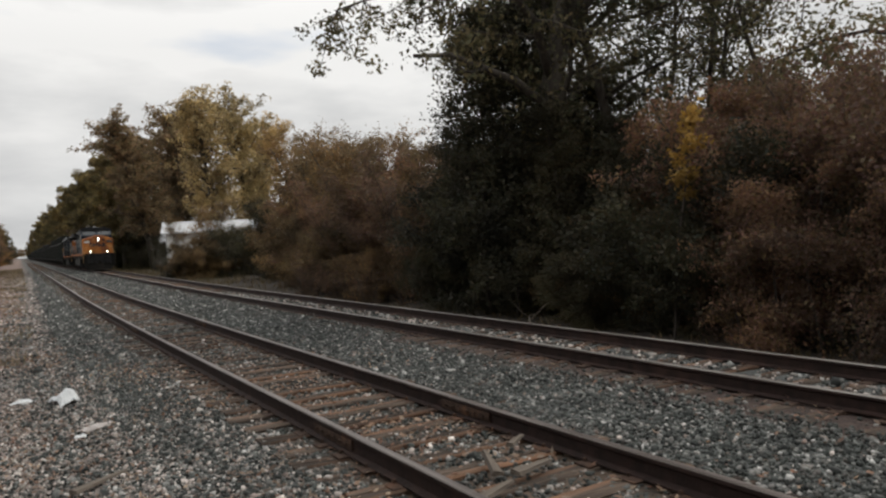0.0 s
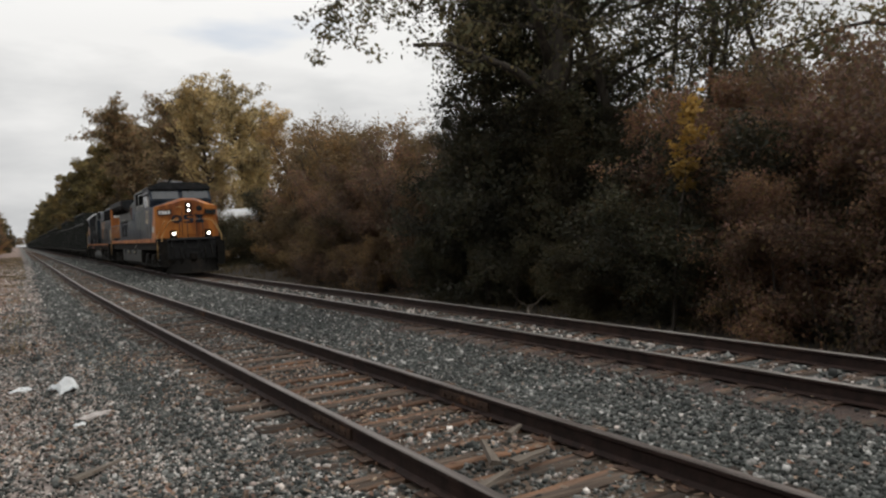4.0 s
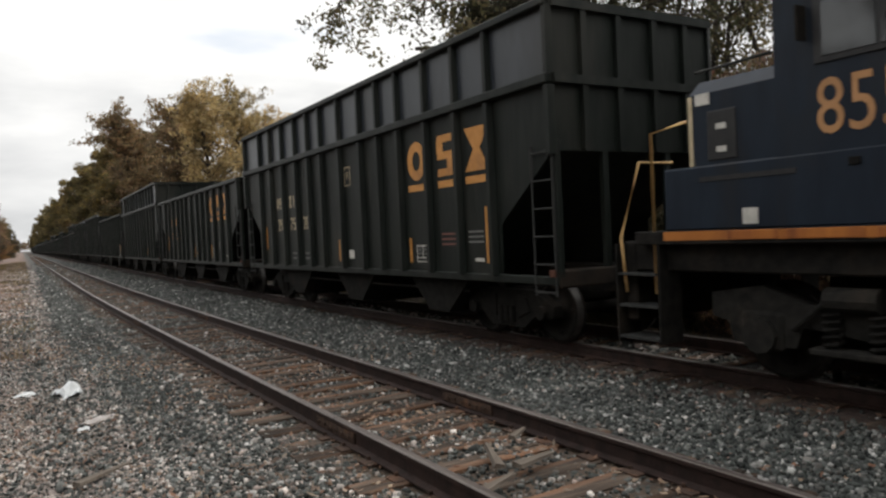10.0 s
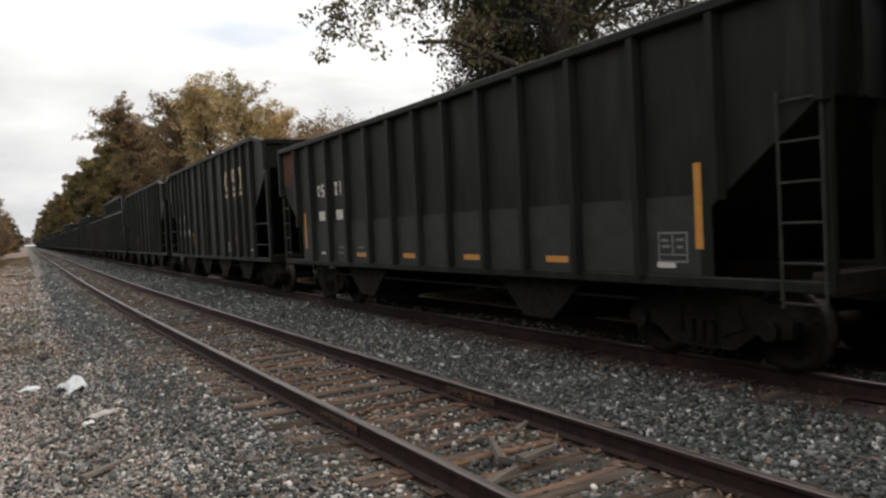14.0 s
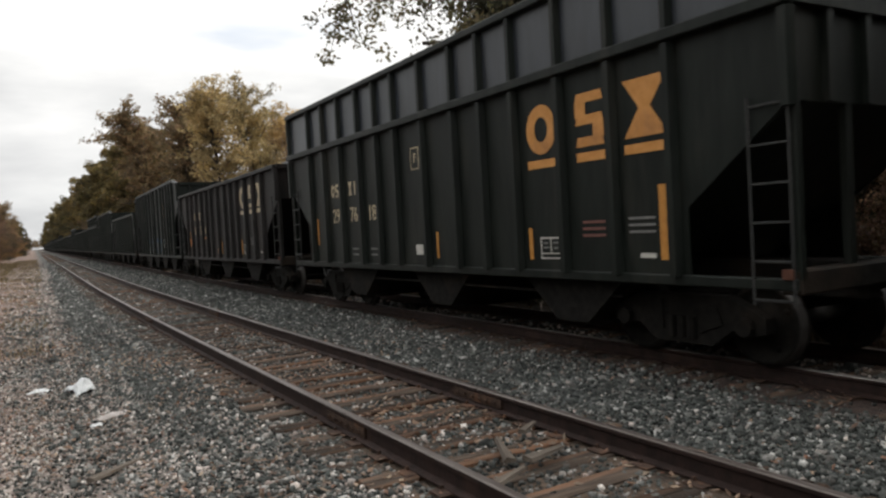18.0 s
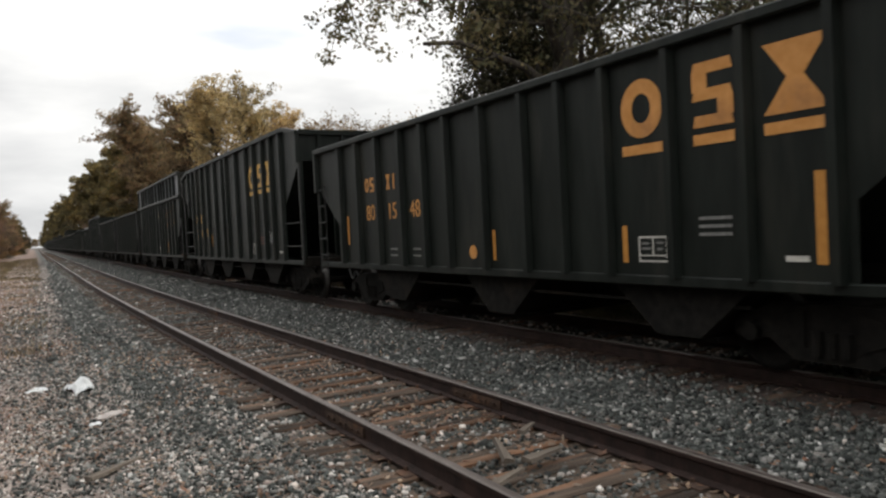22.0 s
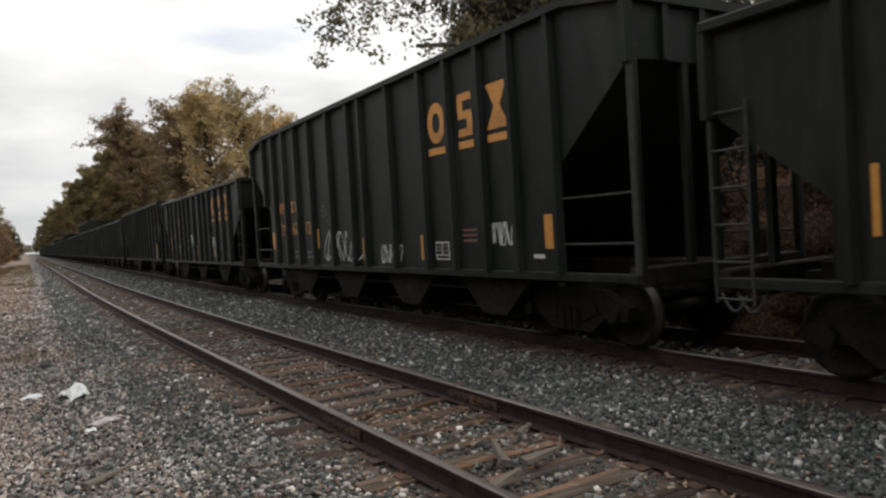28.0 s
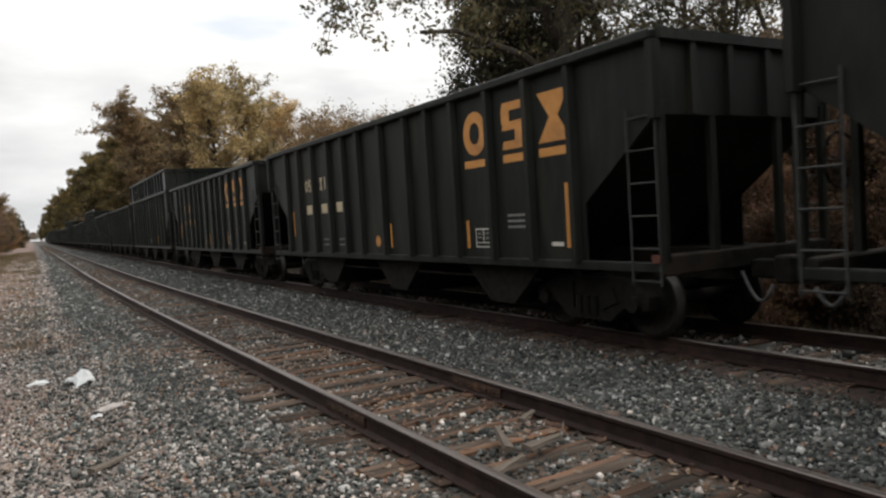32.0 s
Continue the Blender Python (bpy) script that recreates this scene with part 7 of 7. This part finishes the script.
def frame_plain(w, h, d):
    g = Geo()
    b = 0.03
    g.box(-w / 2, w / 2, h / 2 - b, h / 2, 0, d).box(-w / 2, w / 2, -h / 2, -h / 2 + b, 0, d)
    g.box(-w / 2, -w / 2 + b, -h / 2 + b, h / 2 - b, 0, d).box(w / 2 - b, w / 2, -h / 2 + b, h / 2 - b, 0, d)
    return g


def make_second():
    """The second engine runs long hood first: yellow end, faded blue hood with radiator grilles, cab at the rear."""
    lo = thing("locomotive", "trailing locomotive running backwards, orange end, faded blue hood, silver roof", "locomotive", "locomotives of the train")
    Y = lambda d: d - 9.3
    H = 0.95
    part("underframe", Geo().box(-1.38, 1.38, Y(-0.5), Y(19.2), 1.15, 1.48, 0.02), STEEL_DARK, lo)
    part("walkway", Geo().box(-1.53, 1.53, Y(-0.4), Y(19.0), 1.46, 1.61, 0.01), STEEL_DARK, lo)
    posts = [0.0, 1.35, 2.7, 4.05, 5.4, 6.7, 8.0, 9.3, 10.5, 11.7, 12.9, 14.2, 15.6, 17.1, 18.5]
    stripe_panels(lo, 1.537, 1.51, 1.597, [Y(p + q) for p in posts[:-1] for q in (0, 0.66)], YELLOW_NOSE)
    part("walkway_edge", Geo().box(-1.536, -1.528, Y(-0.1), Y(18.56), 1.505, 1.602), ORANGE_END, lo, "faded orange walkway edge")
    # long hood with its shoulders
    hood = [(-H, 1.61), (-H, 4.22), (-0.70, 4.46), (0.70, 4.46), (H, 4.22), (H, 1.61)]
    part("long_hood", Geo().prism("y", hood, Y(4.86), Y(13.2)), BLUE_HOOD, lo, "faded blue hood")
    # the radiator section at the end is wider than the rest of the hood
    E = 1.20
    part("radiator_section", Geo().prism("y", [(-E, 1.61), (-E, 4.24), (-0.92, 4.47), (0.92, 4.47), (E, 4.24), (E, 1.61)], Y(0.16), Y(4.86)), BLUE_HOOD, lo, "wide faded blue radiator section")
    part("hood_end", Geo().prism("y", [(-E, 2.02), (-E, 4.16), (-0.88, 4.34), (0.88, 4.34), (E, 4.16), (E, 2.02)], Y(0.04), Y(0.159), pts1=[(-E - 0.002, 2.02), (-E - 0.002, 4.18), (-0.90, 4.36), (0.90, 4.36), (E + 0.002, 4.18), (E + 0.002, 2.02)]), ORANGE_END, lo, "orange hood end")
    part("end_cowl", Geo().box(-E, E, Y(0.06), Y(0.159), 1.61, 2.018, 0.01), BLUE_PAINT, lo)
    for s in (-1, 1):
        lamp(lo, s * 0.10, Y(0.04), 4.02, 0.06)
        b = part("number_board", slab(0.84, 0.27, 0.03), BOARD_WHITE, lo, "white number board")
        face_front(b, s * 0.56, Y(0.035), 3.70)
        t = part("number", text_mesh("8550", 0.31, BLACK_FIGURE), None, b)
        t.location = (0, 0, 0.032)
        part("board_frame", frame_plain(0.90, 0.33, 0.028), BLACK_FIGURE, b)
        lamp(lo, s * 0.75, Y(-0.60), 1.80, 0.05, s < 0, "ditch_light")
        e = part("emblem_bracket", Geo().box(-0.015, 0.015, -0.30, 0.30, 0, 0.004).box(0 if s < 0 else -0.1, 0.1 if s < 0 else 0, 0.27, 0.30, 0, 0.004), BLUE_PAINT, lo)
        face_front(e, s * 0.80, Y(0.035), 3.10)
    for shape, x in (("ring", -0.42), ("block", 0.0), ("hourglass", 0.42)):
        face_front(part("emblem_" + shape, emblem(shape, 0.38, 0.40), BLUE_PAINT, lo), x, Y(0.034), 3.12)
    part("hood_end_bar", Geo().tube([(-0.80, Y(0.0), 2.72), (0.80, Y(0.0), 2.72)], 0.015, 5), LETTER_CREAM, lo)
    # radiator grilles high on the side, in two lengths, and the filter grille near the cab
    for d0, d1, z0, z1, W in ((0.26, 2.44, 3.40, 4.20, E), (2.52, 4.78, 3.42, 4.22, E), (10.72, 13.12, 3.80, 4.40, H)):
        gr = part("radiator_grille", Geo().box(-W - 0.03, -W + 0.02, Y(d0), Y(d1), z0, z1, 0.01), GRILLE, lo, "black radiator grille")
        for k in range(int((d1 - d0) / 0.3)):
            yy = Y(d0 + 0.15 + 0.3 * k)
            part("grille_bar", Geo().box(-W - 0.036, -W - 0.029, yy - 0.01, yy + 0.01, z0 + 0.02, z1 - 0.02), GRILLE, gr)
        part("grille_edge", Geo().box(-W - 0.045, -W - 0.028, Y(d0), Y(d1), z0 - 0.03, z0), HANDRAIL_DARK, gr)
    for d in (0.8, 2.3, 3.8):
        part("radiator_fan", Geo().tube([(0, Y(d), 4.45), (0, Y(d), 4.60)], 0.62, 18), SOOT_ROOF, lo, "round roof fan", False)
    for d in (6.4, 8.6, 9.7):
        part("roof_box", Geo().box(-0.55, 0.55, Y(d), Y(d + 0.75), 4.45, 4.60, 0.02), BLUE_HOOD, lo)
    for k in range(12):
        d = 0.62 + 0.84 * k
        W = E if d < 4.9 else H
        part("hood_door", Geo().box(-W - 0.02, -W + 0.01, Y(d - 0.37), Y(d + 0.37), 1.85, 3.32 if d < 5 else 3.62, 0.008), BLUE_HOOD, lo)
        part("door_latch", Geo().box(-W - 0.04, -W - 0.018, Y(d + 0.22), Y(d + 0.28), 3.12 if d < 5 else 3.5, 3.24 if d < 5 else 3.62), BLACK_FIGURE, lo)
    part("lower_band", Geo().box(-H - 0.028, -H + 0.01, Y(4.87), Y(10.6), 1.62, 1.84), BLUE_PAINT, lo)
    part("lower_band", Geo().box(-E - 0.028, -E + 0.01, Y(0.17), Y(4.85), 1.62, 1.84), BLUE_PAINT, lo)
    # bracketed emblem on the hood
    z0 = 2.93
    for shape, d, w in (("ring", 8.72, 0.92), ("block", 7.80, 0.74), ("hourglass", 6.98, 0.92)):
        on_side(lo, emblem(shape, w, 0.96), LETTER_TAN, "emblem_" + shape, d, z0, H + 0.024, "", -9.3 + 2 * d)
    for d, s in ((9.55, 1), (6.02, -1)):
        g = Geo().box(-0.06, 0.06, -0.70, 0.70, 0, 0.004)
        g.box(0.06 if s > 0 else -0.24, 0.24 if s > 0 else -0.06, 0.56, 0.70, 0, 0.004).box(0.06 if s > 0 else -0.24, 0.24 if s > 0 else -0.06, -0.70, -0.56, 0, 0.004)
        on_side(lo, g, LETTER_TAN, "emblem_bracket", d, z0, H + 0.024, "", -9.3 + 2 * d)
    for d in (9.22, 8.90, 6.95, 6.60):
        g = Geo().flat([(0.12 * math.cos(6.2832 * k / 16), 0.15 * math.sin(6.2832 * k / 16), 0.004) for k in range(16)])
        on_side(lo, g, LETTER_TAN, "painted_dot", d, 2.18, H + 0.024, "", -9.3 + 2 * d)
    for d, z in ((1.9, 3.18), (3.7, 3.18), (5.3, 3.40), (10.2, 3.60), (0.35, 2.60)):
        p = on_side(lo, slab(0.20, 0.17), LETTER_WHITE, "warning_sticker", d, z, (E if d < 4.9 else H) + 0.03, "", -9.3 + 2 * d)
        q = part("sticker_band", Geo().box(-0.10, 0.10, 0.05, 0.085, 0.004, 0.007), RED_STICKER, p)
    # equipment between hood and cab
    part("filter_housing", Geo().prism("x", [(Y(11.05), 1.61), (Y(12.75), 1.61), (Y(12.55), 3.72), (Y(11.25), 3.72)], -1.22, -0.90), BLUE_HOOD, lo)
    part("filter_recess", Geo().box(-1.235, -1.21, Y(11.35), Y(12.35), 1.95, 2.45, 0.01), GRILLE, lo)
    part("silver_cover", Geo().prism("x", [(Y(11.55), 2.55), (Y(12.45), 2.55), (Y(12.40), 3.55), (Y(11.60), 3.55)], -1.25, -1.215), GREY_HOOD, lo, "dull silver cover plate")
    part("electrical_cabinet", Geo().prism("y", hood, Y(13.2), Y(15.18)), BLACK_FIGURE, lo, "sooty black cabinet behind the cab")
    part("cabinet_panel", Geo().box(-H - 0.03, -H + 0.01, Y(13.25), Y(14.3), 3.75, 4.25, 0.01), GREY_HOOD, lo)
    part("cabinet_grille", Geo().box(-H - 0.03, -H + 0.01, Y(13.25), Y(14.3), 3.0, 3.65, 0.01), GRILLE, lo)
    part("cabinet_locker", Geo().box(-1.30, -H + 0.01, Y(13.3), Y(15.1), 1.61, 2.0, 0.015), BLUE_PAINT, lo)
    # cab: side wall with a sliding window, its back wall dark with soot
    cab = part("cab", Geo().prism("y", [(-1.50, 1.61), (-1.50, 3.94), (-0.95, 4.36), (0.95, 4.36), (1.50, 3.94), (1.50, 1.61)], Y(15.19), Y(17.15)), BLUE_PAINT, lo, "dark blue cab")
    part("cab_back_wall", Geo().prism("y", [(-1.46, 1.65), (-1.46, 3.90), (-0.93, 4.32), (0.93, 4.32), (1.46, 3.90), (1.46, 1.65)], Y(15.175), Y(15.188)), BLACK_FIGURE, cab)
    part("cab_roof", Geo().prism("y", [(-1.58, 3.88), (-1.58, 3.93), (-0.98, 4.42), (0.98, 4.42), (1.58, 3.93), (1.58, 3.88), (0.96, 4.37), (-0.96, 4.37)], Y(15.05), Y(17.35)), SILVER_ROOF, lo, "silver-painted cab roof")
    for d in (15.4, 16.0, 16.6, 17.1):
        part("roof_rib", Geo().tube([(-1.54, Y(d), 3.98), (-0.98, Y(d), 4.435)], 0.018, 5), SILVER_ROOF, lo)
    part("roof_unit", Geo().box(-0.62, 0.62, Y(15.6), Y(16.7), 4.42, 4.60, 0.03), SILVER_ROOF, lo, "silver roof air unit")
    part("window_surround", Geo().prism("x", [(Y(15.60), 3.08), (Y(16.74), 3.08), (Y(16.74), 3.70), (Y(15.70), 3.70), (Y(15.36), 3.92), (Y(15.30), 3.84), (Y(15.60), 3.60)], -1.520, -1.495), BLACK_FIGURE, cab, "black window surround")
    for d0, d1 in ((15.68, 16.14), (16.18, 16.66)):
        part("side_window", Geo().box(-1.530, -1.505, Y(d0), Y(d1), 3.13, 3.62, 0.004), GLASS_DARK, cab)
    part("mirror", Geo().box(-1.66, -1.52, Y(16.80), Y(16.83), 3.30, 3.62, 0.005), STEEL_DARK, cab)
    on_side(lo, text_mesh("8550", 0.72, LETTER_TAN, 0.80), LETTER_TAN, "number", 16.18, 2.66, 1.503, "", -9.3 + 2 * 16.18)
    # a lower side block runs under the cab and along the nose
    part("side_block", Geo().box(-1.512, -1.40, Y(15.30), Y(18.55), 1.61, 2.29, 0.02), BLUE_PAINT, lo)
    part("block_slot", Geo().box(-1.520, -1.508, Y(16.95), Y(18.05), 2.12, 2.17), BLACK_FIGURE, lo)
    for d in (15.55, 16.35):
        part("block_latch", Geo().box(-1.53, -1.51, Y(d), Y(d + 0.10), 2.14, 2.21, 0.004), STEEL_DARK, lo)
    part("placard", Geo().box(-1.522, -1.510, Y(17.37), Y(17.54), 1.66, 1.82), LETTER_WHITE, lo)
    part("short_hood", Geo().prism("y", [(-1.40, 1.61), (-1.40, 3.06), (-1.22, 3.22), (1.22, 3.22), (1.40, 3.06), (1.40, 1.61)], Y(17.15), Y(18.25)), BLUE_PAINT, lo, "dark blue short hood")
    part("hood_corner", Geo().box(-1.412, -1.36, Y(18.21), Y(18.262), 2.30, 3.05, 0.006), LETTER_CREAM, lo, "cream corner stripe")
    part("nose_notch", Geo().box(-1.413, -1.38, Y(17.66), Y(18.02), 2.34, 2.86, 0.01), BLACK_FIGURE, lo, "dark step notch")
    for z in (2.42, 2.66):
        part("notch_label", Geo().box(-1.420, -1.410, Y(17.78), Y(17.90), z, z + 0.06), LETTER_WHITE, lo)
    part("warning_sticker", Geo().box(-1.413, -1.40, Y(17.98), Y(18.16), 2.94, 3.06), LETTER_WHITE, lo)
    rail_line(lo, [(-1.46, Y(18.1), 3.28), (-1.46, Y(17.2), 3.30)], LADDER_STEEL, 0.016)
    part("rear_window", Geo().box(-1.40, -0.98, Y(17.15), Y(17.17), 3.35, 3.85), GLASS_DARK, cab)
    # tank and reservoirs
    bulge = [(1.0 + 0.40 * math.cos(radians(a)), 0.66 + 0.40 * math.sin(radians(a))) for a in range(-90, 91, 15)]
    tank = bulge + [(-x, z) for x, z in reversed(bulge)]
    ends = [(x * 0.90, 0.66 + (z - 0.66) * 0.80) for x, z in tank]
    part("fuel_tank", Geo().prism("y", tank, Y(6.5), Y(12.9)).prism("y", ends, Y(6.36), Y(6.5), pts1=tank).prism("y", tank, Y(12.9), Y(13.04), pts1=ends), TANK_GRIME, lo, "long rounded fuel tank")
    c = part("air_reservoir", Geo().tube([(-1.22, Y(7.0), 1.20), (-1.22, Y(12.2), 1.20)], 0.15, 12), STEEL_DARK, lo, "", True)
    part("reservoir_label", Geo().box(-1.385, -1.375, Y(7.1), Y(7.28), 1.12, 1.30), LETTER_CREAM, c)
    part("tank_filler", Geo().tube([(-1.40, Y(5.6), 0.75), (-1.40, Y(5.6), 1.20), (-1.40, Y(5.9), 1.32)], 0.10, 8), STEEL_DARK, lo)
    part("placard", Geo().box(-1.45, -1.44, Y(13.6), Y(13.75), 1.22, 1.38), LETTER_WHITE, lo)
    part("placard", Geo().box(-1.45, -1.44, Y(12.9), Y(13.05), 1.20, 1.36), RED_STICKER, lo)
    for s in (-1, 1):
        stair(lo, s * 1.52, Y(-0.45), s, 0.35, 1.48, 3, STEEL_DARK)
        stair(lo, s * 1.52, Y(19.0), s, 0.35, 1.48, 3, STEEL_DARK)
        rail_line(lo, [(s * 1.52, Y(-0.05), 0.55), (s * 1.52, Y(-0.05), 2.60), (s * 1.40, Y(0.6), 2.70)], LADDER_STEEL)
        rail_line(lo, [(s * 1.25, Y(-0.78), 1.10), (s * 1.25, Y(-0.78), 1.90), (s * 0.80, Y(-0.78), 2.78), (s * 0.15, Y(-0.78), 2.82)], HANDRAIL_YELLOW)
        rail_line(lo, [(s * 1.50, Y(0.6), 2.70), (s * 1.50, Y(11.6), 2.70), (s * 1.50, Y(12.4), 3.15), (s * 1.50, Y(13.4), 3.15), (s * 1.50, Y(14.3), 2.70)], LADDER_STEEL)
        rail_line(lo, [(s * 1.50, Y(18.72), 0.9), (s * 1.50, Y(18.72), 2.72), (s * 1.40, Y(18.30), 2.80)], HANDRAIL_YELLOW)
        rail_line(lo, [(s * 1.46, Y(19.22), 0.9), (s * 1.50, Y(19.25), 1.55), (s * 1.18, Y(19.22), 2.45), (s * 0.60, Y(19.22), 2.45)], HANDRAIL_YELLOW)
        for d in posts[1:12]:
            rail_line(lo, [(s * 1.50, Y(d), 1.50), (s * 1.50, Y(d), 2.70)], LADDER_STEEL, 0.020, "stanchion")
    loco_truck(lo, Y(3.2), "second", 1.98, 0.508)
    loco_truck(lo, Y(15.6), "second", 1.98, 0.508)
    for d, s in ((-0.62, -1), (19.3, 1)):
        g = Geo()
        coupler(g, Y(d), s, 0.90)
        g.box(-1.40, 1.40, min(Y(d), Y(d) - s * 0.18), max(Y(d), Y(d) - s * 0.18), 0.55, 1.50, 0.02)
        for x in (-0.5, 0.45):
            g.tube([(x, Y(d), 1.2), (x, Y(d) + s * 0.25, 1.0), (x, Y(d) + s * 0.3, 0.5)], 0.03, 6)
        part("pilot", g, STEEL_DARK, lo)
    TRAIN.append((lo, 118.3, 6.2))


make_lead()
make_second()

# ---- what moves ----
def on_line(y, reach):
    """Where a vehicle with its middle at y stands: its trucks follow the line."""
    a, b = bend(y - reach)[0], bend(y + reach)[0]
    return pose(FAR_TRACK + (a + b) / 2, y, 0, 0, 0, -math.degrees(math.atan2(b - a, 2 * reach)))


def motions():
    for car, y0, reach in TRAIN:
        walk(car, [(t, on_line(y0 - SPEED * t, reach)) for t in range(33)])
    walk(BIRD, [(t, pose(x, y, z, tilt, 0, 160)) for t, x, y, z, tilt in ((0, -0.3, 96, -0.38, 0), (4.6, -0.3, 96, -0.38, 0), (5.0, 0.6, 93, 2.4, -25), (5.5, 2.0, 90, 6.6, -25), (6.0, 3.1, 90, 9.8, -22), (6.2, 4.5, 90, 11.1, -18), (6.8, 8.6, 104, 14.5, -12), (7.6, 14.2, 130, 18.0, 0), (32, 14.2, 130, 18.0, 0))])
    for wing, s in WINGS:
        rows = [(0, 30), (4.5, 30)] + [(4.6 + 0.1 * i, (-38, 5, 42, 5)[i % 4]) for i in range(30)] + [(7.7, 30), (32, 30)]
        walk(wing, [(t, pose(0, 0, 0.03, 0, -s * a, 0)) for t, a in rows])
    # wheels of one kind and place in their truck roll alike and share their keys
    for (kind, y, r), obs in AXLES.items():
        rows = [(i / FPS, Matrix.Translation((0, y, r)) @ Matrix.Rotation(SPEED * i / FPS / r, 4, "X")) for i in range(32 * FPS + 1)]
        walk(obs[0], rows)
        keys = obs[0].animation_data
        for ob in obs[1:]:
            ob.rotation_mode = "QUATERNION"
            own = ob.animation_data_create()
            own.action = keys.action
            own.action_slot = keys.action_slot


motions()
